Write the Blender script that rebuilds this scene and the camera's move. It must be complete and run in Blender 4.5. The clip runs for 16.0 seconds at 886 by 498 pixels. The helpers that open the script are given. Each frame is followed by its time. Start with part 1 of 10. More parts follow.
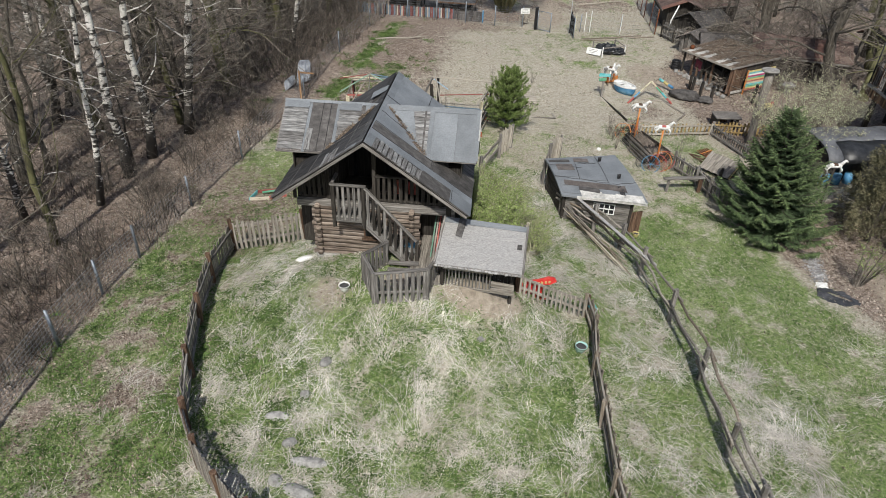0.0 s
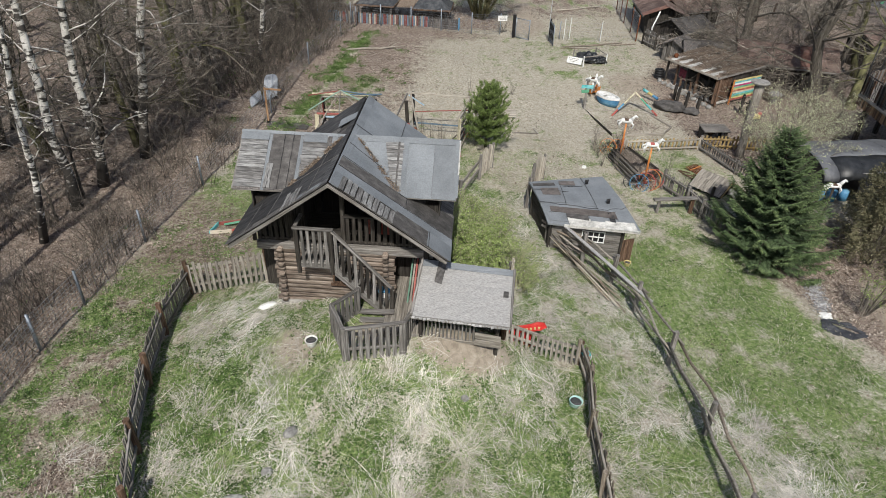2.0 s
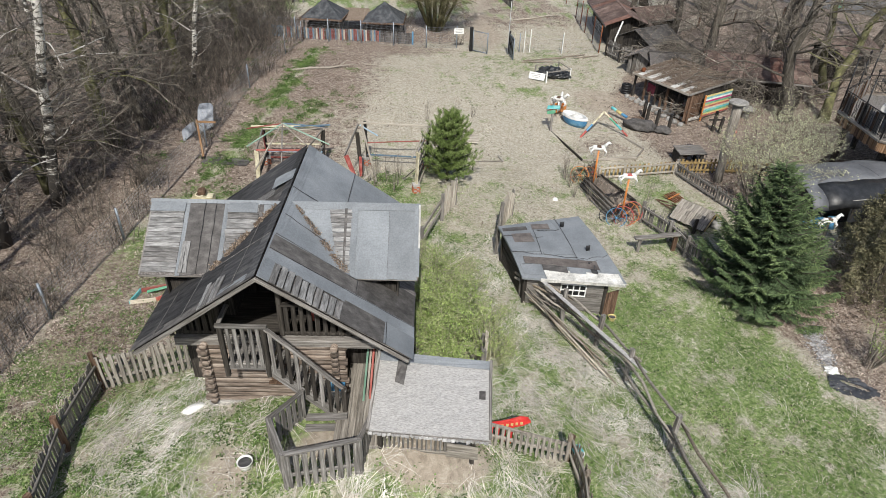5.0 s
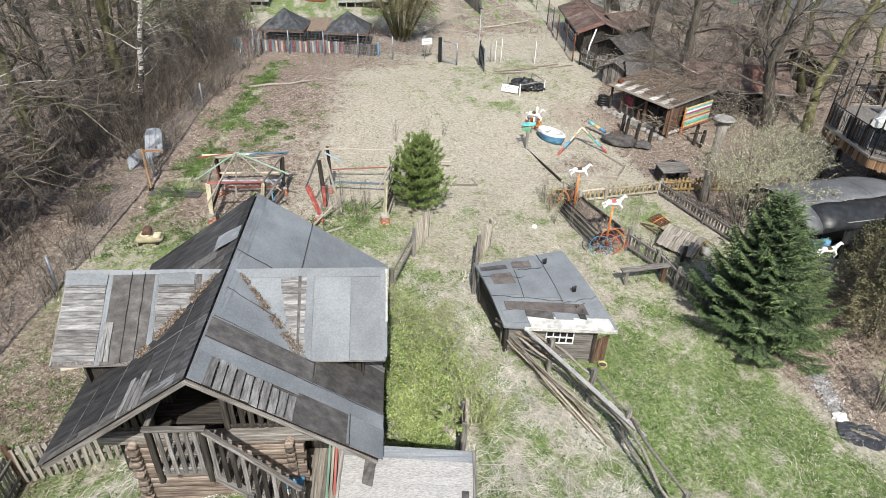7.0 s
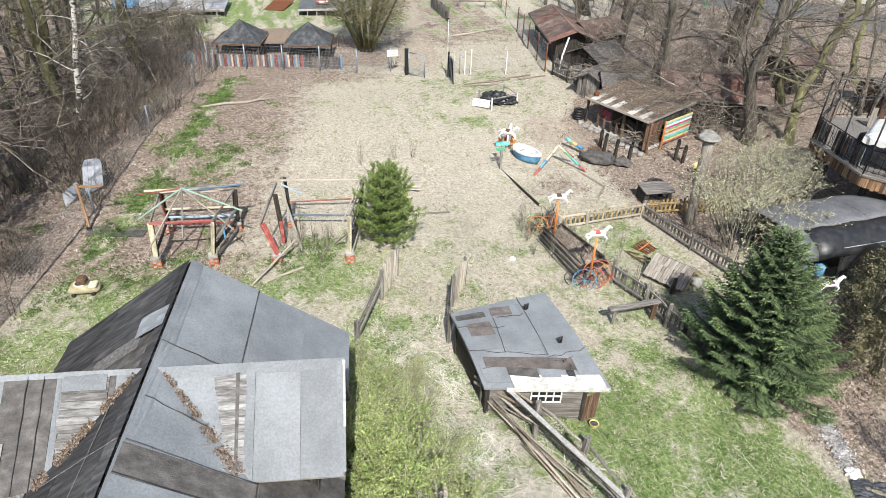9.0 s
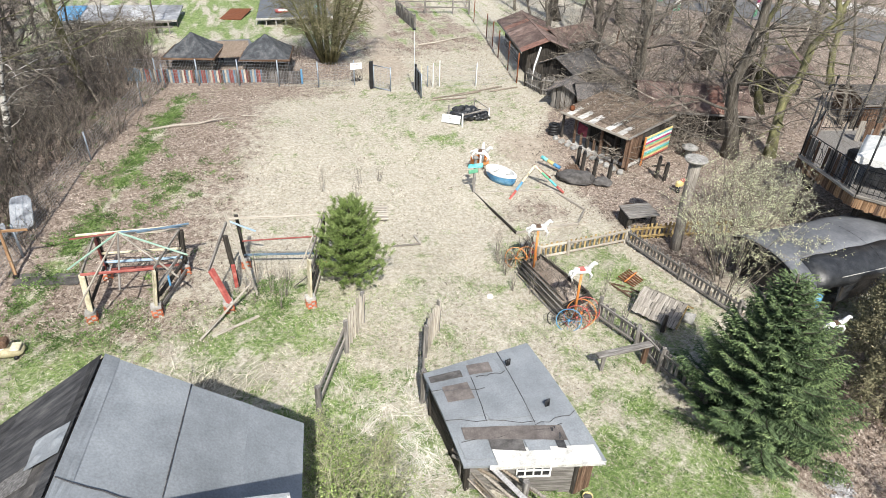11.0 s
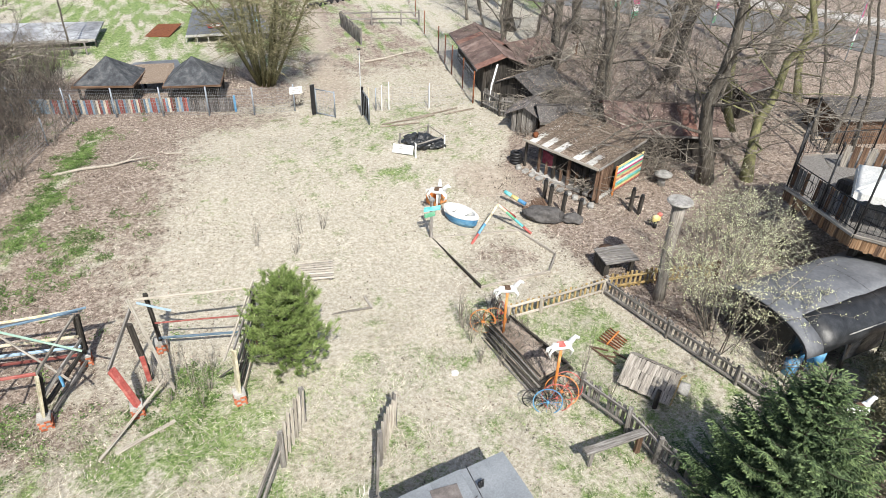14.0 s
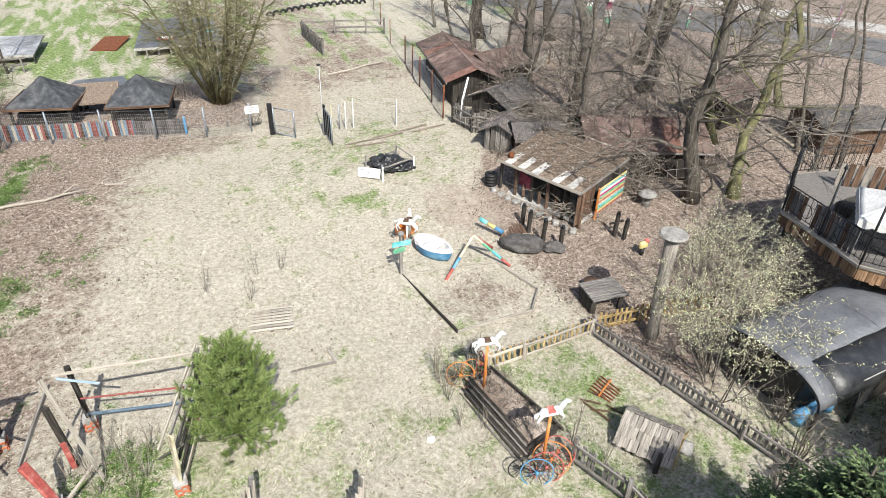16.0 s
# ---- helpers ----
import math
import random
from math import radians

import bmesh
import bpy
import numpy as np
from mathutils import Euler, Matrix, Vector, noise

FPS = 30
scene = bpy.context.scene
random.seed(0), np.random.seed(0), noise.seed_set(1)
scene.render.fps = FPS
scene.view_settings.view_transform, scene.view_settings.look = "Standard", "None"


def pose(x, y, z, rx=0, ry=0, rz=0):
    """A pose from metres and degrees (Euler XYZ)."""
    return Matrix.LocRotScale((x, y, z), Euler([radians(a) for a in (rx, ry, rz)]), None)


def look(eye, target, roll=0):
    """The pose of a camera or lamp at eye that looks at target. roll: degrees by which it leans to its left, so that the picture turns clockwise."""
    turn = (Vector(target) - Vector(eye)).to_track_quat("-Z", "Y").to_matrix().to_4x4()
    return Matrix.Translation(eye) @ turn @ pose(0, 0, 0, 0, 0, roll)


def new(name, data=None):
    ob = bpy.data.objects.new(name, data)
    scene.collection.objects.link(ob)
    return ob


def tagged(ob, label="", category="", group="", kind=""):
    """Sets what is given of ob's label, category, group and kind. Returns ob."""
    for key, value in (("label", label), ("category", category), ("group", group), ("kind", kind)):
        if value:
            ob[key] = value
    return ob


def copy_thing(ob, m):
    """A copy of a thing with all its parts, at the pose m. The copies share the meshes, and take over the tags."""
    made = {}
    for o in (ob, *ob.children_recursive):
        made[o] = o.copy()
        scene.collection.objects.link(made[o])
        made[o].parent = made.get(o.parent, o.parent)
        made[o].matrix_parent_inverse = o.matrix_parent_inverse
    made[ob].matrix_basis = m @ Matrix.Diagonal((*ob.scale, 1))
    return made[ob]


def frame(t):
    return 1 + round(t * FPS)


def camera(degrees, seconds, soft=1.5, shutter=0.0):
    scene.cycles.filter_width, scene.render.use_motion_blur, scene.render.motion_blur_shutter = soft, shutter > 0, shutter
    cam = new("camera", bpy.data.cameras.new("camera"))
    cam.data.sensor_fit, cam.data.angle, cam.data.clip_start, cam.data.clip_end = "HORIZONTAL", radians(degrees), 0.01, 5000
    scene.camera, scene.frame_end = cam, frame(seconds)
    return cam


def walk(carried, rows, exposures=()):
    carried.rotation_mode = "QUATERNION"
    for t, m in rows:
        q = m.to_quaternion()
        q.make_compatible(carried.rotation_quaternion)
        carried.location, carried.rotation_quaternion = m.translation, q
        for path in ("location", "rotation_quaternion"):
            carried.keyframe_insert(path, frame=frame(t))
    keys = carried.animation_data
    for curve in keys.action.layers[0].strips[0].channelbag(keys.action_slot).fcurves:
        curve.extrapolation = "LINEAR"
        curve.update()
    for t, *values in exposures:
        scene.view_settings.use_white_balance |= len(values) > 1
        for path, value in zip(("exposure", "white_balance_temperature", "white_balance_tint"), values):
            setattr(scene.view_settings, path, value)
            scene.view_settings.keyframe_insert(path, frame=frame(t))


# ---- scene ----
cam = camera(70.4, 16.0, soft=0.5)
METRES, EYE, TILT, LEAN, TURN = 22.08, 14.49, 0.0, 0.0, -8.4
ROWS = [
    (0.0, 0.0, 0.0, 0.0, 1.03, -33.59, -1.55),
    (0.5, 0.0, 0.0285, 0.0003, 0.48, -33.56, -1.57),
    (1.0, 0.0008, 0.0564, 0.0003, -0.04, -33.53, -1.59),
    (1.5, 0.0017, 0.0855, 0.0004, -0.57, -33.5, -1.59),
    (2.0, 0.0022, 0.1141, 0.0006, -1.11, -33.48, -1.6),
    (2.5, 0.0032, 0.1444, 0.0008, -1.79, -33.45, -1.61),
    (3.0, 0.0042, 0.1741, 0.0009, -2.46, -33.42, -1.63),
    (3.5, 0.0051, 0.205, 0.001, -3.16, -33.39, -1.66),
    (4.0, 0.0066, 0.2348, 0.0015, -3.82, -33.36, -1.67),
    (6.5, 0.0221, 0.3863, 0.0046, -7.32, -33.25, -1.66),
    (7.0, 0.0268, 0.4181, 0.0056, -8.02, -33.23, -1.66),
    (7.5, 0.0317, 0.4493, 0.0063, -8.72, -33.21, -1.68),
    (8.0, 0.0385, 0.481, 0.0068, -9.43, -33.17, -1.65),
    (8.5, 0.0446, 0.5112, 0.007, -10.14, -33.15, -1.65),
    (9.0, 0.0513, 0.5426, 0.0077, -10.87, -33.14, -1.64),
    (11.5, 0.0903, 0.6961, 0.0094, -14.44, -33.04, -1.71),
    (12.0, 0.1003, 0.7281, 0.0097, -15.16, -33.02, -1.71),
    (12.5, 0.1103, 0.7591, 0.0101, -15.84, -32.99, -1.73),
    (13.0, 0.1199, 0.7909, 0.0105, -16.58, -32.97, -1.75),
    (13.5, 0.1293, 0.8226, 0.01, -17.31, -32.94, -1.78),
    (14.0, 0.14, 0.8531, 0.0101, -18.01, -32.92, -1.79),
    (14.5, 0.1521, 0.884, 0.0097, -18.72, -32.87, -1.78),
    (15.0, 0.1635, 0.9141, 0.0092, -19.41, -32.86, -1.79),
    (15.5, 0.1744, 0.9453, 0.0081, -20.16, -32.82, -1.81),
    (16.0, 0.1865, 0.975, 0.0064, -20.83, -32.75, -1.77),
]
walk(cam, [(t, pose(0, 0, EYE, TILT, LEAN, TURN) @ pose(METRES * x, METRES * y, METRES * z, 90 + pitch, roll, yaw)) for t, x, y, z, yaw, pitch, roll in ROWS],
     exposures=[(0.0, -0.1), (4.0, 0.03), (6.5, 0.37), (9.0, 0.66), (12.5, 0.74), (16.0, 0.71)])
PLAN = 1.38  # metres to a unit of the plan below

# ---- world, sun, exposure ----
SUN_FROM = Vector((-0.15, -0.66, 0.735))
world = bpy.data.worlds.new("sky")
scene.world = world
world.use_nodes = True
wn = world.node_tree.nodes
sky = wn.new("ShaderNodeTexSky")
sky.sky_type, sky.sun_disc = "NISHITA", False
sky.sun_elevation, sky.sun_rotation = math.asin(SUN_FROM.normalized().z), radians(192)
sky.dust_density, sky.air_density = 2.0, 1.0
world.node_tree.links.new(sky.outputs[0], wn["Background"].inputs[0])
wn["Background"].inputs[1].default_value = 0.1
sun_data = bpy.data.lights.new("sun", "SUN")
sun_data.energy, sun_data.angle, sun_data.color = 4.05, radians(0.6), (1.0, 0.968, 0.895)
sun = new("sun", sun_data)
sun.matrix_world = look(SUN_FROM * 40, (0, 0, 0))

# ---- the lie of the land ----


def ease(a, b, x):
    t = min(1.0, max(0.0, (x - a) / (b - a)))
    return t * t * (3 - 2 * t)


def ground_z(x, y):
    """Height of the ground: a low hillock under the cottage, a fall to the right, a rise far off."""
    b = -0.05 - 0.45 * ease(5, 11, x) * (1 - 0.3 * ease(20, 27, y)) - 0.25 * ease(10, 14, x) * (1 - ease(14, 20, y))
    b += 0.55 * ease(26, 37, y)
    b += 0.5 * math.exp(-(((x - 2.75) / 1.25) ** 2) - ((y - 12.0) / 0.75) ** 2)
    return b + 1.4 * math.exp(-(((x - 0.4) / 3.9) ** 2) - ((y - 12.9) / 3.3) ** 2)


random.seed(3)

# ---- materials ----


def rgb(c):
    return (*c, 1.0)


def surface(name, colours, scale=4.0, stretch=(1, 1, 1), rough=0.85, bump=0.4, fine=8.0, metal=0.0, rand=0.25, island=False, contrast=0.55, gloss=0.3):
    """A noisy two-scale material in object space; each object (or island) has its own shade."""
    m = bpy.data.materials.new(name)
    m.use_nodes = True
    nt = m.node_tree
    n, ln = nt.nodes, nt.links
    bsdf = n["Principled BSDF"]
    tc = n.new("ShaderNodeTexCoord")
    mp = n.new("ShaderNodeMapping")
    mp.inputs["Scale"].default_value = stretch
    ln.new(tc.outputs["Object"], mp.inputs[0])
    info = n.new("ShaderNodeObjectInfo")
    shift = n.new("ShaderNodeVectorMath")
    shift.operation = "MULTIPLY_ADD"
    shift.inputs[1].default_value = (1, 1, 1)
    mul = n.new("ShaderNodeMath")
    mul.operation = "MULTIPLY"
    mul.inputs[1].default_value = 41.0
    ln.new(info.outputs["Random"], mul.inputs[0])
    ln.new(mp.outputs[0], shift.inputs[0])
    ln.new(mul.outputs[0], shift.inputs[2])
    a = n.new("ShaderNodeTexNoise")
    a.inputs["Scale"].default_value, a.inputs["Detail"].default_value, a.inputs["Roughness"].default_value = scale, 5, 0.62
    ln.new(shift.outputs[0], a.inputs["Vector"])
    b = n.new("ShaderNodeTexNoise")
    b.inputs["Scale"].default_value, b.inputs["Detail"].default_value = scale * fine, 4
    ln.new(shift.outputs[0], b.inputs["Vector"])
    ramp = n.new("ShaderNodeValToRGB")
    el = ramp.color_ramp.elements
    lo, hi = 0.5 - contrast * 0.35, 0.5 + contrast * 0.35
    el[0].position, el[0].color = lo, rgb(colours[0])
    el[1].position, el[1].color = hi, rgb(colours[-1])
    for i, c in enumerate(colours[1:-1]):
        e = el.new(lo + (hi - lo) * (i + 1) / (len(colours) - 1))
        e.color = rgb(c)
    ln.new(a.outputs[0], ramp.inputs[0])
    hsv = n.new("ShaderNodeHueSaturation")
    ln.new(ramp.outputs[0], hsv.inputs["Color"])
    val = n.new("ShaderNodeMath")
    val.operation = "MULTIPLY_ADD"
    val.inputs[1].default_value, val.inputs[2].default_value = 2 * rand, 1 - rand
    if island:
        geo = n.new("ShaderNodeNewGeometry")
        ln.new(geo.outputs["Random Per Island"], val.inputs[0])
    else:
        ln.new(info.outputs["Random"], val.inputs[0])
    grain = n.new("ShaderNodeMath")
    grain.operation = "MULTIPLY_ADD"
    grain.inputs[1].default_value, grain.inputs[2].default_value = 0.7, 0.65
    ln.new(b.outputs[0], grain.inputs[0])
    both = n.new("ShaderNodeMath")
    both.operation = "MULTIPLY"
    ln.new(val.outputs[0], both.inputs[0])
    ln.new(grain.outputs[0], both.inputs[1])
    ln.new(both.outputs[0], hsv.inputs["Value"])
    ln.new(hsv.outputs[0], bsdf.inputs["Base Color"])
    bsdf.inputs["Roughness"].default_value, bsdf.inputs["Metallic"].default_value = rough, metal
    bsdf.inputs["Specular IOR Level"].default_value = gloss
    if bump:
        bp = n.new("ShaderNodeBump")
        bp.inputs["Strength"].default_value, bp.inputs["Distance"].default_value = bump, 0.02
        ln.new(b.outputs[0], bp.inputs["Height"])
        ln.new(bp.outputs[0], bsdf.inputs["Normal"])
    return m


GRAIN = (14, 14, 0.8)
M = {}
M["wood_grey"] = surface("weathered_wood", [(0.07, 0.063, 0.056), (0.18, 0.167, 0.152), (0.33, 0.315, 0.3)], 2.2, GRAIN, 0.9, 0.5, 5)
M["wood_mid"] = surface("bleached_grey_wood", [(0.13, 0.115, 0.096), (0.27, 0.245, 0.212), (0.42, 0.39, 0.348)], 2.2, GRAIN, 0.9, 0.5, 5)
# near-black: gallery shade is put into this colour; also for real black parts
M["wood_black"] = surface("black_and_shade_wood", [(0.006, 0.005, 0.005), (0.014, 0.012, 0.011), (0.03, 0.027, 0.025)], 2.2, GRAIN, 0.9, 0.4, 5)
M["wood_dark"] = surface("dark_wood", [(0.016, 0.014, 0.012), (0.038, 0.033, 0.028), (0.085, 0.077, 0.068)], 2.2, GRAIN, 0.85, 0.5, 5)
M["wood_brown"] = surface("brown_wood", [(0.045, 0.028, 0.018), (0.11, 0.065, 0.042), (0.2, 0.14, 0.1)], 2.2, GRAIN, 0.85, 0.5, 5)
M["wood_tan"] = surface("tan_bare_wood", [(0.12, 0.095, 0.07), (0.26, 0.215, 0.168), (0.42, 0.37, 0.305)], 2.2, GRAIN, 0.9, 0.4, 5, rand=0.3)
M["wood_orange"] = surface("orange_brown_boards", [(0.13, 0.07, 0.035), (0.26, 0.155, 0.085), (0.38, 0.26, 0.165)], 2.2, GRAIN, 0.85, 0.4, 5, rand=0.3)
M["wood_pale"] = surface("bleached_wood", [(0.25, 0.22, 0.18), (0.42, 0.38, 0.32), (0.56, 0.52, 0.46)], 2.2, GRAIN, 0.9, 0.4, 5)
M["wood_yellow"] = surface("yellow_stained_wood", [(0.15, 0.1, 0.045), (0.33, 0.235, 0.1), (0.46, 0.37, 0.21)], 2.2, GRAIN, 0.85, 0.4, 5, rand=0.3)
M["log"] = surface("log_wall_wood", [(0.06, 0.045, 0.036), (0.19, 0.15, 0.122), (0.36, 0.31, 0.265)], 2.0, (0.9, 12, 12), 0.9, 0.5, 5, rand=0.35)
M["roof_board"] = surface("roof_boards", [(0.045, 0.04, 0.038), (0.11, 0.1, 0.095), (0.23, 0.22, 0.21)], 2.2, GRAIN, 0.9, 0.5, 5, rand=0.35)
M["roof_pale"] = surface("pale_roof_boards", [(0.1, 0.098, 0.096), (0.21, 0.208, 0.205), (0.34, 0.338, 0.332)], 2.6, (9, 9, 1.6), 0.9, 0.5, 5, rand=0.22, contrast=0.5)
M["roof_grey"] = surface("grey_roof_boards", [(0.075, 0.072, 0.07), (0.155, 0.15, 0.146), (0.27, 0.262, 0.255)], 2.6, (9, 9, 1.6), 0.9, 0.5, 5, rand=0.22)
M["peeled"] = surface("peeling_white_felt", [(0.3, 0.295, 0.275), (0.5, 0.49, 0.46), (0.66, 0.65, 0.62)], 5, (1, 1, 1), 0.8, 0.3, 8)
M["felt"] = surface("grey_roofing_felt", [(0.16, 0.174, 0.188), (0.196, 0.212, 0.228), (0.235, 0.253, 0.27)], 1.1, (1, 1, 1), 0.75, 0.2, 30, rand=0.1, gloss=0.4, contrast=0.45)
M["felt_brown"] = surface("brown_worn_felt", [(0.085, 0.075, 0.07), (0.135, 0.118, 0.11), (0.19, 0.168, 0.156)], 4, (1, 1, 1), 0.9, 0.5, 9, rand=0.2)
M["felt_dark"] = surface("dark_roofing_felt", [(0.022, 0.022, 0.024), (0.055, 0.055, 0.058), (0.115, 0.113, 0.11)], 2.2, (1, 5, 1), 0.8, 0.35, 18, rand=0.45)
M["felt_worn"] = surface("worn_bitumen", [(0.05, 0.047, 0.046), (0.088, 0.083, 0.08), (0.14, 0.133, 0.128)], 5, (1, 1.4, 1), 0.9, 0.5, 9, rand=0.25)
M["shingle"] = surface("weathered_shingles", [(0.17, 0.15, 0.125), (0.33, 0.3, 0.265), (0.46, 0.43, 0.39)], 2.2, GRAIN, 0.9, 0.5, 5, rand=0.18)
M["plastic_grey"] = surface("dull_grey_plastic", [(0.36, 0.38, 0.4), (0.46, 0.48, 0.5), (0.56, 0.58, 0.6)], 3, (1, 1, 1), 0.5, 0.2, 8)
M["lichen"] = surface("lichened_board", [(0.21, 0.205, 0.198), (0.33, 0.323, 0.315), (0.44, 0.432, 0.423)], 30, (0.6, 2.2, 1), 0.95, 0.5, 5)
M["debris"] = surface("brown_leaf_litter", [(0.08, 0.058, 0.044), (0.185, 0.142, 0.108), (0.36, 0.3, 0.24)], 20, (1, 1, 1), 0.95, 0.6, 5, island=True, rand=0.5)
M["brick"] = surface("red_brick", [(0.28, 0.07, 0.035), (0.42, 0.13, 0.065), (0.5, 0.2, 0.11)], 14, (1, 1, 1), 0.9, 0.4, 6)
M["concrete"] = surface("concrete", [(0.2, 0.19, 0.17), (0.32, 0.31, 0.29), (0.44, 0.42, 0.39)], 6, (1, 1, 1), 0.9, 0.4, 8)
M["bark"] = surface("dark_bark", [(0.045, 0.038, 0.03), (0.1, 0.088, 0.072), (0.19, 0.175, 0.15)], 3, (5, 5, 0.7), 0.95, 0.9, 4, rand=0.35)
M["bark_moss"] = surface("mossy_bark", [(0.055, 0.05, 0.032), (0.115, 0.113, 0.055), (0.185, 0.18, 0.088)], 1.6, (3, 3, 0.8), 0.95, 0.9, 8, rand=0.3)
M["twig"] = surface("twigs", [(0.085, 0.072, 0.058), (0.17, 0.15, 0.125), (0.3, 0.272, 0.235)], 3, (1, 1, 1), 0.95, 0.0, 4, island=True, rand=0.4)
M["brush"] = surface("grey_brushwood", [(0.06, 0.05, 0.04), (0.135, 0.114, 0.094), (0.25, 0.223, 0.192)], 3, (1, 1, 1), 0.95, 0.0, 4, island=True, rand=0.5)
# inner spruce green, with the shade between sprays put into the colour
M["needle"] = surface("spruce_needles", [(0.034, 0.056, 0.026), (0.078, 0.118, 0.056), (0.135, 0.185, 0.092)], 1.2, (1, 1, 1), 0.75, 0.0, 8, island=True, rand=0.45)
M["wood_stair"] = surface("dark_weathered_wood", [(0.065, 0.06, 0.055), (0.165, 0.155, 0.144), (0.31, 0.297, 0.284)], 2.2, GRAIN, 0.9, 0.5, 5)
M["pine"] = surface("pine_needles", [(0.085, 0.13, 0.03), (0.17, 0.235, 0.07), (0.29, 0.36, 0.14)], 1.5, (1, 1, 1), 0.7, 0.0, 8, island=True, rand=0.45)
M["thuja"] = surface("browned_thuja", [(0.075, 0.075, 0.04), (0.18, 0.168, 0.098), (0.34, 0.305, 0.2)], 1.2, (1, 1, 1), 0.85, 0.0, 8, island=True, rand=0.4)
M["weed"] = surface("low_weed_leaves", [(0.04, 0.075, 0.018), (0.095, 0.16, 0.042), (0.185, 0.27, 0.085)], 1.5, (1, 1, 1), 0.7, 0.0, 8, island=True, rand=0.45)
M["leaf"] = surface("fresh_leaves", [(0.13, 0.2, 0.05), (0.25, 0.335, 0.1), (0.39, 0.465, 0.185)], 1.5, (1, 1, 1), 0.6, 0.0, 8, island=True, rand=0.45)
M["stem_pale"] = surface("pale_green_stems", [(0.2, 0.195, 0.115), (0.34, 0.33, 0.215), (0.48, 0.465, 0.34)], 3, (1, 1, 1), 0.9, 0.0, 4, island=True, rand=0.4)
M["twig_moss"] = surface("olive_twigs", [(0.075, 0.07, 0.035), (0.155, 0.145, 0.08), (0.27, 0.25, 0.16)], 3, (1, 1, 1), 0.9, 0.0, 4, island=True, rand=0.4)
M["needle_tip"] = surface("spruce_tip_needles", [(0.078, 0.122, 0.05), (0.145, 0.205, 0.086), (0.225, 0.29, 0.13)], 1.2, (1, 1, 1), 0.7, 0.0, 8, island=True, rand=0.4)
M["bud"] = surface("pale_buds", [(0.4, 0.43, 0.22), (0.56, 0.58, 0.36), (0.7, 0.71, 0.52)], 4, (1, 1, 1), 0.7, 0.0, 8, island=True, rand=0.3)
M["grass"] = surface("green_grass", [(0.064, 0.12, 0.03), (0.19, 0.295, 0.092), (0.39, 0.46, 0.205)], 0.5, (1, 1, 1), 0.75, 0.0, 8, island=True, rand=0.5)
M["straw"] = surface("dry_grass", [(0.4, 0.367, 0.313), (0.59, 0.556, 0.496), (0.8, 0.773, 0.715)], 0.6, (1, 1, 1), 0.8, 0.0, 8, island=True, rand=0.4)
M["straw_short"] = surface("short_dry_grass", [(0.3, 0.272, 0.2), (0.46, 0.425, 0.335), (0.62, 0.585, 0.49)], 0.6, (1, 1, 1), 0.85, 0.0, 8, island=True, rand=0.5)
M["fallen"] = surface("fallen_leaves", [(0.07, 0.049, 0.037), (0.235, 0.182, 0.145), (0.52, 0.45, 0.39)], 0.6, (1, 1, 1), 0.85, 0.0, 8, island=True, rand=0.6)
M["white"] = surface("white_paint", [(0.6, 0.6, 0.58), (0.76, 0.76, 0.74), (0.82, 0.82, 0.81)], 5, (1, 1, 1), 0.5, 0.1, 8, rand=0.06)
M["cream"] = surface("cream_paint", [(0.38, 0.33, 0.22), (0.56, 0.51, 0.37), (0.67, 0.63, 0.5)], 5, (1, 1, 1), 0.75, 0.2, 8, rand=0.12)
M["red"] = surface("faded_red_paint", [(0.28, 0.06, 0.055), (0.42, 0.1, 0.085), (0.52, 0.24, 0.2)], 4, (1, 1, 1), 0.6, 0.2, 8, rand=0.12)
M["scarlet"] = surface("scarlet_plastic", [(0.55, 0.03, 0.03), (0.66, 0.05, 0.045), (0.7, 0.12, 0.1)], 4, (1, 1, 1), 0.4, 0.05, 8, rand=0.05)
M["orange"] = surface("orange_paint", [(0.38, 0.12, 0.03), (0.56, 0.2, 0.05), (0.62, 0.32, 0.14)], 4, (1, 1, 1), 0.55, 0.15, 8, rand=0.1)
M["blue"] = surface("blue_paint", [(0.05, 0.17, 0.34), (0.1, 0.29, 0.5), (0.2, 0.4, 0.56)], 4, (1, 1, 1), 0.55, 0.15, 8, rand=0.15)
M["cyan"] = surface("turquoise_paint", [(0.06, 0.33, 0.36), (0.12, 0.46, 0.48), (0.28, 0.56, 0.56)], 4, (1, 1, 1), 0.55, 0.15, 8, rand=0.1)
M["green"] = surface("green_paint", [(0.07, 0.27, 0.16), (0.13, 0.39, 0.24), (0.28, 0.48, 0.34)], 4, (1, 1, 1), 0.6, 0.15, 8, rand=0.1)
M["yellow"] = surface("yellow_paint", [(0.42, 0.34, 0.12), (0.58, 0.48, 0.2), (0.66, 0.58, 0.32)], 4, (1, 1, 1), 0.6, 0.15, 8, rand=0.1)
M["steel"] = surface("galvanised_steel", [(0.19, 0.215, 0.25), (0.27, 0.305, 0.35), (0.36, 0.4, 0.45)], 8, (1, 1, 1), 0.5, 0.1, 8, metal=0.5, rand=0.1, gloss=0.5)
M["faded_yellow"] = surface("faded_yellow_plastic", [(0.3, 0.265, 0.15), (0.42, 0.375, 0.24), (0.52, 0.475, 0.34)], 4, (1, 1, 1), 0.6, 0.15, 8)
M["aqua"] = surface("pale_turquoise_plastic", [(0.3, 0.5, 0.48), (0.4, 0.6, 0.57), (0.5, 0.67, 0.64)], 4, (1, 1, 1), 0.5, 0.1, 8)
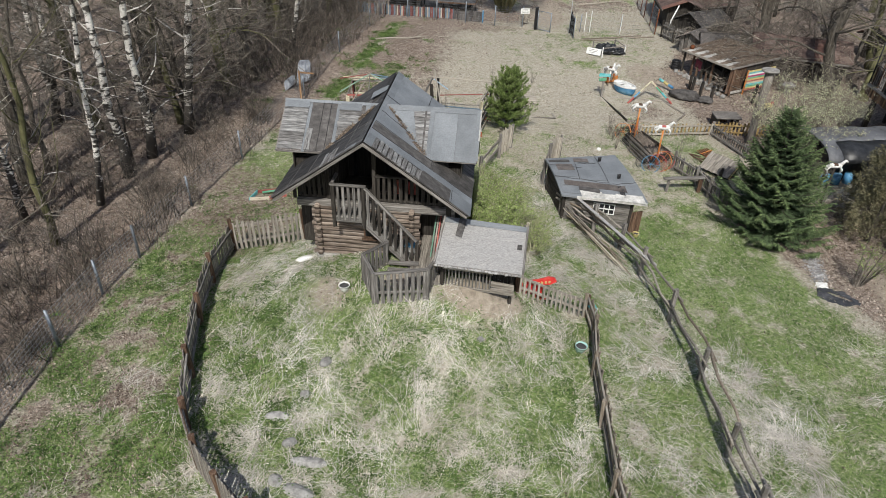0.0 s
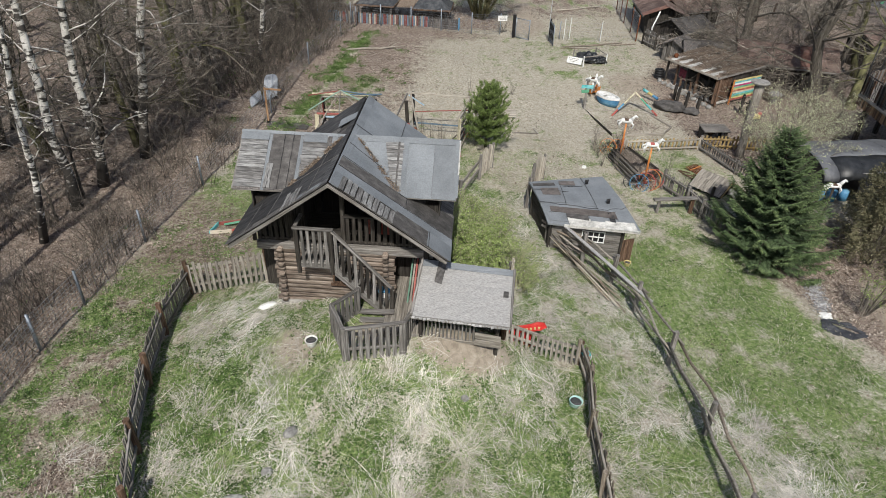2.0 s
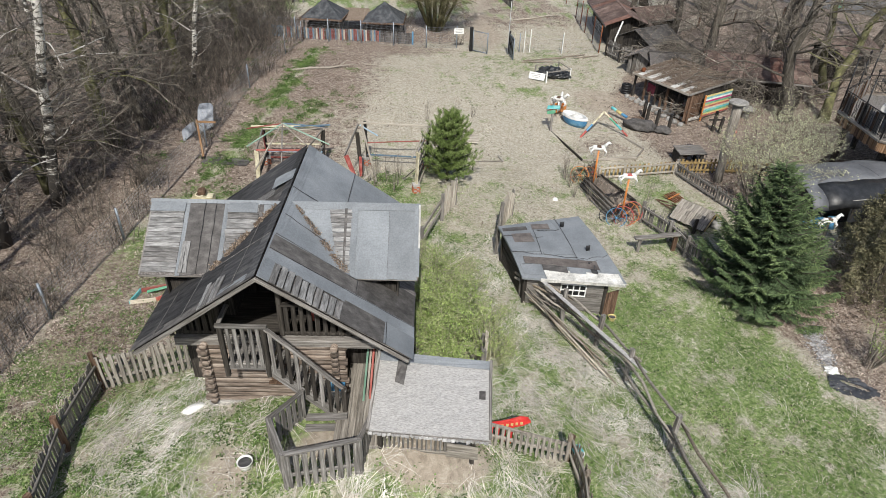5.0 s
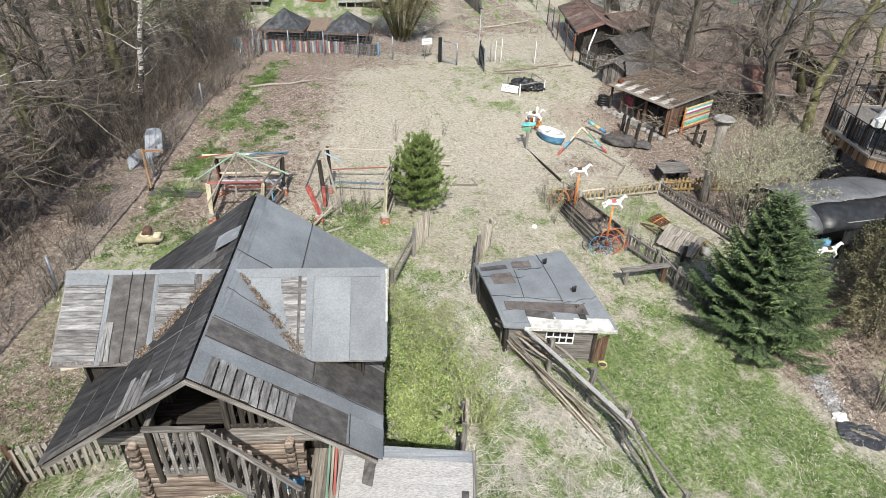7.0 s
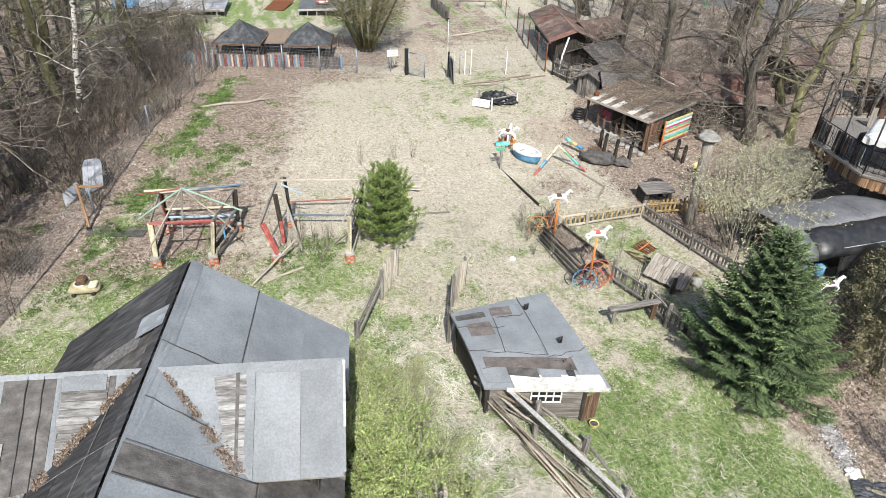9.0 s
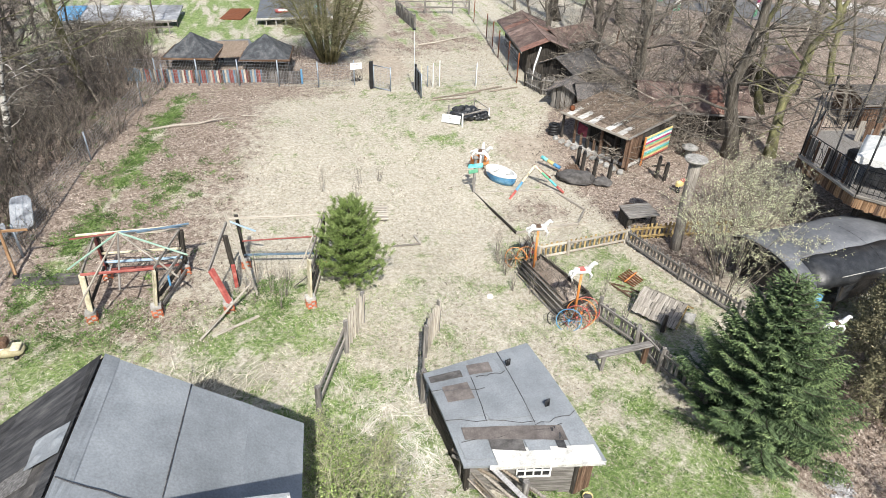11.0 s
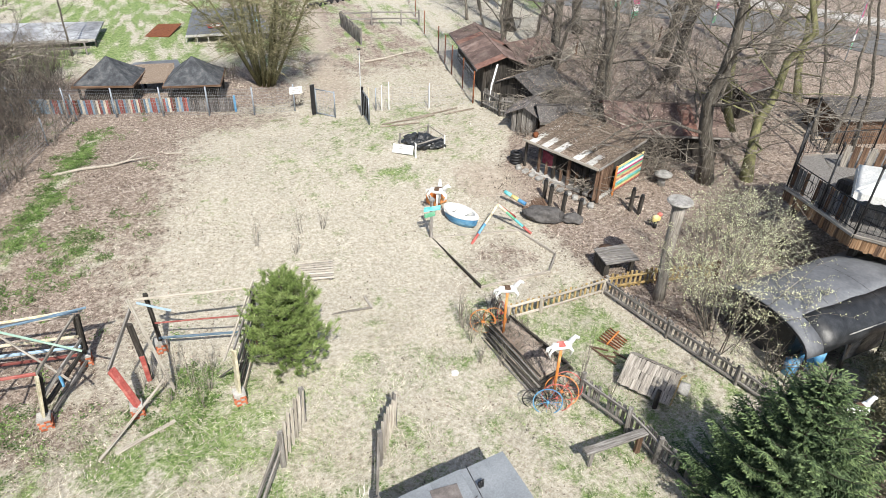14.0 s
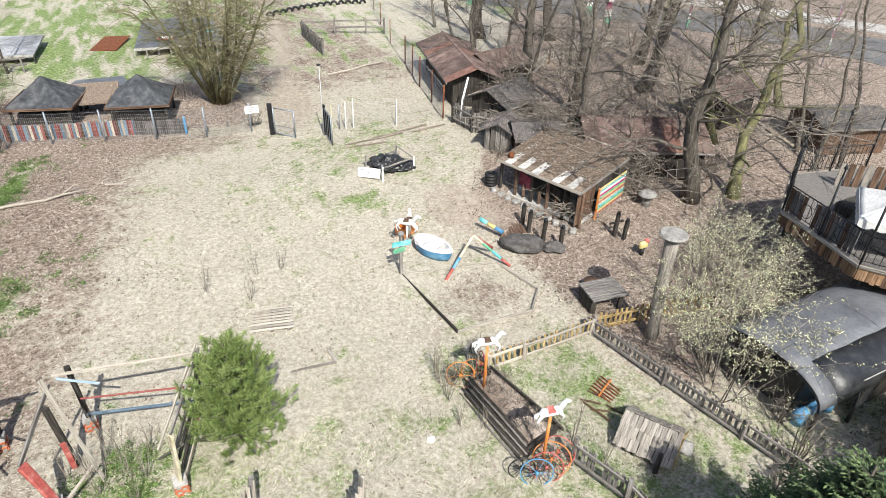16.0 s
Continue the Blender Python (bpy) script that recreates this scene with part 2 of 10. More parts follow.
M["wire"] = surface("fence_wire", [(0.2, 0.21, 0.225), (0.29, 0.305, 0.325), (0.4, 0.42, 0.445)], 8, (1, 1, 1), 0.6, 0.0, 8, metal=0.2, rand=0.1)
M["iron"] = surface("black_iron", [(0.012, 0.012, 0.013), (0.022, 0.022, 0.024), (0.04, 0.04, 0.042)], 8, (1, 1, 1), 0.5, 0.1, 8, metal=0.4, rand=0.1, gloss=0.5)
M["rust"] = surface("rusty_iron", [(0.09, 0.03, 0.015), (0.2, 0.07, 0.03), (0.3, 0.12, 0.055)], 9, (1, 1, 1), 0.85, 0.3, 6, metal=0.2)
# black plastic in the pen; on the tent this colour stands for shade
M["black_tarp_and_shade"] = surface("black_plastic_and_shade", [(0.014, 0.015, 0.017), (0.026, 0.028, 0.031), (0.05, 0.052, 0.056)], 5, (1, 1, 1), 0.42, 0.5, 5, rand=0.1, gloss=0.5)
M["tarp_grey"] = surface("grey_tarpaulin", [(0.075, 0.08, 0.088), (0.115, 0.122, 0.133), (0.16, 0.168, 0.18)], 1.5, (1, 1, 1), 0.55, 0.3, 9, rand=0.1, gloss=0.5)
M["thatch"] = surface("dark_thatch", [(0.03, 0.033, 0.038), (0.066, 0.071, 0.079), (0.13, 0.134, 0.138)], 1.6, (2, 2, 1.0), 0.9, 0.7, 8, rand=0.15)
M["tile_red"] = surface("faded_red_sheet", [(0.075, 0.052, 0.045), (0.145, 0.1, 0.086), (0.23, 0.175, 0.152)], 1.6, (1, 1, 1), 0.85, 0.4, 8, rand=0.3)
M["tile_rust"] = surface("rust_red_sheet", [(0.1, 0.052, 0.04), (0.17, 0.088, 0.068), (0.24, 0.15, 0.12)], 3, (1, 1, 1), 0.85, 0.4, 8, rand=0.25)
M["tent"] = surface("dark_grey_tent_cloth", [(0.085, 0.09, 0.1), (0.122, 0.128, 0.14), (0.165, 0.172, 0.185)], 1.2, (1, 1, 1), 0.6, 0.15, 9, rand=0.1, gloss=0.45)
M["sheet_pale"] = surface("dirty_plastic_sheet", [(0.12, 0.12, 0.125), (0.27, 0.275, 0.285), (0.5, 0.51, 0.52)], 0.55, (1, 1, 1), 0.6, 0.2, 8)
M["faded_red"] = surface("faded_red_boards", [(0.14, 0.04, 0.035), (0.26, 0.075, 0.065), (0.36, 0.17, 0.14)], 3, GRAIN, 0.85, 0.3, 5, rand=0.35)
M["faded_blue"] = surface("faded_blue_boards", [(0.07, 0.11, 0.16), (0.13, 0.2, 0.27), (0.24, 0.32, 0.38)], 3, GRAIN, 0.85, 0.3, 5, rand=0.35)
M["faded_green"] = surface("faded_green_boards", [(0.06, 0.12, 0.085), (0.11, 0.2, 0.15), (0.2, 0.29, 0.235)], 3, GRAIN, 0.85, 0.3, 5, rand=0.3)
M["pale_green"] = surface("pale_green_paint", [(0.2, 0.34, 0.26), (0.3, 0.45, 0.36), (0.42, 0.54, 0.46)], 3, GRAIN, 0.75, 0.3, 5, rand=0.2)
M["pale_blue"] = surface("pale_blue_paint", [(0.22, 0.34, 0.44), (0.34, 0.46, 0.56), (0.48, 0.57, 0.63)], 3, GRAIN, 0.75, 0.3, 5, rand=0.2)
M["faded_cream"] = surface("faded_cream_boards", [(0.3, 0.26, 0.2), (0.46, 0.41, 0.33), (0.58, 0.53, 0.45)], 3, GRAIN, 0.85, 0.3, 5, rand=0.3)
M["asphalt"] = surface("asphalt", [(0.11, 0.11, 0.112), (0.165, 0.164, 0.165), (0.235, 0.233, 0.23)], 1.2, (1, 1, 1), 0.9, 0.2, 20)
M["stone"] = surface("grey_stone", [(0.17, 0.165, 0.155), (0.3, 0.295, 0.28), (0.42, 0.41, 0.39)], 7, (1, 1, 1), 0.9, 0.5, 6)
M["canvas"] = surface("white_canvas", [(0.48, 0.48, 0.46), (0.58, 0.58, 0.56), (0.64, 0.64, 0.62)], 3, (1, 1, 1), 0.8, 0.2, 8)
M["maroon"] = surface("maroon_cloth", [(0.1, 0.015, 0.03), (0.17, 0.03, 0.05), (0.24, 0.06, 0.08)], 5, (1, 1, 1), 0.8, 0.1, 8)
M["cloth_dark"] = surface("dark_grey_sheeting", [(0.03, 0.032, 0.038), (0.05, 0.053, 0.062), (0.085, 0.089, 0.1)], 4, (1, 1, 1), 0.6, 0.4, 7, gloss=0.4)
M["sheet_blue"] = surface("bluish_plastic_sheet", [(0.2, 0.215, 0.245), (0.27, 0.29, 0.325), (0.35, 0.37, 0.405)], 3, (1, 1, 1), 0.7, 0.2, 8, gloss=0.2)
M["ash"] = surface("grey_ash", [(0.16, 0.155, 0.155), (0.27, 0.265, 0.265), (0.4, 0.395, 0.395)], 6, (1, 1, 1), 0.95, 0.4, 6, island=True, rand=0.4)
M["magenta"] = surface("magenta_cloth", [(0.35, 0.02, 0.12), (0.45, 0.04, 0.17), (0.5, 0.1, 0.22)], 5, (1, 1, 1), 0.7, 0.1, 8)


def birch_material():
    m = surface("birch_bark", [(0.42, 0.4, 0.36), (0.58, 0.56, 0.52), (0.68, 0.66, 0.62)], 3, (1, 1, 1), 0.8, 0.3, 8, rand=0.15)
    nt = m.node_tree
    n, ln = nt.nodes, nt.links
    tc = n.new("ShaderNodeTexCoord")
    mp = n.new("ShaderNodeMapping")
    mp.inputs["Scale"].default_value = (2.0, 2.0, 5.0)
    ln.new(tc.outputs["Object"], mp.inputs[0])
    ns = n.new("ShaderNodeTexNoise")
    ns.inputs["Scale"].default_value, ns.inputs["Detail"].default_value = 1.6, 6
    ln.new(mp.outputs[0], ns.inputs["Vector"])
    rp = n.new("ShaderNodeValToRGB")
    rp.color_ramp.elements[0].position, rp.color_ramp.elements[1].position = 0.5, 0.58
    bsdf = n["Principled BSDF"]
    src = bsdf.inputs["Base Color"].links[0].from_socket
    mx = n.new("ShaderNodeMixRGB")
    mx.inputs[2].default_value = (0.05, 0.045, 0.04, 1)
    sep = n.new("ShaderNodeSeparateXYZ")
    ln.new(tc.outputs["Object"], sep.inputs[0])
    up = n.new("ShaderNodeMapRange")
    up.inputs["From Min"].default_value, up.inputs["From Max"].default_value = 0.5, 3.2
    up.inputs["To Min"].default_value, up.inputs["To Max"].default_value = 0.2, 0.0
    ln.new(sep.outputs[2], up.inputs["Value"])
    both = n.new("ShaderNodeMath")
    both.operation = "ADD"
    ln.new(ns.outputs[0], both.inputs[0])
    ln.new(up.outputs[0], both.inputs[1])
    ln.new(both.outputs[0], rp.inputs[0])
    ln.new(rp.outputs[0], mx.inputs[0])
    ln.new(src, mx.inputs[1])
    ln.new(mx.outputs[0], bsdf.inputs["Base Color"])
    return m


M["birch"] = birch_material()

# ---- builders ----
PI = math.pi


def link(name, bm_or_mesh, material, parent=None, label=""):
    """One mesh object from a bmesh or a mesh, under a parent or at top level."""
    if isinstance(bm_or_mesh, bmesh.types.BMesh):
        me = bpy.data.meshes.new(name)
        bm_or_mesh.to_mesh(me)
        bm_or_mesh.free()
    else:
        me = bm_or_mesh
    if material is not None and not me.materials:
        me.materials.append(material)
    ob = new(name, me)
    if parent is not None:
        ob.parent = parent
    if label:
        ob["label"] = label
    return ob


def part(name, bm, material, parent, label=""):
    return link(name, bm, material, parent, label)


def thing(name, label, category, x=0.0, y=0.0, z=None, turn=0.0, group="", kind=""):
    """An Empty at the base of a thing."""
    ob = new(name)
    ob.empty_display_size = 0.2
    ob.matrix_basis = pose(x, y, ground_z(x, y) if z is None else z, 0, 0, turn)
    return tagged(ob, label, category, group, kind)


def along(p, q, roll=0.0):
    """A matrix at the middle of p q, local z from p to q."""
    p, q = Vector(p), Vector(q)
    d = q - p
    return Matrix.Translation((p + q) / 2) @ d.to_track_quat("Z", "Y").to_matrix().to_4x4() @ Matrix.Rotation(roll, 4, "Z"), d.length


STICKS = {}


def stick_mesh(w, h, length, variant, material, top=""):
    """A worn, chamfered board: long axis z."""
    key = (round(w, 3), round(h, 3), round(length, 2), variant, material.name, top)
    if key in STICKS:
        return STICKS[key]
    rnd = random.Random(hash((key[0], key[1], key[2], variant)) & 0xFFFF)
    c = min(w, h) * 0.18
    prof = [(w / 2 - c, -h / 2), (w / 2, -h / 2 + c), (w / 2, h / 2 - c), (w / 2 - c, h / 2), (-w / 2 + c, h / 2), (-w / 2, h / 2 - c), (-w / 2, -h / 2 + c), (-w / 2 + c, -h / 2)]
    vs, fs = [], []
    levels = [-0.5, 0.0, 0.5]
    for i, f in enumerate(levels):
        s = 1 + rnd.uniform(-0.07, 0.07)
        dx, dy = rnd.uniform(-0.06, 0.06) * w, rnd.uniform(-0.08, 0.08) * h
        for x, y in prof:
            z = f * length
            if i == 2 and top == "point":
                z -= abs(x) * 0.9
            elif i != 1:
                z += rnd.uniform(-0.01, 0.01)
            vs.append((x * s + dx, y * s + dy, z))
    for r in range(2):
        for k in range(8):
            a, b = r * 8 + k, r * 8 + (k + 1) % 8
            fs.append((a, b, b + 8, a + 8))
    fs.append(tuple(range(7, -1, -1)))
    fs.append(tuple(range(16, 24)))
    me = bpy.data.meshes.new("board")
    me.from_pydata(vs, [], fs)
    me.materials.append(material)
    STICKS[key] = me
    return me


def stick(name, p, q, w, h, material, parent, label="", roll=0.0, top=""):
    """A board from p to q, w across and h thick, as a part of its own."""
    m, length = along(p, q, roll)
    ob = new(name, stick_mesh(w, h, length, random.randrange(3), material, top))
    ob.parent = parent
    ob.matrix_basis = m
    if label:
        ob["label"] = label
    return ob


def add_tube(vs, fs, pts, radii, n=6, cap=True, phase=0.0):
    """Adds a tapered tube along pts to vertex and face lists."""
    base = len(vs)
    pts = [Vector(p) for p in pts]
    x = None
    for i, p in enumerate(pts):
        d = (pts[min(i + 1, len(pts) - 1)] - pts[max(i - 1, 0)])
        d = d.normalized() if d.length > 1e-9 else Vector((0, 0, 1))
        if x is None:
            x = d.orthogonal().normalized()
        x = (x - d * x.dot(d))
        x = x.normalized() if x.length > 1e-6 else d.orthogonal().normalized()
        y = d.cross(x)
        for k in range(n):
            a = 2 * PI * k / n + phase
            vs.append(p + (x * math.cos(a) + y * math.sin(a)) * radii[i])
    for i in range(len(pts) - 1):
        for k in range(n):
            a, b = base + i * n + k, base + i * n + (k + 1) % n
            fs.append((a, b, b + n, a + n))
    if cap:
        fs.append(tuple(base + k for k in range(n - 1, -1, -1)))
        e = base + (len(pts) - 1) * n
        fs.append(tuple(e + k for k in range(n)))


def tube(name, pts, radii, material, parent, n=8, label="", smooth=True):
    vs, fs = [], []
    if not isinstance(radii, (list, tuple)):
        radii = [radii] * len(pts)
    add_tube(vs, fs, pts, radii, n)
    me = bpy.data.meshes.new(name)
    me.from_pydata(vs, [], fs)
    if smooth:
        me.polygons.foreach_set("use_smooth", [True] * len(me.polygons))
    return link(name, me, material, parent, label)


def raw(name, vs, fs, material, parent=None, label="", smooth=False):
    me = bpy.data.meshes.new(name)
    me.from_pydata(vs, [], fs)
    if smooth:
        me.polygons.foreach_set("use_smooth", [True] * len(me.polygons))
    return link(name, me, material, parent, label)


def add_box(bm, c, s, m=None):
    """A box of size s at c (in the frame m) added to a bmesh."""
    r = bmesh.ops.create_cube(bm, size=1.0)["verts"]
    bmesh.ops.scale(bm, vec=s, verts=r)
    bmesh.ops.translate(bm, vec=c, verts=r)
    if m is not None:
        bmesh.ops.transform(bm, matrix=m, verts=r)
    return r


def block(name, c, s, material, parent, label="", bevel=0.012, m=None):
    bm = bmesh.new()
    add_box(bm, c, s, m)
    if bevel:
        bmesh.ops.bevel(bm, geom=list(bm.edges), offset=min(bevel, min(s) * 0.3), segments=1, affect="EDGES")
    return part(name, bm, material, parent, label)


def slab(name, corners, thick, material, parent, label="", sag=0.0, cuts=0):
    """A sheet through four corners (in order), thick towards its back, a little uneven."""
    a, b, c, d = [Vector(p) for p in corners]
    nrm = (b - a).cross(d - a).normalized()
    n1 = max(1, cuts)
    vs, fs = [], []
    rnd = random.Random(int(abs(a.x * 131 + a.y * 37 + a.z * 17 + b.x * 7) * 100))
    for side in (0, 1):
        for i in range(n1 + 1):
            for j in range(n1 + 1):
                u, v = i / n1, j / n1
                p = a.lerp(b, u).lerp(d.lerp(c, u), v)
                w = rnd.uniform(-1, 1) * sag if 0 < i < n1 and 0 < j < n1 else rnd.uniform(-0.3, 0.3) * sag
                vs.append(p - nrm * (thick if side else 0) + (nrm * w if not side else nrm * 0))
    k = n1 + 1
    off = k * k
    for i in range(n1):
        for j in range(n1):
            q = (i * k + j, (i + 1) * k + j, (i + 1) * k + j + 1, i * k + j + 1)
            fs.append(q)
            fs.append(tuple(off + t for t in reversed(q)))
    rim = [i * k for i in range(k)] + [n1 * k + j for j in range(1, k)] + [i * k + n1 for i in range(n1 - 1, -1, -1)] + [j for j in range(n1 - 1, 0, -1)]
    for i, s in enumerate(rim):
        t = rim[(i + 1) % len(rim)]
        fs.append((t, s, off + s, off + t))
    return raw(name, vs, fs, material, parent, label)


# ---- ground ----
CHAIN = [(-8.6, 4.0), (-7.9, 9.0), (-7.4, 12.3), (-7.0, 14.3), (-6.5, 16.0), (-5.65, 19.0), (-4.5, 22.6), (-2.5, 29.0), (-0.9, 34.6), (0.9, 39.6), (1.9, 42.0)]


def chain_x(y):
    return float(np.interp(y, [p[1] for p in CHAIN], [p[0] for p in CHAIN]))


def blob(x, y, cx, cy, rx, ry):
    return math.exp(-(((x - cx) / rx) ** 2) - ((y - cy) / ry) ** 2)


def patchiness(x, y):
    return 0.45 * noise.fractal(Vector((x * 0.62, y * 0.62, 5.0)), 0.9, 2.0, 4) + 0.6 * noise.fractal(Vector((x * 1.9, y * 1.9, 25.0)), 0.8, 2.0, 3)


def band(x, y, ax, ay, bx, by, w):
    """1 along the line from a to b, falling off over w."""
    dx, dy = bx - ax, by - ay
    t = min(1.0, max(0.0, ((x - ax) * dx + (y - ay) * dy) / (dx * dx + dy * dy)))
    return math.exp(-(math.hypot(x - ax - t * dx, y - ay - t * dy) / w) ** 2)


def cover(x, y):
    """How green, how littered with leaves and how bare the ground is."""
    edge = x - chain_x(y)
    woods = 1 - ease(-0.5, 0.5, edge)
    if y > 42:
        woods *= 1 - ease(44, 52, y) * ease(-9, -3, x)
    right_bank = ease(13.0, 14.6, x + 0.25 * (y - 13)) * (1 - ease(17, 20, y))
    zoo = ease(14.5, 16.5, x - 0.75 * max(0, y - 31)) * ease(19, 23, y)
    field = ease(23.2, 26.8, y) * (1 - zoo)
    p = patchiness(x, y)
    yard_ = (1 - ease(12.5, 14, y)) * ease(-4.2, -3.6, x) * (1 - ease(4.6, 5.4, x))
    p = p * (1 - yard_) + yard_ * (0.18 * p + 0.75 * noise.fractal(Vector((x * 2.3, y * 2.3, 45.0)), 0.8, 2.0, 3))
    mead = ease(4.8, 6.0, x) * (1 - field)
    g = (0.62 + 0.05 * yard_ + 0.04 * ease(7.5, 9, x) * (1 - ease(15, 19, y)) - 0.2 * mead * ease(16, 20, y)) * (1 - field)
    g += 0.06 * blob(x, y, 9.5, 12.5, 2.6, 5) + 0.04 * blob(x, y, 4.5, 20.5, 3, 2.5) + 0.2 * blob(x, y, -2.3, 10.7, 1.3, 1.6) + 0.25 * blob(x, y, 3.6, 9.6, 1.2, 1.3) + 0.2 * blob(x, y, 4.0, 7.6, 1.0, 1.6)
    g -= 0.05 * blob(x, y, 0.6, 7.8, 2.4, 2.0) + 0.08 * blob(x, y, 9.5, 22, 3.0, 2.0) + 0.2 * blob(x, y, 6.6, 14.4, 0.6, 1.6) + 0.1 * blob(x, y, -3.2, 8.0, 0.8, 2.2) + 0.12 * blob(x, y, 11.0, 10.0, 1.2, 3.0) + 0.2 * blob(x, y, 2.0, 21.8, 1.6, 0.8) + 0.16 * blob(x, y, 1.0, 21.0, 4.5, 3.0)
    strip_left = (1 - ease(-4.4, -3.9, x)) * (1 - ease(17, 20, y))
    g += 0.04 * strip_left
    g += p * (0.8 - 0.25 * ease(15, 20, y) - 0.15 * field + 0.35 * strip_left - 0.12 * mead) + 0.14 * blob(x, y, 14, 21, 2, 3)
    g += field * (0.24 + 0.2 * blob(x, y, 14, 37, 5, 4) + 0.2 * blob(x, y, 12, 33, 2, 1))
    g *= (1 - 0.9 * woods) * (1 - 0.8 * zoo) * (1 - 0.7 * right_bank)
    g += 0.45 * woods * (p > 0.16)
    strip = max(band(x, y, 0.1, 32.6, 2.6, 40.0, 0.5), 0.9 * band(x, y, -0.6, 30.4, 0.4, 33.0, 0.4), band(x, y, -2.2, 26.6, -0.6, 30.4, 0.6), 0.4 * band(x, y, -4.6, 17.0, -2.6, 22.5, 0.9), 0.7 * blob(x, y, 1.8, 31.6, 1.2, 1.6), 0.3 * blob(x, y, -0.6, 23.6, 1.4, 0.8))
    g += strip * (0.6 + 1.1 * p)
    g += (0.17 + 0.08 * ease(47, 52, y) * (1 - ease(8, 12, x)) + 0.35 * p) * ease(44, 50, y) * (1 - ease(22, 30, x)) + 0.5 * ease(30, 36, x) * ease(30, 50, y) + 0.12 * blob(x, y, 4.5, 56, 5, 7)
    # litter at the field's left and far fence also darkens for tree shadows
    litter = max(woods, (0.72 - 0.3 * p) * zoo, 0.75 * right_bank, field * (0.92 - 0.8 * ease(-0.5, 7.0, x - 0.3 * (y - 30))) * (1 - ease(43, 47, y)), 0.28 * blob(x, y, 10, 22, 2.5, 2), 0.55 * blob(x, y, 13.6, 27, 2.0, 1.8), 0.72 * blob(x, y, 5, 40.2, 7, 2.2), 0.6 * blob(x, y, 0.5, 24.8, 4, 2.5), 0.95 * blob(x, y, -4.0, 18.8, 2.2, 4.0), (0.9 - 0.55 * ease(46, 49, y)) * ease(40, 43, y) * (1 - ease(10, 13, x)) * (1 - ease(60, 66, y)), (0.5 - 0.5 * p) * ease(42, 46, y) * ease(9, 12, x) * (1 - ease(20, 23, x)), (0.3 - 0.8 * p) * strip_left, 0.5 * blob(x, y, 1.8, 21.9, 1.5, 0.8))
    litter *= 1 - 0.6 * strip
    soil = 0.8 * blob(x, y, 33.5, 30, 3.2, 2.6) + 0.9 * blob(x, y, 0.84, 12.4, 0.6, 0.5) + 0.8 * blob(x, y, -0.9, 12.3, 0.7, 0.9) + 1.6 * blob(x, y, 2.8, 11.8, 1.0, 0.5) + 0.8 * blob(x, y, 15.6, 31.5, 1.8, 2.2) + 0.6 * blob(x, y, 12.6, 41.5, 1.6, 3.0) + 0.5 * blob(x, y, 11.6, 26.2, 1.2, 0.8) + 0.6 * band(x, y, 13.3, 43, 17.5, 62, 1.3) + 0.7 * band(x, y, 15.2, 12.4, 16.2, 15.0, 0.5)
    return min(1, max(0, g)), min(1, max(0, litter)), min(1, soil)


